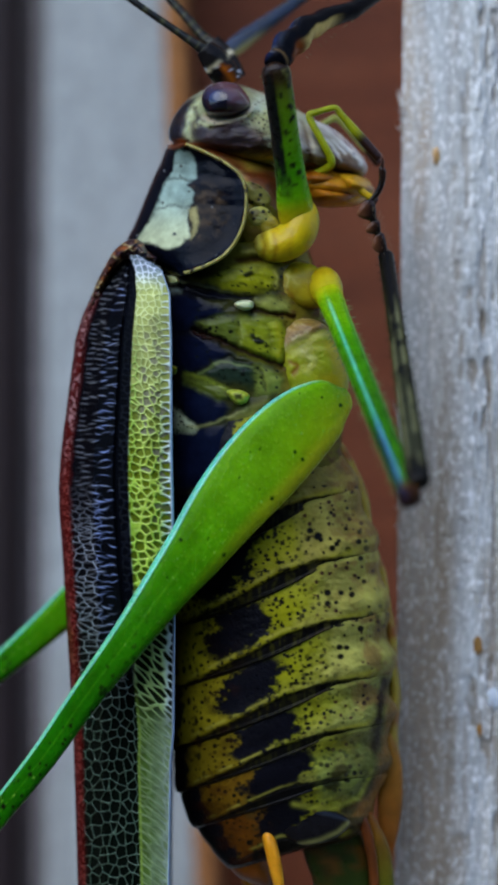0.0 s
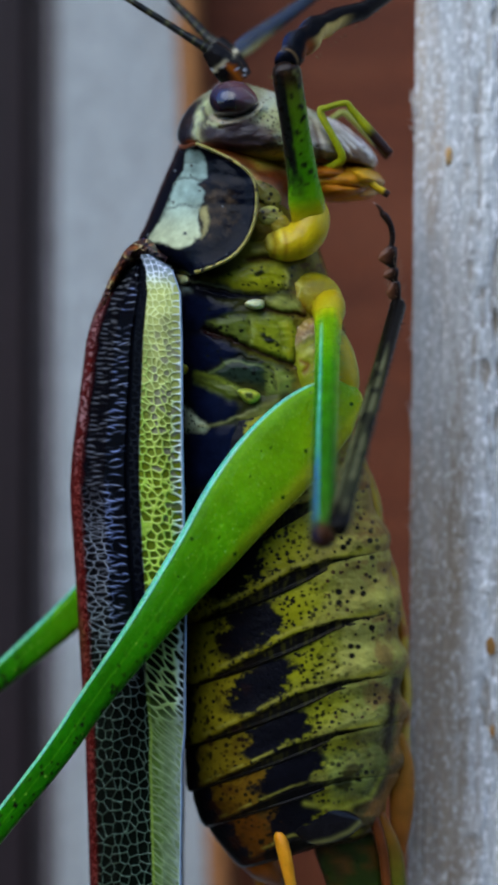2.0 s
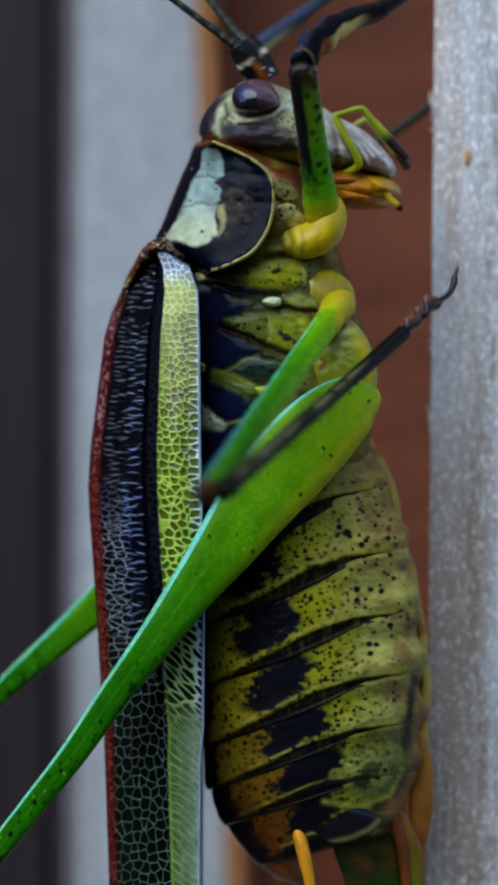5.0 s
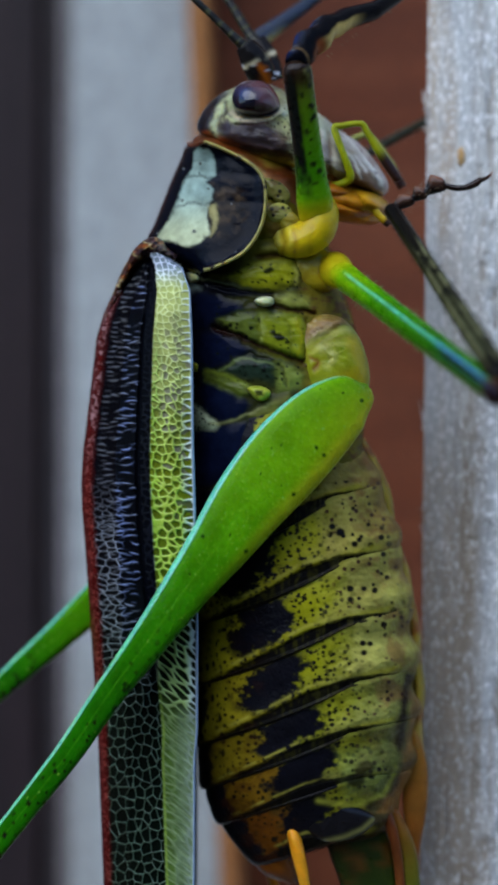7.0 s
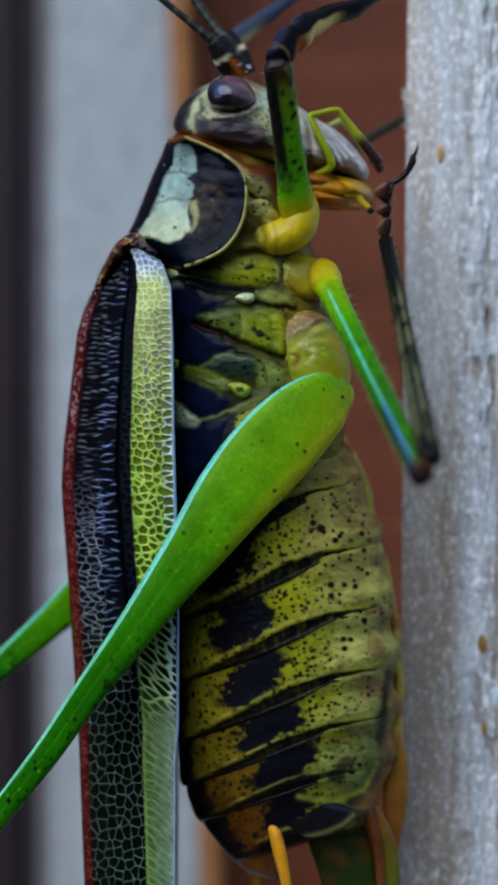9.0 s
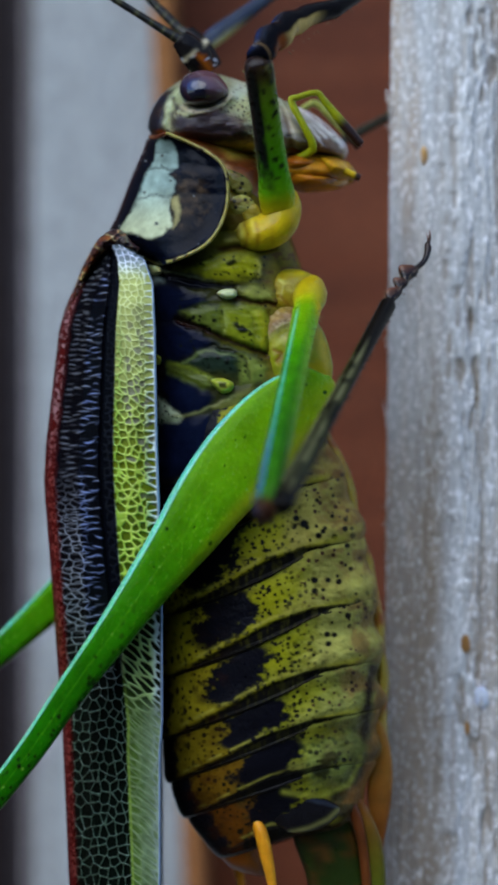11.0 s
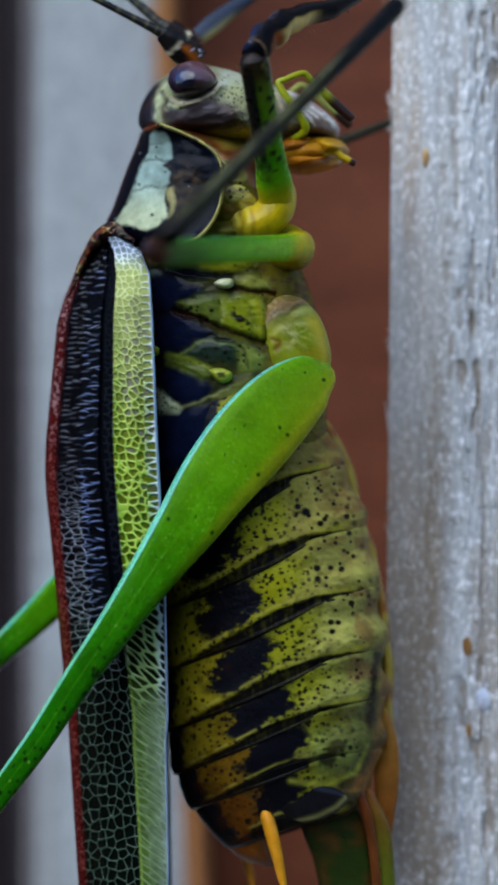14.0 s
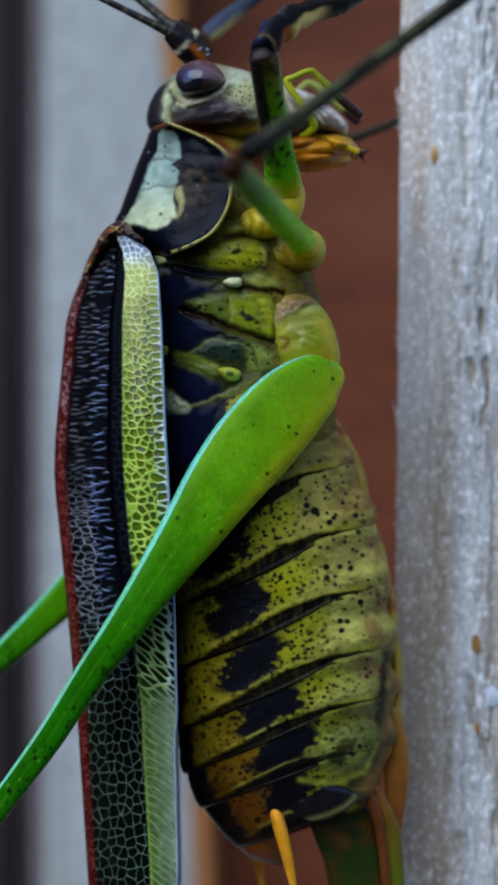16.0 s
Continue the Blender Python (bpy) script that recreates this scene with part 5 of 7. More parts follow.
for pts, w, colour, k, depth in (
        ([(331, 232), (336, 206), (352, 180)], 5, S(158, 166, 124), 0.8, 0.05), ([(336, 256), (340, 230), (352, 214), (372, 222)], 5, S(168, 172, 128), 0.9, 0.05), ([(344, 216), (352, 206), (362, 214)], 2.5, S(40, 36, 40), 0.8, -0.06),
        ([(360, 208), (382, 219), (412, 214), (436, 202), (448, 190)], 4, S(160, 150, 124), 0.9, 0.06), ([(374, 226), (404, 224), (438, 214)], 3, S(84, 66, 66), 0.6, -0.05), ([(452, 192), (462, 172), (478, 166)], 8, S(176, 186, 164), 0.7, 0.0),
        ([(360, 250), (400, 256), (440, 262)], 3, S(88, 68, 70), 0.6, 0.03),
        ([(332, 258), (360, 266), (400, 282), (430, 292)], 4, S(150, 76, 22), 0.8, 0.05), ([(420, 288), (460, 284), (500, 282)], 5, S(170, 156, 40), 0.8, 0.05),
        ([(524, 216), (530, 250), (540, 290)], 4, S(196, 192, 176), 0.8, 0.05), ([(534, 214), (544, 250), (552, 290)], 3, S(92, 70, 50), 0.8, -0.06), ([(544, 222), (556, 260), (562, 300)], 4, S(186, 176, 150), 0.8, 0.05),
        ([(516, 220), (520, 260), (528, 300)], 3, S(110, 96, 60), 0.7, -0.05), ([(560, 230), (580, 262), (600, 290)], 3, S(104, 78, 62), 0.7, -0.06), ([(560, 214), (590, 236), (622, 266)], 7, S(190, 188, 180), 0.8, 0.06),
        ([(600, 262), (626, 284), (640, 306)], 4, S(92, 64, 54), 0.6, -0.05), ([(540, 302), (590, 304), (640, 316)], 4, S(92, 44, 14), 0.8, -0.06)):
    m = stroke(wu, wv, pts, w)
    col = mix(col, colour, k * m)
    d = d + np.where(d < 0, -1, 1) * depth * m
col = mix(col, S(48, 40, 42), 0.8 * stroke(wu, wv, [(346, 190), (350, 206), (342, 224), (344, 240)], 4))
col = mix(col, S(70, 48, 36), 0.25 * step(0.56, 0.7, fnoise(u / 16, v / 12, 91)))
col = mix(col, S(92, 62, 46), 0.35 * inside(wu, wv, [(566, 246), (610, 262), (640, 292), (620, 304), (576, 296)], 8))
for pts, w in (([(562, 216), (592, 236), (626, 268), (640, 288)], 5), ([(560, 232), (584, 256), (604, 286)], 3), ([(588, 250), (612, 274)], 3)):
    m = stroke(wu, wv, pts, w)
    col = mix(col, S(212, 208, 198), 0.85 * m)
    d = d + np.where(d < 0, -1, 1) * 0.08 * m
col = specks(col, u, v, 8, 0.35, S(52, 40, 30), 19, step(0.4, 0.6, vnoise(u / 30, v / 24, 17)))
head = part("head", V(u, v, d), faces, skin, katydid, "cream and brown mottled head", col, NECK)
head.location = NECK


def nod(a):
    return Matrix.Translation(Vector(NECK)) @ pose(0, 0, 0, 0, a, 0)


def on_head(name, u, v, d, faces, col, mat=None, label="", gloss=1.0):
    return part(name, V(u, v, d), faces, mat or skin, head, label, col, NECK, gloss=gloss)


def face_parts():
    for side in (-1, 1):
        eu, ev, ed, ef = blob([(357, 176), (368, 154), (392, 145), (420, 150), (440, 172), (443, 190), (425, 205), (395, 211), (366, 202)], 1.35, 1.3, 3.15 * side, 90, 26)
        c = np.broadcast_to(S(78, 55, 62), (len(eu), 3)).copy()
        c = mix(c, S(58, 42, 54), step(178, 200, ev))
        c = mix(c, S(9, 10, 26), disc(eu, ev, 380, 184, 27, 27, 0.4) if side < 0 else np.zeros(len(eu)))
        # small blue disc paints a sky reflection on the eye
        c = mix(c, S(40, 48, 90), 0.6 * disc(eu, ev, 377, 170, 12, 10, 0.7))
        on_head("eye", eu, ev, ed, ef, c, lens, "glossy purple-brown compound eye")
        # antenna: scape, pedicel, long ringed whip
        off = -1.2 if side < 0 else 1.0
        p = [(412, 150, off, 20, 0.45), (396, 128, off * 1.3, 26, 0.55), (378, 104, off * 1.5, 24, 0.5), (362, 86, off * 1.6, 18, 0.4)] if side < 0 else \
            [(420, 142, off, 18, 0.45), (404, 116, off * 1.2, 22, 0.5), (388, 92, off * 1.4, 20, 0.45), (374, 74, off * 1.5, 16, 0.35)]
        su, sv, sd, sf, ang, al = tube(p, 18, 30)
        c = mottle(np.broadcast_to(S(20, 18, 18), (*su.shape, 3)), su, sv, 8, 0.6)
        c = mix(c, S(160, 84, 18), 0.95 * inside(su, sv, [(392, 114), (404, 118), (430, 160), (412, 160), (398, 134)], 4))
        c = specks(c, su, sv, 11, 0.35, S(176, 180, 190), 5)
        c = mix(c, S(196, 186, 150), 0.8 * np.exp(-((al - 0.52) / 0.05) ** 2) * step(0.3, 0.6, vnoise(su / 9, sv / 9, 3)))
        on_head("antenna_base", su, sv, sd, sf, c, shell, "black and orange antenna base", 0.4)
        w = [(366, 92, off * 1.6, 13, 0.28), (348, 80, off * 1.7, 9, 0.22), (300, 47, off * 1.8, 6.5, 0.16), (228, -3, off * 2, 6, 0.15), (150, -60, off * 2, 5, 0.13), (20, -160, off * 2, 4, 0.1), (-150, -280, off * 2, 3, 0.08)] if side < 0 else \
            [(378, 80, off * 1.5, 12, 0.26), (360, 66, off * 1.6, 9, 0.22), (332, 34, off * 1.7, 8, 0.19), (296, -6, off * 1.8, 7, 0.17), (240, -70, off * 2, 6, 0.14), (150, -180, off * 2, 4, 0.1), (60, -330, off * 2, 3, 0.08)]
        su, sv, sd, sf, ang, al = tube(w, 12, 160)
        bead = 1 + 0.06 * np.sin(al * 270)
        cu = su.mean(1, keepdims=True)
        cv = sv.mean(1, keepdims=True)
        su, sv = cu + (su - cu) * bead, cv + (sv - cv) * bead
        c = mix(np.broadcast_to(S(22, 22, 20), (*su.shape, 3)), S(92, 92, 58), step(0.5, 0.9, np.sin(al * 90)) * 0.45)
        on_head("antenna", su, sv, sd, sf, c, skin, "black antenna with pale rings")
    # mouth: upper lip, jaws, and the soft brown parts below
    for name, o, near, far, d0, c, lab in (
            ("upper_lip", [(560, 216), (592, 230), (625, 258), (650, 292), (642, 312), (612, 300), (580, 270), (560, 242)], 1.9, 1.9, 0, S(176, 166, 156), "whitish upper lip"),
            ("jaw", [(530, 236), (560, 250), (578, 282), (572, 316), (540, 312), (520, 280)], 2.6, 2.6, 0, S(172, 158, 146), "pale streaked jaw"),
            ("lower_jaw", [(520, 300), (580, 296), (640, 312), (660, 334), (640, 352), (590, 358), (540, 352), (510, 330)], 3.1, 3.1, 0, S(172, 116, 8), "orange-brown lower jaw"),
            ("lower_lip", [(545, 345), (600, 340), (645, 345), (640, 362), (600, 368), (560, 366)], 2.4, 2.4, 0, S(188, 130, 10), "orange lower lip"),
            ("mouth_lobe", [(520, 306), (548, 293), (588, 297), (610, 312), (602, 332), (562, 340), (526, 330)], 3.22, 0.5, 0, S(150, 92, 10), "orange-brown mouth lobe"),
            ("mouth_lobe", [(586, 304), (622, 305), (650, 320), (662, 338), (640, 349), (602, 342)], 3.12, 0.5, 0, S(172, 128, 12), "yellow mouth lobe"),
            ("mouth_lobe", [(530, 326), (570, 324), (610, 335), (640, 346), (620, 363), (570, 366), (536, 354)], 3.16, 0.5, 0, S(160, 100, 10), "orange mouth lobe")):
        bu, bv, bd, bf = blob(o, near, far, d0, 60, 16)
        c = mottle(np.broadcast_to(c, (len(bu), 3)), bu, bv, 12, 0.5, 7)
        if name in ("upper_lip", "jaw"):
            c = mix(c, S(136, 110, 96), 0.7 * step(0.5, 0.62, fnoise(bu / 7 - bv / 40, bv / 34, 5)))
            c = mix(c, S(150, 92, 24), 0.9 * step(272, 292, bv + 8 * (fnoise(bu / 9, bv / 9, 3) - 0.5)) * step(612, 596, bu))
        else:
            c = mix(c, S(120, 56, 12), 0.5 * step(0.52, 0.66, fnoise(bu / 22, bv / 9, 5)))
        bd = bd + np.sign(bd - d0) * 0.07 * (fnoise(bu / 22, bv / 9, 5) - 0.5)
        on_head(name, bu, bv, bd, bf, c, None, lab)


face_parts()


def palp(joints, widths, tip_dark, shade, label):
    """A jointed feeler beside the mouth."""
    row = []
    for (a, b, dd), w in zip(joints, widths):
        row.append((a, b, dd, w * 0.8, w * 0.019))
    pu, pv, pd, pf, ang, al = tube(row, 14, 70)
    c = mottle(np.broadcast_to(shade, (*pu.shape, 3)), pu, pv, 9, 0.35, 3)
    c = mix(c, S(40, 22, 16), step(1 - tip_dark, 1 - tip_dark + 0.06, al))
    base = V(*joints[0])
    ob = part("palp", V(pu, pv, pd), pf, skin, head, label, c, base)
    ob.location = Vector(base) - Vector(NECK)
    return ob


def sway(joint, a):
    """A feeler's pose, swung about its root."""
    return Matrix.Translation(Vector(V(*joint)) - Vector(NECK)) @ pose(0, 0, 0, 0, a, 0)


lime_palp = S(146, 152, 6)
jaw_palp = palp([(556, 308, -2.6), (582, 296, -3.0), (586, 282, -3.2), (570, 250, -3.4), (548, 208, -3.4), (560, 200, -3.4), (592, 192, -3.3), (606, 206, -3.2), (640, 246, -3.0), (672, 282, -2.9)],
     [7, 9, 9, 8, 8, 7, 7, 8, 11, 10], 0.16, lime_palp, "thin lime-green jointed feeler")
palp([(560, 230, 1.6), (580, 216, 1.8), (600, 212, 1.9), (640, 252, 2.0), (672, 292, 2.1)], [6, 7, 8, 11, 10], 0.2, S(128, 132, 60), "pale green feeler of the far side")
lip_palp = palp([(560, 346, -2.0), (590, 342, -2.4), (630, 332, -2.6), (646, 344, -2.6), (668, 358, -2.5)], [7, 8, 8, 8, 8], 0.13, S(190, 158, 16), "yellow lip feeler")
palp([(570, 336, 1.0), (600, 352, 1.2), (640, 352, 1.2), (660, 350, 1.2)], [8, 8, 7, 5], 0.1, S(158, 116, 16), "yellow lip feeler")

# ---- legs ----


def hairy(vv, ff, c, length, radius, n, long_, seed, angles, tint):
    """A limb's mesh with short hairs set into it."""
    bs, ts = hairs(length, radius, n, long_, seed, angles, 0.1, 0.95)
    hv, hf = spines(bs, ts, 0.000018)
    k = len(vv)
    return np.vstack([vv, hv]), list(ff) + [tuple(k + i for i in f) for f in hf], np.vstack([c, np.broadcast_to(tint, (len(hv), 3))]), len(hv)


def bristles(parent, length, radius, n, long_, seed, angles=(0.0, math.pi), lo=0.1, hi=0.95, tint=S(104, 124, 66)):
    bs, ts = hairs(length, radius, n, long_, seed, angles, lo, hi)
    vv, ff = spines(bs, ts, 0.000018)
    cc = np.broadcast_to(tint, (len(vv), 3))
    ob = part("bristles", vv, ff, skin, parent, "fine short bristles", cc)
    tagged(ob, kind="stuff")
    return ob


def hairs(length, radius, n, long_, seed, angles, lo, hi):
    """Roots and tips of short hairs in rows along a limb."""
    rnd = random.Random(seed)
    bs, ts = [], []
    for k in range(n):
        f = lo + (hi - lo) * (k + rnd.random() * 0.7) / n
        for a in angles:
            q = a + rnd.uniform(-0.35, 0.35)
            r = radius(f) * 0.95
            b = Vector((math.cos(q) * r, math.sin(q) * r, f * length))
            t = b + Vector((math.cos(q), math.sin(q), 0.45 + rnd.uniform(-0.2, 0.3))) * long_ * rnd.uniform(0.6, 1.2)
            bs.append(b * 0.001), ts.append(t * 0.001)
    return bs, ts


def girth(f, rows):
    r = np.array(rows)
    return float(np.interp(f, r[:, 0], r[:, 1]))


def build_middle_leg():
    rad = [(0, 0.05, 0.05), (0.006, 0.26, 0.26), (0.02, 0.46, 0.46), (0.05, 0.54, 0.55), (0.10, 0.54, 0.55), (0.2, 0.48, 0.5), (0.5, 0.43, 0.46), (0.8, 0.38, 0.42), (0.94, 0.37, 0.40), (0.985, 0.38, 0.42), (1.0, 0.2, 0.2)]
    vv, ff, ang, al = limb(14.4, rad, 28, 120, 0.0, 2.4)
    c = ramp(al, [(0, S(150, 150, 4)), (0.07, S(150, 150, 4)), (0.13, S(100, 142, 0)), (0.35, S(54, 112, 0)), (0.72, S(34, 84, 6)), (0.88, S(42, 90, 8)), (0.95, S(46, 84, 16)), (0.975, S(58, 34, 18)), (1, S(40, 24, 16))])
    # inner side: yellower base, its green painted brighter to offset shading
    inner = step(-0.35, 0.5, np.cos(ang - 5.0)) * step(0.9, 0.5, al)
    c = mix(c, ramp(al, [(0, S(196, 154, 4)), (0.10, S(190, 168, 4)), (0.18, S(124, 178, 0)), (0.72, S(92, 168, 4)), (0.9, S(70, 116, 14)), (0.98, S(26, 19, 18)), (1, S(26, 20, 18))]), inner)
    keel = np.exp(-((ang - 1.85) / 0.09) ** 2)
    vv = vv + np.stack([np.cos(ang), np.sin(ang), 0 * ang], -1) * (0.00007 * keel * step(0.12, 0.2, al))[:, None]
    # cyan here and blue near the knee paint sky reflection onto the ridge
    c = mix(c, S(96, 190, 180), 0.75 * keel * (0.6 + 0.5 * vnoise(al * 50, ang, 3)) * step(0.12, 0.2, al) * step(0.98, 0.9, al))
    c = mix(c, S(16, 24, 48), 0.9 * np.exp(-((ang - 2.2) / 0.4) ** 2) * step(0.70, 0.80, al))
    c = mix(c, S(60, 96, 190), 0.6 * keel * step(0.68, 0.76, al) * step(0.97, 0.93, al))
    c = c * (0.86 + 0.28 * vnoise(ang * 3, al * 60, 4))[:, None]
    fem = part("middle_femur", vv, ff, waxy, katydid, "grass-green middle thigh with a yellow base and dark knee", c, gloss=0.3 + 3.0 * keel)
    vv, ff, ang, al = limb(2.2, [(0, 0.08, 0.08), (0.05, 0.34, 0.34), (0.18, 0.54, 0.54), (0.4, 0.68, 0.68), (0.6, 0.69, 0.69), (0.8, 0.61, 0.61), (1, 0.5, 0.5)], 32, 40, 0.0, 2.2)
    c = ramp(al, [(0, S(172, 142, 6)), (0.5, S(168, 146, 6)), (0.85, S(160, 150, 4)), (1, S(140, 150, 2))]) * (0.88 + 0.24 * vnoise(ang * 2, al * 5, 4))[:, None]
    joint = part("trochanter", vv, ff, skin, fem, "waxy yellow thigh base", c)
    joint.location = (0, 0, -0.0010)
    bristles(fem, 14.4, lambda f: girth(f, rad), 64, 0.26, 3, (0.0, math.pi), 0.12)
    rad = [(0, 0.05, 0.05), (0.008, 0.28, 0.28), (0.02, 0.40, 0.29), (0.05, 0.41, 0.28), (0.10, 0.37, 0.24), (0.3, 0.34, 0.22), (0.6, 0.30, 0.22), (0.9, 0.30, 0.28), (0.98, 0.31, 0.3), (1, 0.2, 0.2)]
    vv, ff, ang, al = limb(12.8, rad, 22, 120, 0.0, 2.6)
    c = ramp(al, [(0, S(26, 19, 16)), (0.06, S(28, 26, 18)), (0.14, S(44, 48, 26)), (0.4, S(54, 56, 30)), (0.62, S(46, 46, 24)), (0.76, S(22, 19, 14)), (1, S(12, 10, 10))])
    for a0 in (1.1, 2.2, 4.1, 5.2):
        c = mix(c, S(112, 112, 78), 0.75 * np.exp(-((ang - a0) / 0.22) ** 2) * step(0.03, 0.1, al) * step(0.78, 0.66, al))
    for a0 in (1.65, 3.2, 4.65, 0.0):
        c = mix(c, S(16, 15, 12), 0.8 * np.exp(-((ang - a0) / 0.2) ** 2))
    c = mix(c, S(14, 13, 10), 0.8 * step(0.62, 0.7, vnoise(ang * 1.5, al * 26, 14)))
    c = mix(c, S(128, 150, 156), 0.7 * np.exp(-((ang - 2.6) / 0.22) ** 2) * step(0.7, 0.3, al))
    c = c * (0.46 + 0.38 * vnoise(ang * 3, al * 70, 4))[:, None]
    vv, ff, c, extra = hairy(vv, ff, c, 12.8, lambda f: girth(f, rad), 50, 0.18, 7, (0.0, math.pi, 0.5), S(40, 36, 28))
    tib = part("middle_tibia", vv, ff, shell, fem, "slender olive and black shin", c, gloss=0.4)
    tib.location = (0, 0, 0.0144)
    # the foot: three lobed joints, then the slender claw joint that curls on its own

    def joined(pieces):
        P, Fc, Cc = [], [], []
        for vv, ff, c in pieces:
            n = len(P)
            P.extend(vv.tolist())
            Fc.extend([tuple(n + i for i in f) for f in ff])
            Cc.extend(np.asarray(c).tolist())
        return np.array(P), Fc, np.array(Cc)

    pieces, z = [], 0.0
    for ln, w, lobe in ((0.95, 0.21, 0.5), (0.60, 0.21, 0.6), (0.88, 0.26, 0.6)):
        r = [(0, w * 0.5, w * 0.5), (0.2, w * 0.62, w * 0.6), (0.7, w, w * 0.9), (0.93, w * 0.95, w * 0.8), (1, w * 0.5, w * 0.5)]
        vv, ff, ang, al = limb(ln, r, 20, 24)
        sole = step(0.0, 0.9, np.cos(ang))
        vv = vv + np.stack([0.001 * lobe * w * 2 * sole * np.sin(al * math.pi) ** 2, 0 * al, 0 * al + z * 0.001], -1)
        c = ramp(al, [(0, S(14, 10, 9)), (0.45, S(26, 17, 14)), (0.8, S(46, 28, 20)), (1, S(18, 12, 10))])
        c = mix(c, S(104, 64, 40), 0.8 * sole * step(0.2, 0.5, al) * step(1.0, 0.9, al))
        pieces.append((vv, ff, c * (0.75 + 0.5 * vnoise(ang * 2, al * 6 + z, 2))[:, None]))
        z += ln * 0.92
    bs, ts = hairs(2.2, lambda f: 0.26, 16, 0.22, 12, (0.0, 1.6, math.pi, 4.7), 0.02, 0.98)
    hv, hf = spines(bs, ts, 0.000014)
    pieces.append((hv, hf, np.broadcast_to(S(120, 104, 84), (len(hv), 3))))
    P, Fc, Cc = joined(pieces)
    foot = part("middle_foot", P, Fc, shell, fem, "brown lobed foot", Cc)
    vv, ff, ang, al = limb(1.5, [(0, 0.08, 0.08), (0.1, 0.12, 0.11), (0.6, 0.12, 0.12), (0.92, 0.17, 0.15), (1, 0.1, 0.1)], 16, 30)
    curl = np.array([1.0, 0.0, 0.0]) * 0.00022
    bow = lambda q: np.outer(-np.sin(np.clip(q, 0, 1) * math.pi), curl)
    pieces = [(vv + bow(al), ff, ramp(al, [(0, S(30, 20, 16)), (0.5, S(18, 13, 12)), (1, S(44, 28, 20))]))]
    for sg in (-1, 1):
        vv, ff, ang, al = limb(0.5, [(0, 0.08, 0.08), (0.5, 0.06, 0.06), (1, 0.012, 0.012)], 10, 14)
        vv = vv + np.stack([al ** 2 * 0.00024, sg * (0.00005 + al * 0.00012), 0 * al + 0.00145], -1)
        pieces.append((vv, ff, ramp(al, [(0, S(30, 20, 16)), (0.6, S(64, 40, 30)), (1, S(150, 110, 96))])))
    P, Fc, Cc = joined(pieces)
    claw = part("middle_claw", P, Fc, shell, fem, "slender dark claw joint with two hooked claws", Cc)
    return fem, tib, foot, claw


middle_femur, middle_tibia, middle_tarsus, middle_claw = build_middle_leg()


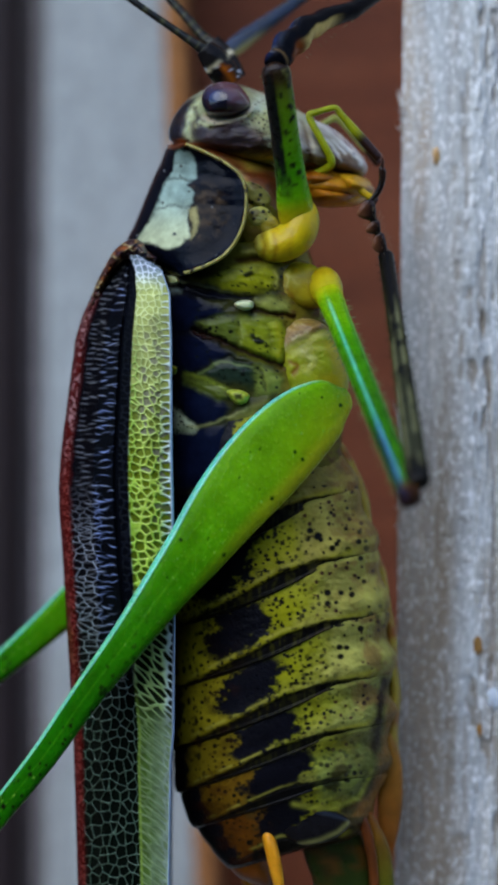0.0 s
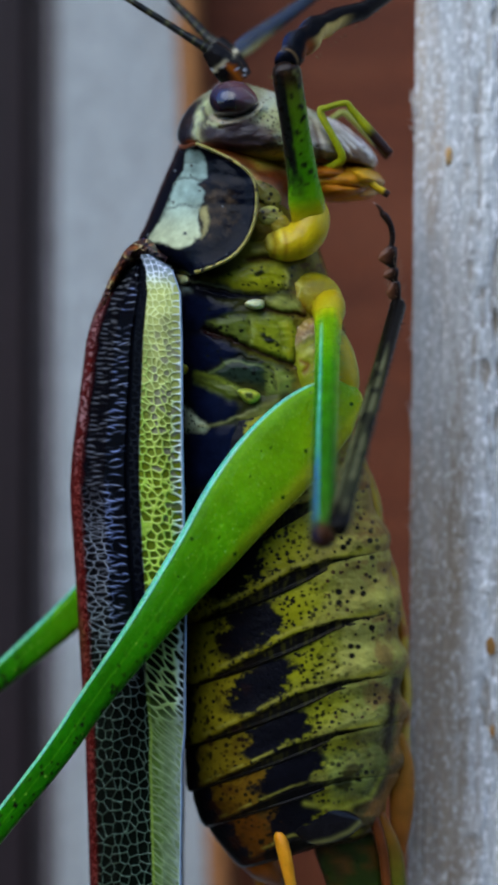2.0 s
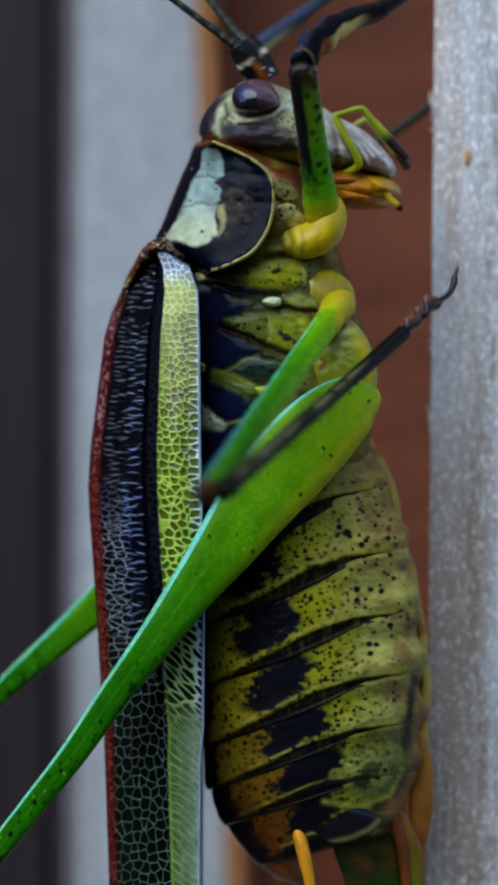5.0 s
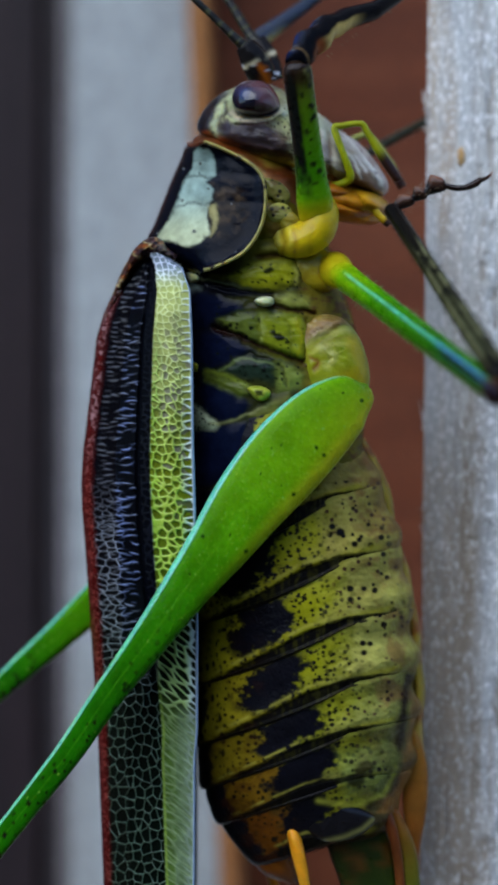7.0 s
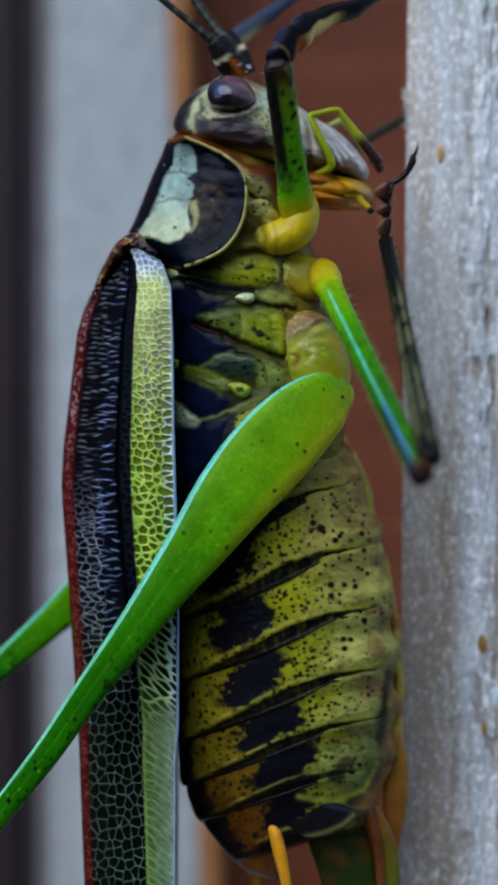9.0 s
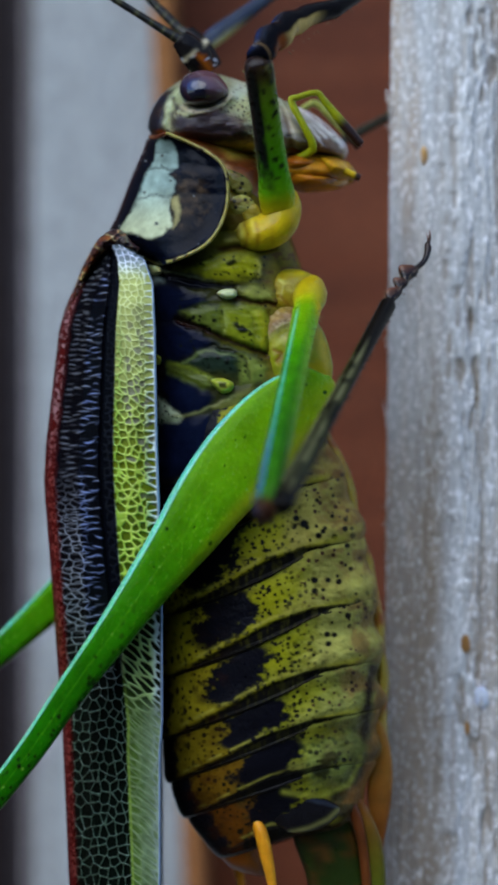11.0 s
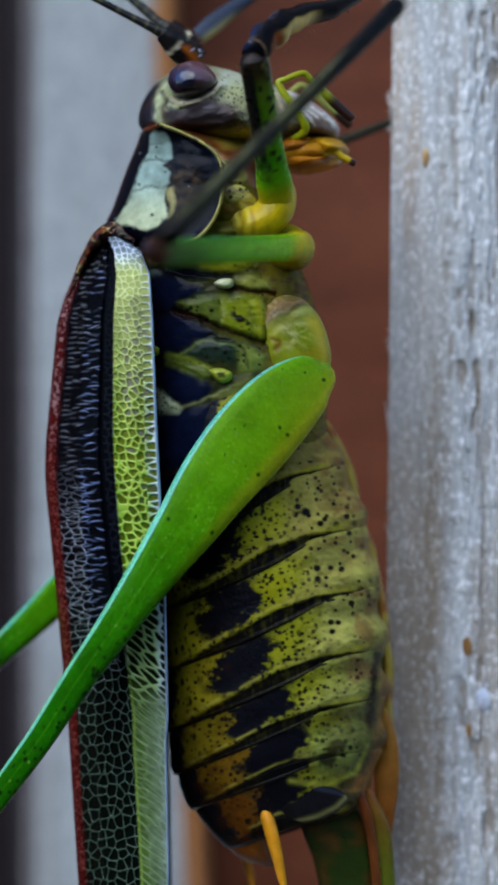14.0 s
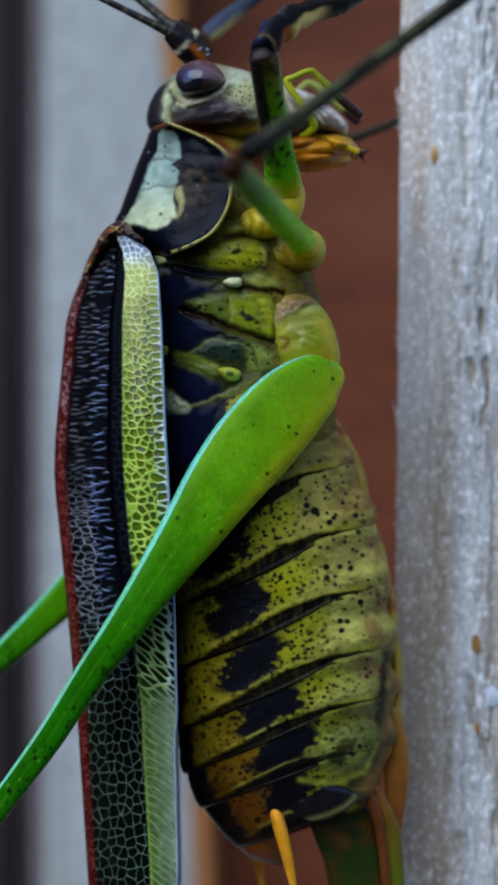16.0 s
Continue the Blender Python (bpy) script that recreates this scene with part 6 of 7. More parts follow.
def build_fore_leg():
    length = 7.15
    rad = [(0, 0.05, 0.05), (0.005, 0.2, 0.2), (0.02, 0.36, 0.36), (0.05, 0.5, 0.5), (0.09, 0.62, 0.62), (0.14, 0.72, 0.72), (0.22, 0.74, 0.73), (0.35, 0.62, 0.62), (0.6, 0.56, 0.58), (0.9, 0.56, 0.56), (0.95, 0.56, 0.55), (0.975, 0.48, 0.48), (0.992, 0.32, 0.32), (1, 0.1, 0.1)]
    vv, ff, ang, al = limb(length, rad, 30, 110, 0.0, 2.4)
    c = ramp(al, [(0, S(182, 158, 2)), (0.15, S(178, 158, 2)), (0.27, S(92, 144, 0)), (0.4, S(66, 130, 0)), (0.75, S(84, 118, 10)), (0.9, S(74, 80, 20)), (1, S(90, 80, 50))])
    dark = step(-0.05, -0.3, np.cos(ang) + 0.35 * (fnoise(ang * 1.2, al * 14, 3) - 0.5) - 0.45 * step(0.5, 0.1, al))
    c = mix(c, S(13, 15, 14), dark * step(0.2, 0.5, al + 0.25 * (fnoise(ang * 4, al * 30, 8) - 0.5)))
    c = mix(c, S(34, 20, 12), 0.9 * step(0.84, 0.93, al) * step(0.3, 0.5, vnoise(ang * 2, al * 22, 4)))
    c = mix(c, S(26, 16, 11), step(0.955, 0.975, al))
    c = specks(c, ang * 10, al * 150, 9, 0.8, S(18, 28, 10), 6, step(0.25, 0.4, al) * step(-0.2, 0.1, np.cos(ang)))
    fem = part("fore_femur", vv, ff, waxy, katydid, "green fore thigh with a black stripe and yellow base", c)
    bristles(fem, length, lambda f: girth(f, rad), 18, 0.16, 5, (0.0, math.pi), 0.3)
    L = 17.0
    rad = [(0, 0.44, 0.44), (0.015, 0.5, 0.5), (0.06, 0.52, 0.5), (0.14, 0.54, 0.52), (0.3, 0.42, 0.44), (0.6, 0.3, 0.3), (1.0, 0.26, 0.26)]
    vv, ff, ang, al = limb(L, rad, 24, 140, 0.0, 2.2)
    bump = (0.00007 * np.sin(al * 60) + 0.00012 * (vnoise(al * 40, ang * 1.5, 5) - 0.5)) * step(0.35, 0.12, al)
    vv = vv + np.stack([-0.0004 * np.sin(np.clip(al / 0.4, 0, 1) * math.pi) + bump, 0 * al, 0 * al], -1)
    c = np.broadcast_to(S(7, 8, 13), (len(vv), 3)).copy()
    # navy streak: a blue highlight painted on the black upper side
    c = mix(c, S(34, 46, 84), 0.6 * np.exp(-((ang - math.pi) / 0.35) ** 2))
    c = mix(c, S(186, 160, 92), step(0.25, 0.6, np.cos(ang)) * step(0.08, 0.13, al) * step(0.34, 0.24, al))
    c = mix(c, S(120, 60, 20), step(0.2, 0.7, np.cos(ang)) * step(0.02, 0.05, al) * step(0.13, 0.09, al))
    c = mix(c, S(110, 88, 56), 0.6 * np.exp(-((al - 0.008) / 0.003) ** 2))
    sheen = 0.08 + 2.0 * np.exp(-((ang - 3.6) / 0.25) ** 2)
    vv, ff, c, extra = hairy(vv, ff, c, L, lambda f: girth(f, rad) * 0.9, 26, 0.2, 9, (0.0, math.pi), S(120, 112, 84))
    tib = part("fore_tibia", vv, ff, shell, fem, "black and straw-yellow swollen fore shin with a painted blue sheen", c, gloss=np.r_[sheen, np.full(extra, 0.2)])
    tib.location = (0, 0, length * 0.001)
    return fem, tib


fore_femur, fore_tibia = build_fore_leg()


def far_legs():
    """Legs of the far side that show past the body."""
    for name, path, c0, c1, lab in (
            ("far_fore_tibia", [(400, 96, 4.0, 15, 0.4), (425, 76, 4.4, 17, 0.42), (455, 54, 4.8, 15, 0.4), (500, 22, 5.4, 12, 0.34), (560, -22, 6.4, 10, 0.3), (660, -92, 8.0, 8, 0.25), (735, -140, 9.5, 7, 0.2)], S(38, 48, 66), S(32, 38, 50), "blue-grey fore shin of the far side"),):
        u, v, d, faces, ang, al = tube(path, 16, 60)
        c = ramp(al, [(0, c0), (1, c1)])
        if name == "far_fore_tibia":
            c = mix(c, S(168, 160, 104), step(-0.2, -0.7, np.cos(ang)) * step(0.45, 0.2, al))
        part(name, V(u, v, d), faces, skin, katydid, lab, c)


far_legs()
HIP = V(520, 330, 6.5)


def build_far_middle():
    """The far middle shin, which reaches the batten's back edge."""
    vv, ff, ang, al = limb(11.5, [(0, 0.16, 0.16), (0.05, 0.26, 0.26), (0.5, 0.24, 0.24), (0.95, 0.22, 0.22), (1, 0.1, 0.1)], 14, 40)
    c = ramp(al, [(0, S(46, 50, 34)), (1, S(36, 38, 32))]) * (0.7 + 0.6 * vnoise(ang * 2, al * 30, 3))[:, None]
    ob = part("far_middle_tibia", vv, ff, skin, katydid, "dark slender shin of the far side", c)
    ob.location = HIP
    return ob


def reach(u, v, d):
    """The far shin's pose when it points at that place."""
    way = Vector(V(u, v, d)) - Vector(HIP)
    return Matrix.Translation(Vector(HIP)) @ way.to_track_quat("Z", "Y").to_matrix().to_4x4()


far_middle_tibia = build_far_middle()


def build_far_foot():
    """The far middle foot, brought to the mouth to be cleaned."""
    P, Fc, Cc = [], [], []
    z = -0.9
    for ln, w, dx in ((0.5, 0.30, 0.0), (0.45, 0.34, 0.2), (0.5, 0.38, 0.05), (0.4, 0.2, -0.12)):
        vv, ff, ang, al = limb(ln, [(0, w * 0.6, w * 0.6), (0.3, w * 0.8, w * 0.75), (0.8, w, w * 0.9), (1, w * 0.5, w * 0.5)], 14, 14)
        vv = vv + np.array([dx * 0.001, 0, z * 0.001])
        n = len(P)
        P.extend(vv.tolist())
        Fc.extend([tuple(n + i for i in f) for f in ff])
        c = ramp(al, [(0, S(20, 13, 11)), (0.5, S(40, 26, 20)), (0.85, S(120, 92, 74)), (1, S(28, 18, 15))]) * (0.7 + 0.6 * vnoise(ang * 2, al * 5 + z, 2))[:, None]
        Cc.extend(c.tolist())
        z += ln * 0.9
    for sg in (-1, 1):
        vv, ff, ang, al = limb(0.4, [(0, 0.1, 0.1), (0.5, 0.07, 0.07), (1, 0.012, 0.012)], 10, 12)
        vv = vv + np.stack([-0.0001 + sg * (0.00005 + al ** 1.6 * 0.0003), 0 * al, 0 * al + z * 0.001 - 0.0001], -1)
        n = len(P)
        P.extend(vv.tolist())
        Fc.extend([tuple(n + i for i in f) for f in ff])
        Cc.extend(np.broadcast_to(S(30, 20, 18), (len(vv), 3)).tolist())
    return part("far_middle_foot", np.array(P), Fc, shell, katydid, "brown jointed foot held at the mouth", np.array(Cc))


far_middle_foot = build_far_foot()

# ---- movement ----

def motions():
    # the body creeps and leans on the wood
    walk(katydid, [
        (0.0, pose(0.00000, 0, 0.00000, 0, 0.00, 0)), (1.0, pose(-0.00003, 0, 0.00000, 0, -0.05, 0)),
        (2.0, pose(-0.00006, 0, 0.00006, 0, -0.10, 0)), (3.0, pose(-0.00008, 0, 0.00016, 0, -0.14, 0)),
        (4.0, pose(-0.00008, 0, 0.00023, 0, -0.15, 0)), (5.2, pose(-0.00011, 0, 0.00023, 0, -0.30, 0)),
        (6.5, pose(-0.00013, 0, 0.00022, 0, -0.45, 0)), (8.0, pose(-0.00009, 0, 0.00022, 0, -0.48, 0)),
        (10.0, pose(-0.00011, 0, 0.00023, 0, -0.50, 0)), (11.2, pose(-0.00014, 0, 0.00048, 0, -0.85, 0)),
        (12.5, pose(-0.00016, 0, 0.00077, 0, -1.30, 0)), (13.5, pose(-0.00016, 0, 0.00089, 0, -1.65, 0)),
        (14.2, pose(-0.00024, 0, 0.00094, 0, -2.00, 0)), (14.7, pose(-0.00028, 0, 0.00093, 0, -2.05, 0)),
        (16.0, pose(-0.00019, 0, 0.00088, 0, -2.00, 0)),
    ])
    walk(head, [
        (0.0, nod(0.0)), (1.0, nod(-1.4)), (2.0, nod(-2.2)), (3.0, nod(-3.0)), (4.0, nod(-3.9)), (5.2, nod(5.0)),
        (6.2, nod(11.8)), (7.0, nod(10.0)), (8.0, nod(7.8)), (9.0, nod(5.3)), (9.5, nod(4.4)), (10.0, nod(0.8)),
        (10.3, nod(-0.6)), (11.2, nod(-2.2)), (12.5, nod(-3.6)), (14.0, nod(-5.8)), (16.0, nod(-6.3)),
    ])
    # the grooming middle leg
    walk(middle_femur, [
        (0.00, pose(0.00312, -0.00340, 0.00649, 128.0, -20.0, -5.6)), (0.50, pose(0.00313, -0.00340, 0.00642, 129.3, -18.5, -7.6)),
        (1.00, pose(0.00315, -0.00340, 0.00619, 128.8, -17.1, -9.5)), (1.50, pose(0.00303, -0.00340, 0.00588, 129.3, -15.0, -12.1)),
        (2.00, pose(0.00284, -0.00340, 0.00557, 128.7, -13.0, -14.7)), (2.50, pose(0.00270, -0.00340, 0.00523, 126.8, -10.7, -17.7)),
        (3.00, pose(0.00248, -0.00340, 0.00534, 120.3, -6.3, -24.4)), (3.50, pose(0.00256, -0.00340, 0.00533, 108.8, -1.0, -36.0)),
        (4.00, pose(0.00279, -0.00340, 0.00541, 94.9, 3.1, -55.8)), (4.20, pose(0.00282, -0.00340, 0.00541, 95.9, 3.7, -61.5)),
        (4.70, pose(0.00258, -0.00340, 0.00541, 111.6, -2.1, -38.1)), (5.10, pose(0.00255, -0.00340, 0.00552, 124.3, -8.9, -25.3)),
        (5.50, pose(0.00255, -0.00340, 0.00586, 132.5, -16.3, -15.7)), (5.90, pose(0.00268, -0.00340, 0.00632, 126.5, -24.9, -4.7)),
        (6.30, pose(0.00271, -0.00340, 0.00677, 115.9, -29.9, 4.7)), (6.60, pose(0.00271, -0.00340, 0.00689, 116.8, -29.9, 4.6)),
        (7.00, pose(0.00268, -0.00340, 0.00698, 117.7, -29.8, 4.4)), (7.50, pose(0.00276, -0.00340, 0.00682, 118.4, -29.5, 3.8)),
        (8.00, pose(0.00276, -0.00340, 0.00680, 121.4, -28.1, 1.1)), (8.50, pose(0.00287, -0.00340, 0.00663, 123.3, -26.5, -1.8)),
        (9.00, pose(0.00304, -0.00340, 0.00652, 127.2, -23.8, -6.1)), (9.50, pose(0.00318, -0.00340, 0.00632, 129.1, -21.6, -9.0)),
        (10.00, pose(0.00317, -0.00340, 0.00624, 130.4, -20.5, -10.5)), (10.20, pose(0.00318, -0.00340, 0.00616, 131.5, -19.0, -12.4)),
        (10.60, pose(0.00323, -0.00340, 0.00580, 131.3, -15.2, -16.8)), (11.00, pose(0.00322, -0.00340, 0.00563, 127.0, -12.2, -20.6)),
        (11.40, pose(0.00317, -0.00340, 0.00568, 117.9, -6.4, -29.9)), (11.80, pose(0.00310, -0.00340, 0.00595, 109.8, 0.1, -44.7)),
        (12.30, pose(0.00273, -0.00340, 0.00597, 105.6, 2.9, -53.4)), (12.60, pose(0.00276, -0.00340, 0.00597, 106.0, 3.7, -55.9)),
        (13.00, pose(0.00289, -0.00340, 0.00634, 109.2, 0.5, -45.9)), (13.50, pose(0.00299, -0.00340, 0.00683, 108.6, -3.0, -35.9)),
        (14.00, pose(0.00290, -0.00340, 0.00708, 99.4, -6.4, -22.3)), (14.30, pose(0.00292, -0.00340, 0.00705, 93.4, -7.4, -13.5)),
        (14.60, pose(0.00292, -0.00340, 0.00705, 90.5, -7.5, -10.5)), (15.00, pose(0.00297, -0.00340, 0.00699, 90.2, -7.5, -11.8)),
        (16.00, pose(0.00299, -0.00340, 0.00698, 89.7, -7.5, -12.2)),
    ])
    walk(middle_tibia, [
        (0.00, pose(0.00038, 0.00018, 0.01405, -175.1, -10.0, -1.4)), (0.50, pose(0.00039, 0.00015, 0.01405, -175.9, -9.7, -1.5)),
        (1.00, pose(0.00040, 0.00012, 0.01405, -176.8, -10.0, -1.8)), (1.50, pose(0.00040, 0.00012, 0.01405, -176.2, -11.4, -2.1)),
        (2.00, pose(0.00042, 0.00003, 0.01405, -178.7, -11.5, -2.5)), (2.50, pose(0.00042, -0.00001, 0.01405, -179.7, -12.5, -3.1)),
        (3.00, pose(0.00042, -0.00004, 0.01405, 179.9, -14.6, -4.8)), (3.50, pose(0.00040, -0.00013, 0.01405, 176.9, -16.3, -7.3)),
        (4.00, pose(0.00039, -0.00015, 0.01405, 174.4, -25.9, -8.8)), (4.20, pose(0.00040, -0.00014, 0.01405, 172.1, -33.9, -5.8)),
        (4.70, pose(0.00036, -0.00022, 0.01405, 173.2, -14.9, -6.4)), (5.10, pose(0.00041, -0.00008, 0.01405, 178.5, -12.3, -4.7)),
        (5.50, pose(0.00042, 0.00002, 0.01405, -179.0, -11.4, -2.8)), (5.90, pose(0.00039, 0.00014, 0.01405, -175.1, -11.8, -2.6)),
        (6.30, pose(0.00037, 0.00020, 0.01405, -173.0, -11.6, -3.0)), (6.60, pose(0.00036, 0.00022, 0.01405, -172.8, -10.9, -2.7)),
        (7.00, pose(0.00035, 0.00023, 0.01405, -172.8, -10.4, -2.6)), (7.50, pose(0.00034, 0.00024, 0.01405, -172.3, -10.1, -2.5)),
        (8.00, pose(0.00035, 0.00023, 0.01405, -172.8, -10.0, -2.5)), (8.50, pose(0.00034, 0.00025, 0.01405, -171.6, -10.2, -2.9)),
        (9.00, pose(0.00039, 0.00016, 0.01405, -174.9, -10.5, -3.0)), (9.50, pose(0.00039, 0.00016, 0.01405, -175.5, -9.7, -3.1)),
        (10.00, pose(0.00040, 0.00012, 0.01405, -176.5, -10.0, -3.1)), (10.20, pose(0.00041, 0.00008, 0.01405, -177.6, -10.1, -3.1)),
        (10.60, pose(0.00042, -0.00002, 0.01405, -179.8, -10.7, -3.5)), (11.00, pose(0.00042, -0.00006, 0.01405, 179.1, -13.3, -4.5)),
        (11.40, pose(0.00035, -0.00024, 0.01405, 172.3, -14.3, -5.8)), (11.80, pose(0.00025, -0.00034, 0.01405, 163.3, -15.1, -3.8)),
        (12.30, pose(0.00025, -0.00033, 0.01405, 122.8, -68.6, 51.4)), (12.60, pose(0.00030, -0.00030, 0.01405, 135.0, -67.3, 39.7)),
        (13.00, pose(0.00032, -0.00028, 0.01405, 32.1, -82.8, 151.2)), (13.50, pose(0.00036, 0.00022, 0.01405, -172.7, -10.7, -3.1)),
        (14.00, pose(0.00029, 0.00030, 0.01405, -142.6, -31.4, -10.3)), (14.30, pose(0.00032, 0.00027, 0.01405, -136.5, -39.6, -15.9)),
        (14.60, pose(0.00033, 0.00026, 0.01405, -135.0, -41.5, -18.5)), (15.00, pose(0.00034, 0.00025, 0.01405, -133.9, -41.8, -20.8)),
        (16.00, pose(0.00034, 0.00024, 0.01405, -133.3, -42.2, -22.4)),
    ])
    walk(middle_tarsus, [
        (0.00, pose(0.00259, 0.00120, 0.00169, -62.7, -175.5, -2.8)), (0.50, pose(0.00253, 0.00100, 0.00166, -61.6, -167.7, 4.6)),
        (1.00, pose(0.00261, 0.00075, 0.00166, -62.5, -163.2, 8.5)), (1.50, pose(0.00291, 0.00086, 0.00173, -62.3, -162.2, 5.2)),
        (2.00, pose(0.00294, 0.00021, 0.00171, -63.0, -171.0, -12.0)), (2.50, pose(0.00315, -0.00009, 0.00175, -64.0, -184.0, -34.9)),
        (3.00, pose(0.00358, -0.00033, 0.00186, -70.3, -198.6, -71.9)), (3.50, pose(0.00382, -0.00125, 0.00197, -61.5, -182.5, -69.9)),
        (4.00, pose(0.00561, -0.00220, 0.00277, -47.0, -214.2, -110.7)), (4.20, pose(0.00715, -0.00257, 0.00369, -36.8, -202.1, -95.6)),
        (4.70, pose(0.00339, -0.00206, 0.00196, -22.3, -184.0, -70.9)), (5.10, pose(0.00306, -0.00063, 0.00174, -22.9, -190.2, -56.0)),
        (5.50, pose(0.00292, 0.00012, 0.00170, -22.3, -196.7, -44.2)), (5.90, pose(0.00300, 0.00110, 0.00176, -26.2, -200.0, -39.1)),
        (6.10, pose(0.00298, 0.00135, 0.00178, -65.7, -213.1, -63.6)), (6.30, pose(0.00296, 0.00160, 0.00180, -109.2, -208.0, -92.7)),
        (6.60, pose(0.00280, 0.00169, 0.00177, -111.4, -208.3, -98.5)), (7.00, pose(0.00268, 0.00171, 0.00175, -110.4, -209.4, -96.4)),
        (7.50, pose(0.00260, 0.00183, 0.00176, -103.3, -210.4, -80.8)), (8.00, pose(0.00259, 0.00171, 0.00174, -94.4, -210.3, -67.5)),
        (8.50, pose(0.00264, 0.00198, 0.00178, -83.6, -205.2, -50.5)), (9.00, pose(0.00273, 0.00116, 0.00171, -68.2, -189.4, -23.3)),
        (9.50, pose(0.00256, 0.00103, 0.00167, -64.8, -183.0, -18.2)), (10.00, pose(0.00262, 0.00077, 0.00166, -63.1, -177.5, -12.9)),
        (10.20, pose(0.00264, 0.00049, 0.00166, -62.2, -176.1, -14.0)), (10.60, pose(0.00276, -0.00012, 0.00167, -21.8, -195.7, -45.7)),
        (11.00, pose(0.00329, -0.00048, 0.00179, -23.8, -193.5, -52.5)), (11.40, pose(0.00325, -0.00223, 0.00195, -22.9, -189.1, -66.3)),
        (11.80, pose(0.00315, -0.00416, 0.00240, -19.6, -187.4, -77.7)), (12.05, pose(0.00782, -0.00306, 0.00698, -63.3, -205.5, -83.4)),
        (12.30, pose(0.01249, -0.00197, 0.01156, -115.1, -213.6, -103.0)), (12.60, pose(0.01232, -0.00189, 0.01062, -111.0, -219.1, -106.0)),
        (13.00, pose(0.01283, 0.00048, 0.01538, -117.9, -203.6, -94.2)), (13.17, pose(0.00947, 0.00088, 0.01085, -156.0, -222.7, -160.6)),
        (13.33, pose(0.00612, 0.00129, 0.00631, -191.0, -200.6, -224.6)), (13.50, pose(0.00276, 0.00169, 0.00177, -191.2, -164.0, -269.4)),
        (13.80, pose(0.00488, 0.00535, 0.00345, -162.3, -180.1, -250.3)), (13.90, pose(0.00575, 0.00592, 0.00437, -142.7, -141.0, -292.0)),
        (14.00, pose(0.00661, 0.00649, 0.00529, -84.6, -136.3, -367.1)), (14.10, pose(0.00748, 0.00706, 0.00621, -57.9, -172.4, -414.1)),
        (14.60, pose(0.00876, 0.00684, 0.00738, -65.7, -173.4, -415.8)), (16.00, pose(0.00920, 0.00651, 0.00765, -66.4, -171.9, -417.9)),
    ])
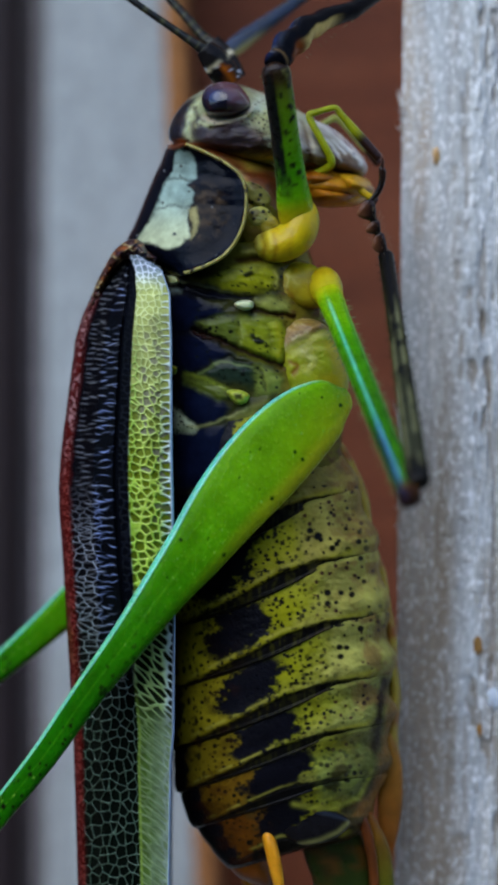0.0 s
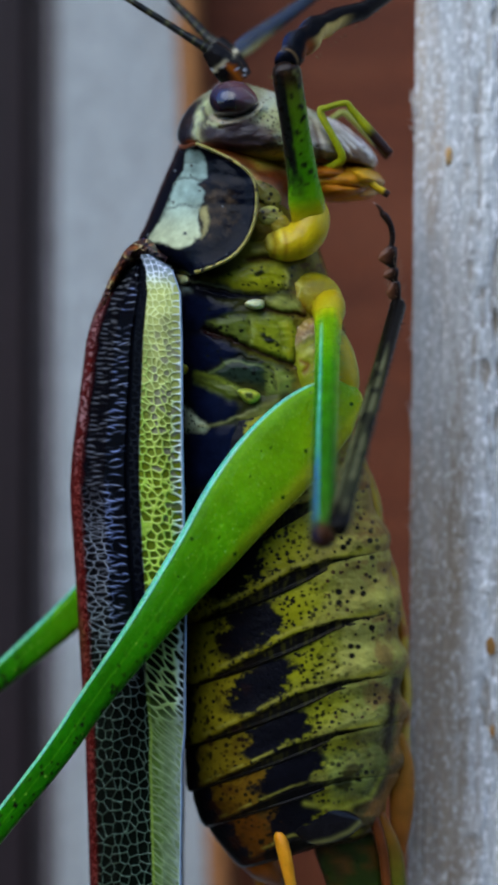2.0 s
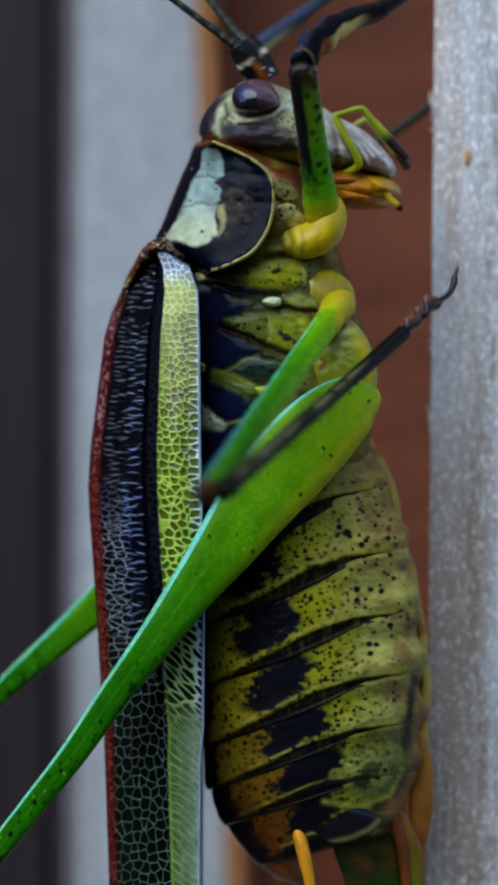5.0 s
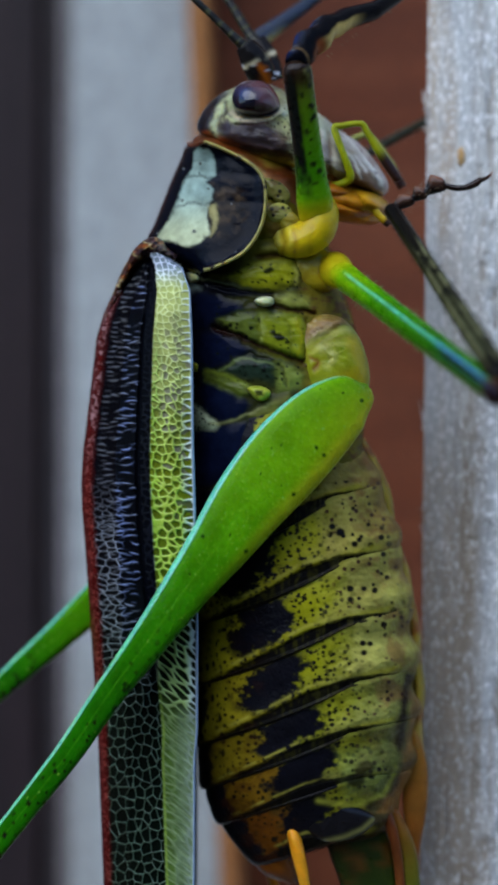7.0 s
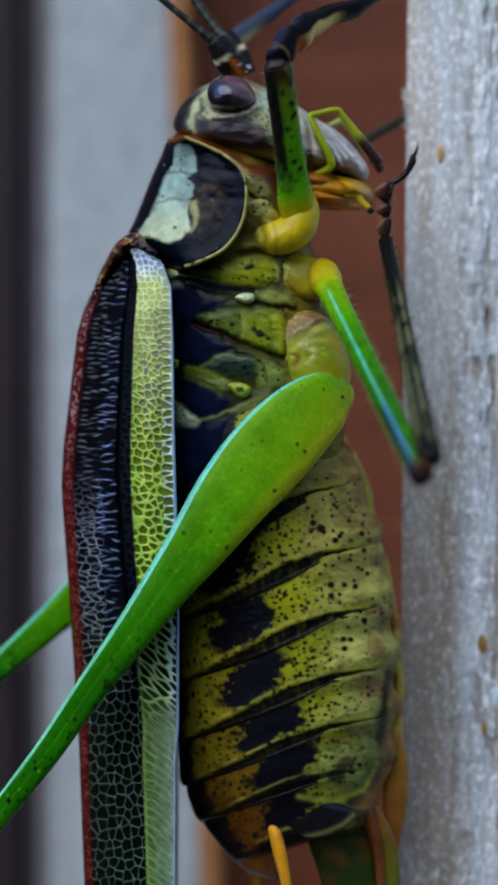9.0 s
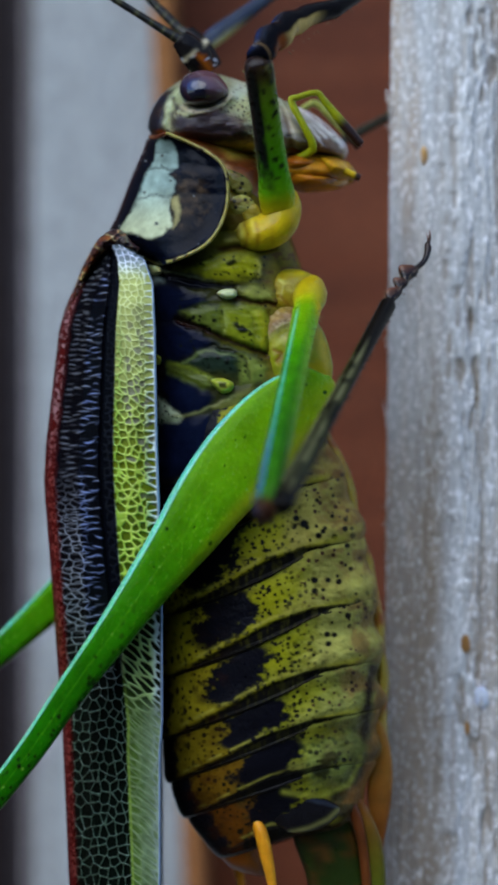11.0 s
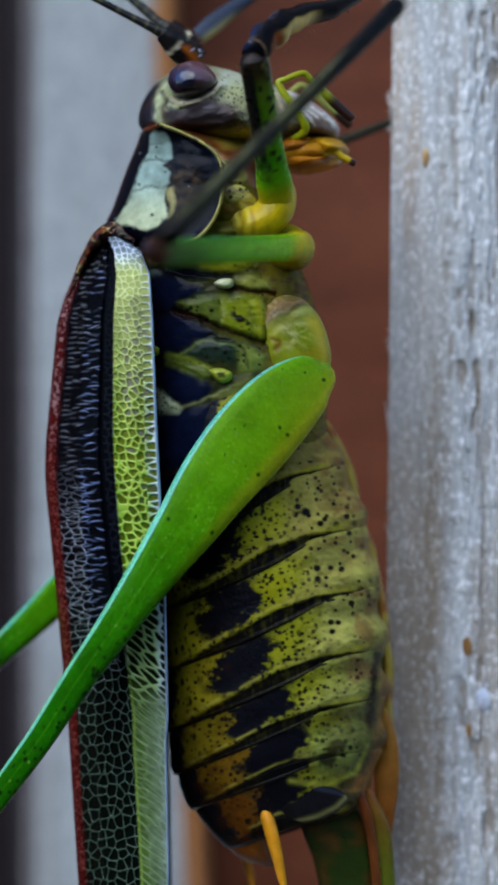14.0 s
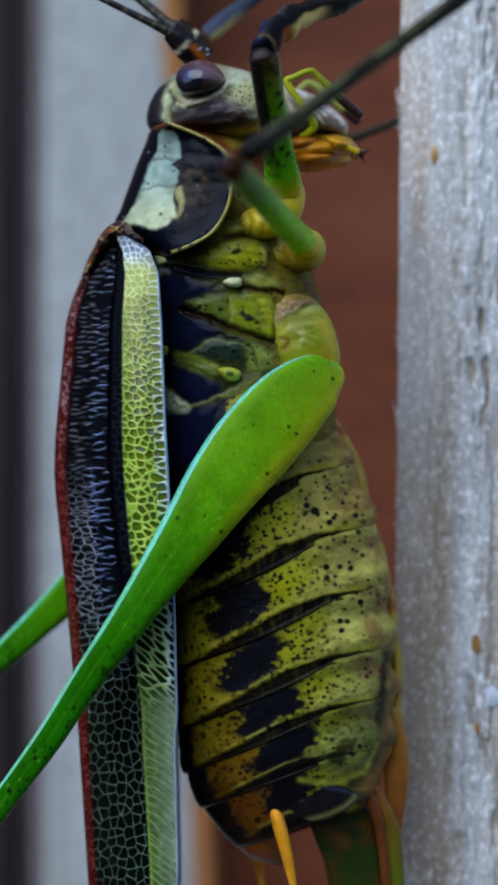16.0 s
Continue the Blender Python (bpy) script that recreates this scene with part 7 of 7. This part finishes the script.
    walk(middle_claw, [
        (0.00, pose(0.00260, 0.00312, 0.00071, 106.4, 19.2, 143.0)), (0.50, pose(0.00216, 0.00286, 0.00066, 110.4, 14.0, 149.1)),
        (1.00, pose(0.00204, 0.00260, 0.00071, 112.5, 6.5, 156.1)), (1.50, pose(0.00244, 0.00273, 0.00077, 114.5, 3.1, 156.6)),
        (2.00, pose(0.00319, 0.00211, 0.00074, 115.0, -12.4, 172.7)), (2.50, pose(0.00431, 0.00146, 0.00081, 111.9, 8.6, 138.9)),
        (3.00, pose(0.00558, 0.00008, 0.00117, 112.8, -9.1, 148.4)), (3.50, pose(0.00561, -0.00065, 0.00095, 113.2, -18.7, 137.1)),
        (3.75, pose(0.00620, -0.00209, 0.00125, 130.0, 4.4, 102.7)), (4.00, pose(0.00679, -0.00353, 0.00156, 131.7, 32.7, 71.0)),
        (4.20, pose(0.00837, -0.00334, 0.00210, 137.7, 36.1, 74.1)), (4.45, pose(0.00629, -0.00263, 0.00104, 148.5, 16.1, 99.6)),
        (4.70, pose(0.00421, -0.00192, -0.00002, 149.6, -6.1, 120.3)), (5.10, pose(0.00395, -0.00045, -0.00021, 147.9, 5.4, 130.3)),
        (5.50, pose(0.00390, 0.00031, -0.00021, 147.7, 15.3, 137.6)), (5.90, pose(0.00411, 0.00142, -0.00005, 141.3, 20.8, 139.3)),
        (6.10, pose(0.00456, 0.00163, 0.00119, 101.1, 35.5, 97.4)), (6.30, pose(0.00501, 0.00184, 0.00242, 60.5, 21.5, 55.0)),
        (6.60, pose(0.00483, 0.00176, 0.00246, 60.4, 23.1, 57.6)), (7.00, pose(0.00472, 0.00185, 0.00241, 60.6, 24.9, 60.8)),
        (7.50, pose(0.00463, 0.00241, 0.00218, 61.9, 26.4, 64.2)), (8.00, pose(0.00454, 0.00261, 0.00188, 73.5, 31.9, 91.3)),
        (8.50, pose(0.00435, 0.00326, 0.00156, 77.8, 32.4, 92.7)), (9.00, pose(0.00364, 0.00294, 0.00092, 93.6, 29.6, 116.4)),
        (9.50, pose(0.00321, 0.00287, 0.00076, 109.4, 11.7, 149.7)), (10.00, pose(0.00301, 0.00265, 0.00069, 112.5, 7.8, 153.7)),
        (10.20, pose(0.00303, 0.00235, 0.00066, 114.3, 4.5, 155.6)), (10.60, pose(0.00371, 0.00005, -0.00025, 148.0, 14.0, 136.6)),
        (11.00, pose(0.00426, -0.00032, -0.00012, 146.7, 10.1, 132.4)), (11.40, pose(0.00414, -0.00218, -0.00001, 148.2, 1.6, 123.7)),
        (11.80, pose(0.00391, -0.00426, 0.00039, 154.0, -6.0, 114.4)), (12.05, pose(0.00921, -0.00309, 0.00636, 113.3, 11.6, 107.5)),
        (12.30, pose(0.01450, -0.00191, 0.01232, 68.1, 19.8, 89.8)), (12.60, pose(0.01438, -0.00198, 0.01121, 71.5, 20.4, 90.7)),
        (13.00, pose(0.01475, 0.00074, 0.01631, 59.1, 27.8, 80.9)), (13.17, pose(0.01089, 0.00126, 0.01214, 25.1, 39.7, 18.9)),
        (13.33, pose(0.00703, 0.00177, 0.00797, -2.9, 20.7, -38.1)), (13.50, pose(0.00317, 0.00228, 0.00380, -4.3, -9.7, -80.8)),
        (13.80, pose(0.00427, 0.00513, 0.00550, 4.0, 2.0, -67.1)), (13.90, pose(0.00580, 0.00617, 0.00536, 23.6, -39.2, -104.8)),
        (14.00, pose(0.00733, 0.00721, 0.00522, 85.8, -46.6, -180.5)), (14.10, pose(0.00887, 0.00825, 0.00508, 116.2, -9.8, -226.9)),
        (14.60, pose(0.01032, 0.00802, 0.00650, 107.8, -7.8, -227.2)), (16.00, pose(0.01081, 0.00766, 0.00680, 107.4, -9.5, -228.7)),
    ])
    walk(middle_coxa, [
        (0.00, pose(0.00000, 0.00000, 0.00000)), (0.50, pose(0.00002, 0.00000, -0.00007)), (1.00, pose(0.00003, 0.00000, -0.00031)),
        (1.50, pose(0.00006, 0.00000, -0.00038)), (2.00, pose(0.00003, 0.00000, -0.00046)), (2.50, pose(-0.00004, 0.00000, -0.00070)),
        (3.00, pose(-0.00026, 0.00000, -0.00059)), (3.50, pose(-0.00019, 0.00000, -0.00060)), (4.00, pose(0.00005, 0.00000, -0.00053)),
        (4.20, pose(0.00008, 0.00000, -0.00053)), (4.70, pose(-0.00016, 0.00000, -0.00053)), (5.10, pose(-0.00019, 0.00000, -0.00041)),
        (5.50, pose(-0.00038, 0.00000, -0.00035)), (5.90, pose(-0.00044, 0.00000, -0.00017)), (6.30, pose(-0.00041, 0.00000, 0.00029)),
        (6.60, pose(-0.00041, 0.00000, 0.00040)), (7.00, pose(-0.00044, 0.00000, 0.00050)), (7.50, pose(-0.00036, 0.00000, 0.00034)),
        (8.00, pose(-0.00036, 0.00000, 0.00031)), (8.50, pose(-0.00025, 0.00000, 0.00015)), (9.00, pose(-0.00008, 0.00000, 0.00003)),
        (9.50, pose(0.00006, 0.00000, -0.00017)), (10.00, pose(0.00005, 0.00000, -0.00025)), (10.20, pose(0.00006, 0.00000, -0.00033)),
        (10.60, pose(0.00016, 0.00000, -0.00064)), (11.00, pose(0.00047, 0.00000, -0.00079)), (11.40, pose(0.00043, 0.00000, -0.00074)),
        (11.80, pose(0.00035, 0.00000, -0.00047)), (12.30, pose(-0.00002, 0.00000, -0.00045)), (12.60, pose(0.00002, 0.00000, -0.00044)),
        (13.00, pose(0.00014, 0.00000, -0.00008)), (13.50, pose(0.00025, 0.00000, 0.00041)), (14.00, pose(0.00015, 0.00000, 0.00067)),
        (14.30, pose(0.00017, 0.00000, 0.00064)), (14.60, pose(0.00018, 0.00000, 0.00063)), (15.00, pose(0.00023, 0.00000, 0.00058)),
        (16.00, pose(0.00025, 0.00000, 0.00057)),
    ])
    walk(far_middle_foot, [
        (0.0, pose(0.00324, 0.00450, 0.01360, 0, 150, 0)), (4.0, pose(0.00286, 0.00450, 0.01332, 0, 150, 0)), (6.5, pose(0.00206, 0.00450, 0.01356, 0, 150, 0)),
        (10.0, pose(0.00292, 0.00450, 0.01334, 0, 150, 0)), (13.9, pose(0.00385, 0.00450, 0.01343, 0, 150, 0)), (14.2, pose(0.00476, 0.00250, 0.01275, 0, 130, 0)),
        (14.4, pose(0.00551, 0.00050, 0.01209, 0, 130, 0)), (14.6, pose(0.00581, -0.00050, 0.01156, 0, 115, 0)), (15.0, pose(0.00522, -0.00050, 0.01158, 0, 140, 0)),
        (15.5, pose(0.00521, -0.00050, 0.01155, 0, 125, 0)), (16.0, pose(0.00491, -0.00050, 0.01182, 0, 120, 0)),
    ])
    # feelers at the mouth
    walk(jaw_palp, [(t, sway((556, 308, -2.6), a)) for t, a in ((0, 0), (0.5, 2), (1, -2), (1.5, 1), (2.5, 3), (3, 0), (4, -3), (6.5, -2), (8, 1), (9, -2), (10, 2), (12.5, 4), (13, -1), (13.5, -4), (14, 2), (15, 0), (16, 2))])
    walk(lip_palp, [(t, sway((560, 346, -2.0), a)) for t, a in ((0, 0), (0.5, -6), (1, 3), (1.5, -3), (2.5, 4), (3.5, -3), (4, 4), (6.5, 3), (8, -3), (9, 4), (10, 0), (12.5, -9), (13, 0), (13.5, -12), (14, 3), (15, 0), (16, -3))])
    # the fore leg that grips the wood
    walk(fore_femur, [
        (0.00, pose(0.00209, -0.00360, 0.00825, 27.4, -7.9, -4.1)), (1.00, pose(0.00219, -0.00360, 0.00830, 29.0, -8.7, -4.5)),
        (2.00, pose(0.00216, -0.00360, 0.00832, 31.2, -8.5, -4.4)), (3.00, pose(0.00211, -0.00360, 0.00830, 33.0, -8.5, -4.4)),
        (4.00, pose(0.00209, -0.00360, 0.00831, 33.9, -8.5, -4.4)), (6.50, pose(0.00192, -0.00360, 0.00824, 32.7, -6.1, -2.8)),
        (7.00, pose(0.00208, -0.00360, 0.00823, 31.8, -7.2, -3.5)), (8.00, pose(0.00204, -0.00360, 0.00824, 32.9, -6.7, -3.2)),
        (9.00, pose(0.00209, -0.00360, 0.00821, 32.6, -7.3, -3.6)), (10.00, pose(0.00206, -0.00360, 0.00823, 33.5, -7.3, -3.6)),
        (12.50, pose(0.00208, -0.00360, 0.00827, 41.8, -7.5, -3.7)), (13.50, pose(0.00212, -0.00360, 0.00830, 43.6, -7.6, -3.8)),
        (14.20, pose(0.00218, -0.00360, 0.00834, 44.8, -7.5, -3.7)), (15.00, pose(0.00213, -0.00360, 0.00843, 44.8, -6.9, -3.2)),
        (16.00, pose(0.00215, -0.00360, 0.00846, 44.8, -7.2, -3.5)),
    ])
    walk(fore_tibia, [
        (0.00, pose(-0.00000, 0.00000, 0.00710, -79.4, 55.5, -22.2)), (1.00, pose(0.00000, 0.00000, 0.00710, -82.8, 55.7, -24.9)),
        (2.00, pose(-0.00000, -0.00000, 0.00710, -86.7, 54.5, -27.8)), (3.00, pose(0.00000, -0.00000, 0.00710, -89.9, 53.7, -30.3)),
        (4.00, pose(0.00000, -0.00000, 0.00710, -91.7, 53.2, -31.6)), (6.50, pose(0.00000, -0.00000, 0.00710, -88.1, 51.2, -29.0)),
        (7.00, pose(0.00000, -0.00000, 0.00710, -87.5, 52.8, -28.6)), (8.00, pose(0.00000, 0.00000, 0.00710, -88.7, 51.8, -29.2)),
        (9.00, pose(-0.00000, -0.00000, 0.00710, -88.8, 52.6, -29.5)), (10.00, pose(-0.00000, -0.00000, 0.00710, -90.1, 52.1, -30.5)),
        (12.50, pose(0.00000, 0.00000, 0.00710, -103.6, 47.3, -40.6)), (13.50, pose(0.00000, 0.00000, 0.00710, -106.3, 46.2, -42.7)),
        (14.20, pose(-0.00000, 0.00000, 0.00710, -107.9, 45.0, -44.1)), (15.00, pose(-0.00000, -0.00000, 0.00710, -107.5, 44.4, -43.8)),
        (16.00, pose(0.00000, 0.00000, 0.00710, -107.8, 44.8, -43.8)),
    ])
    walk(far_middle_tibia, [
        (0.0, reach(470, 700, 7)), (3.56, reach(470, 700, 7)), (3.68, reach(600, 600, 8)), (3.82, reach(690, 340, 9)), (4.0, reach(716, 148, 9)), (5.2, reach(722, 200, 9)),
        (6.5, reach(722, 222, 9)), (10.0, reach(718, 222, 9)), (12.5, reach(728, 244, 9)), (14.0, reach(735, 256, 9)), (16.0, reach(732, 258, 9)),
    ])


motions()
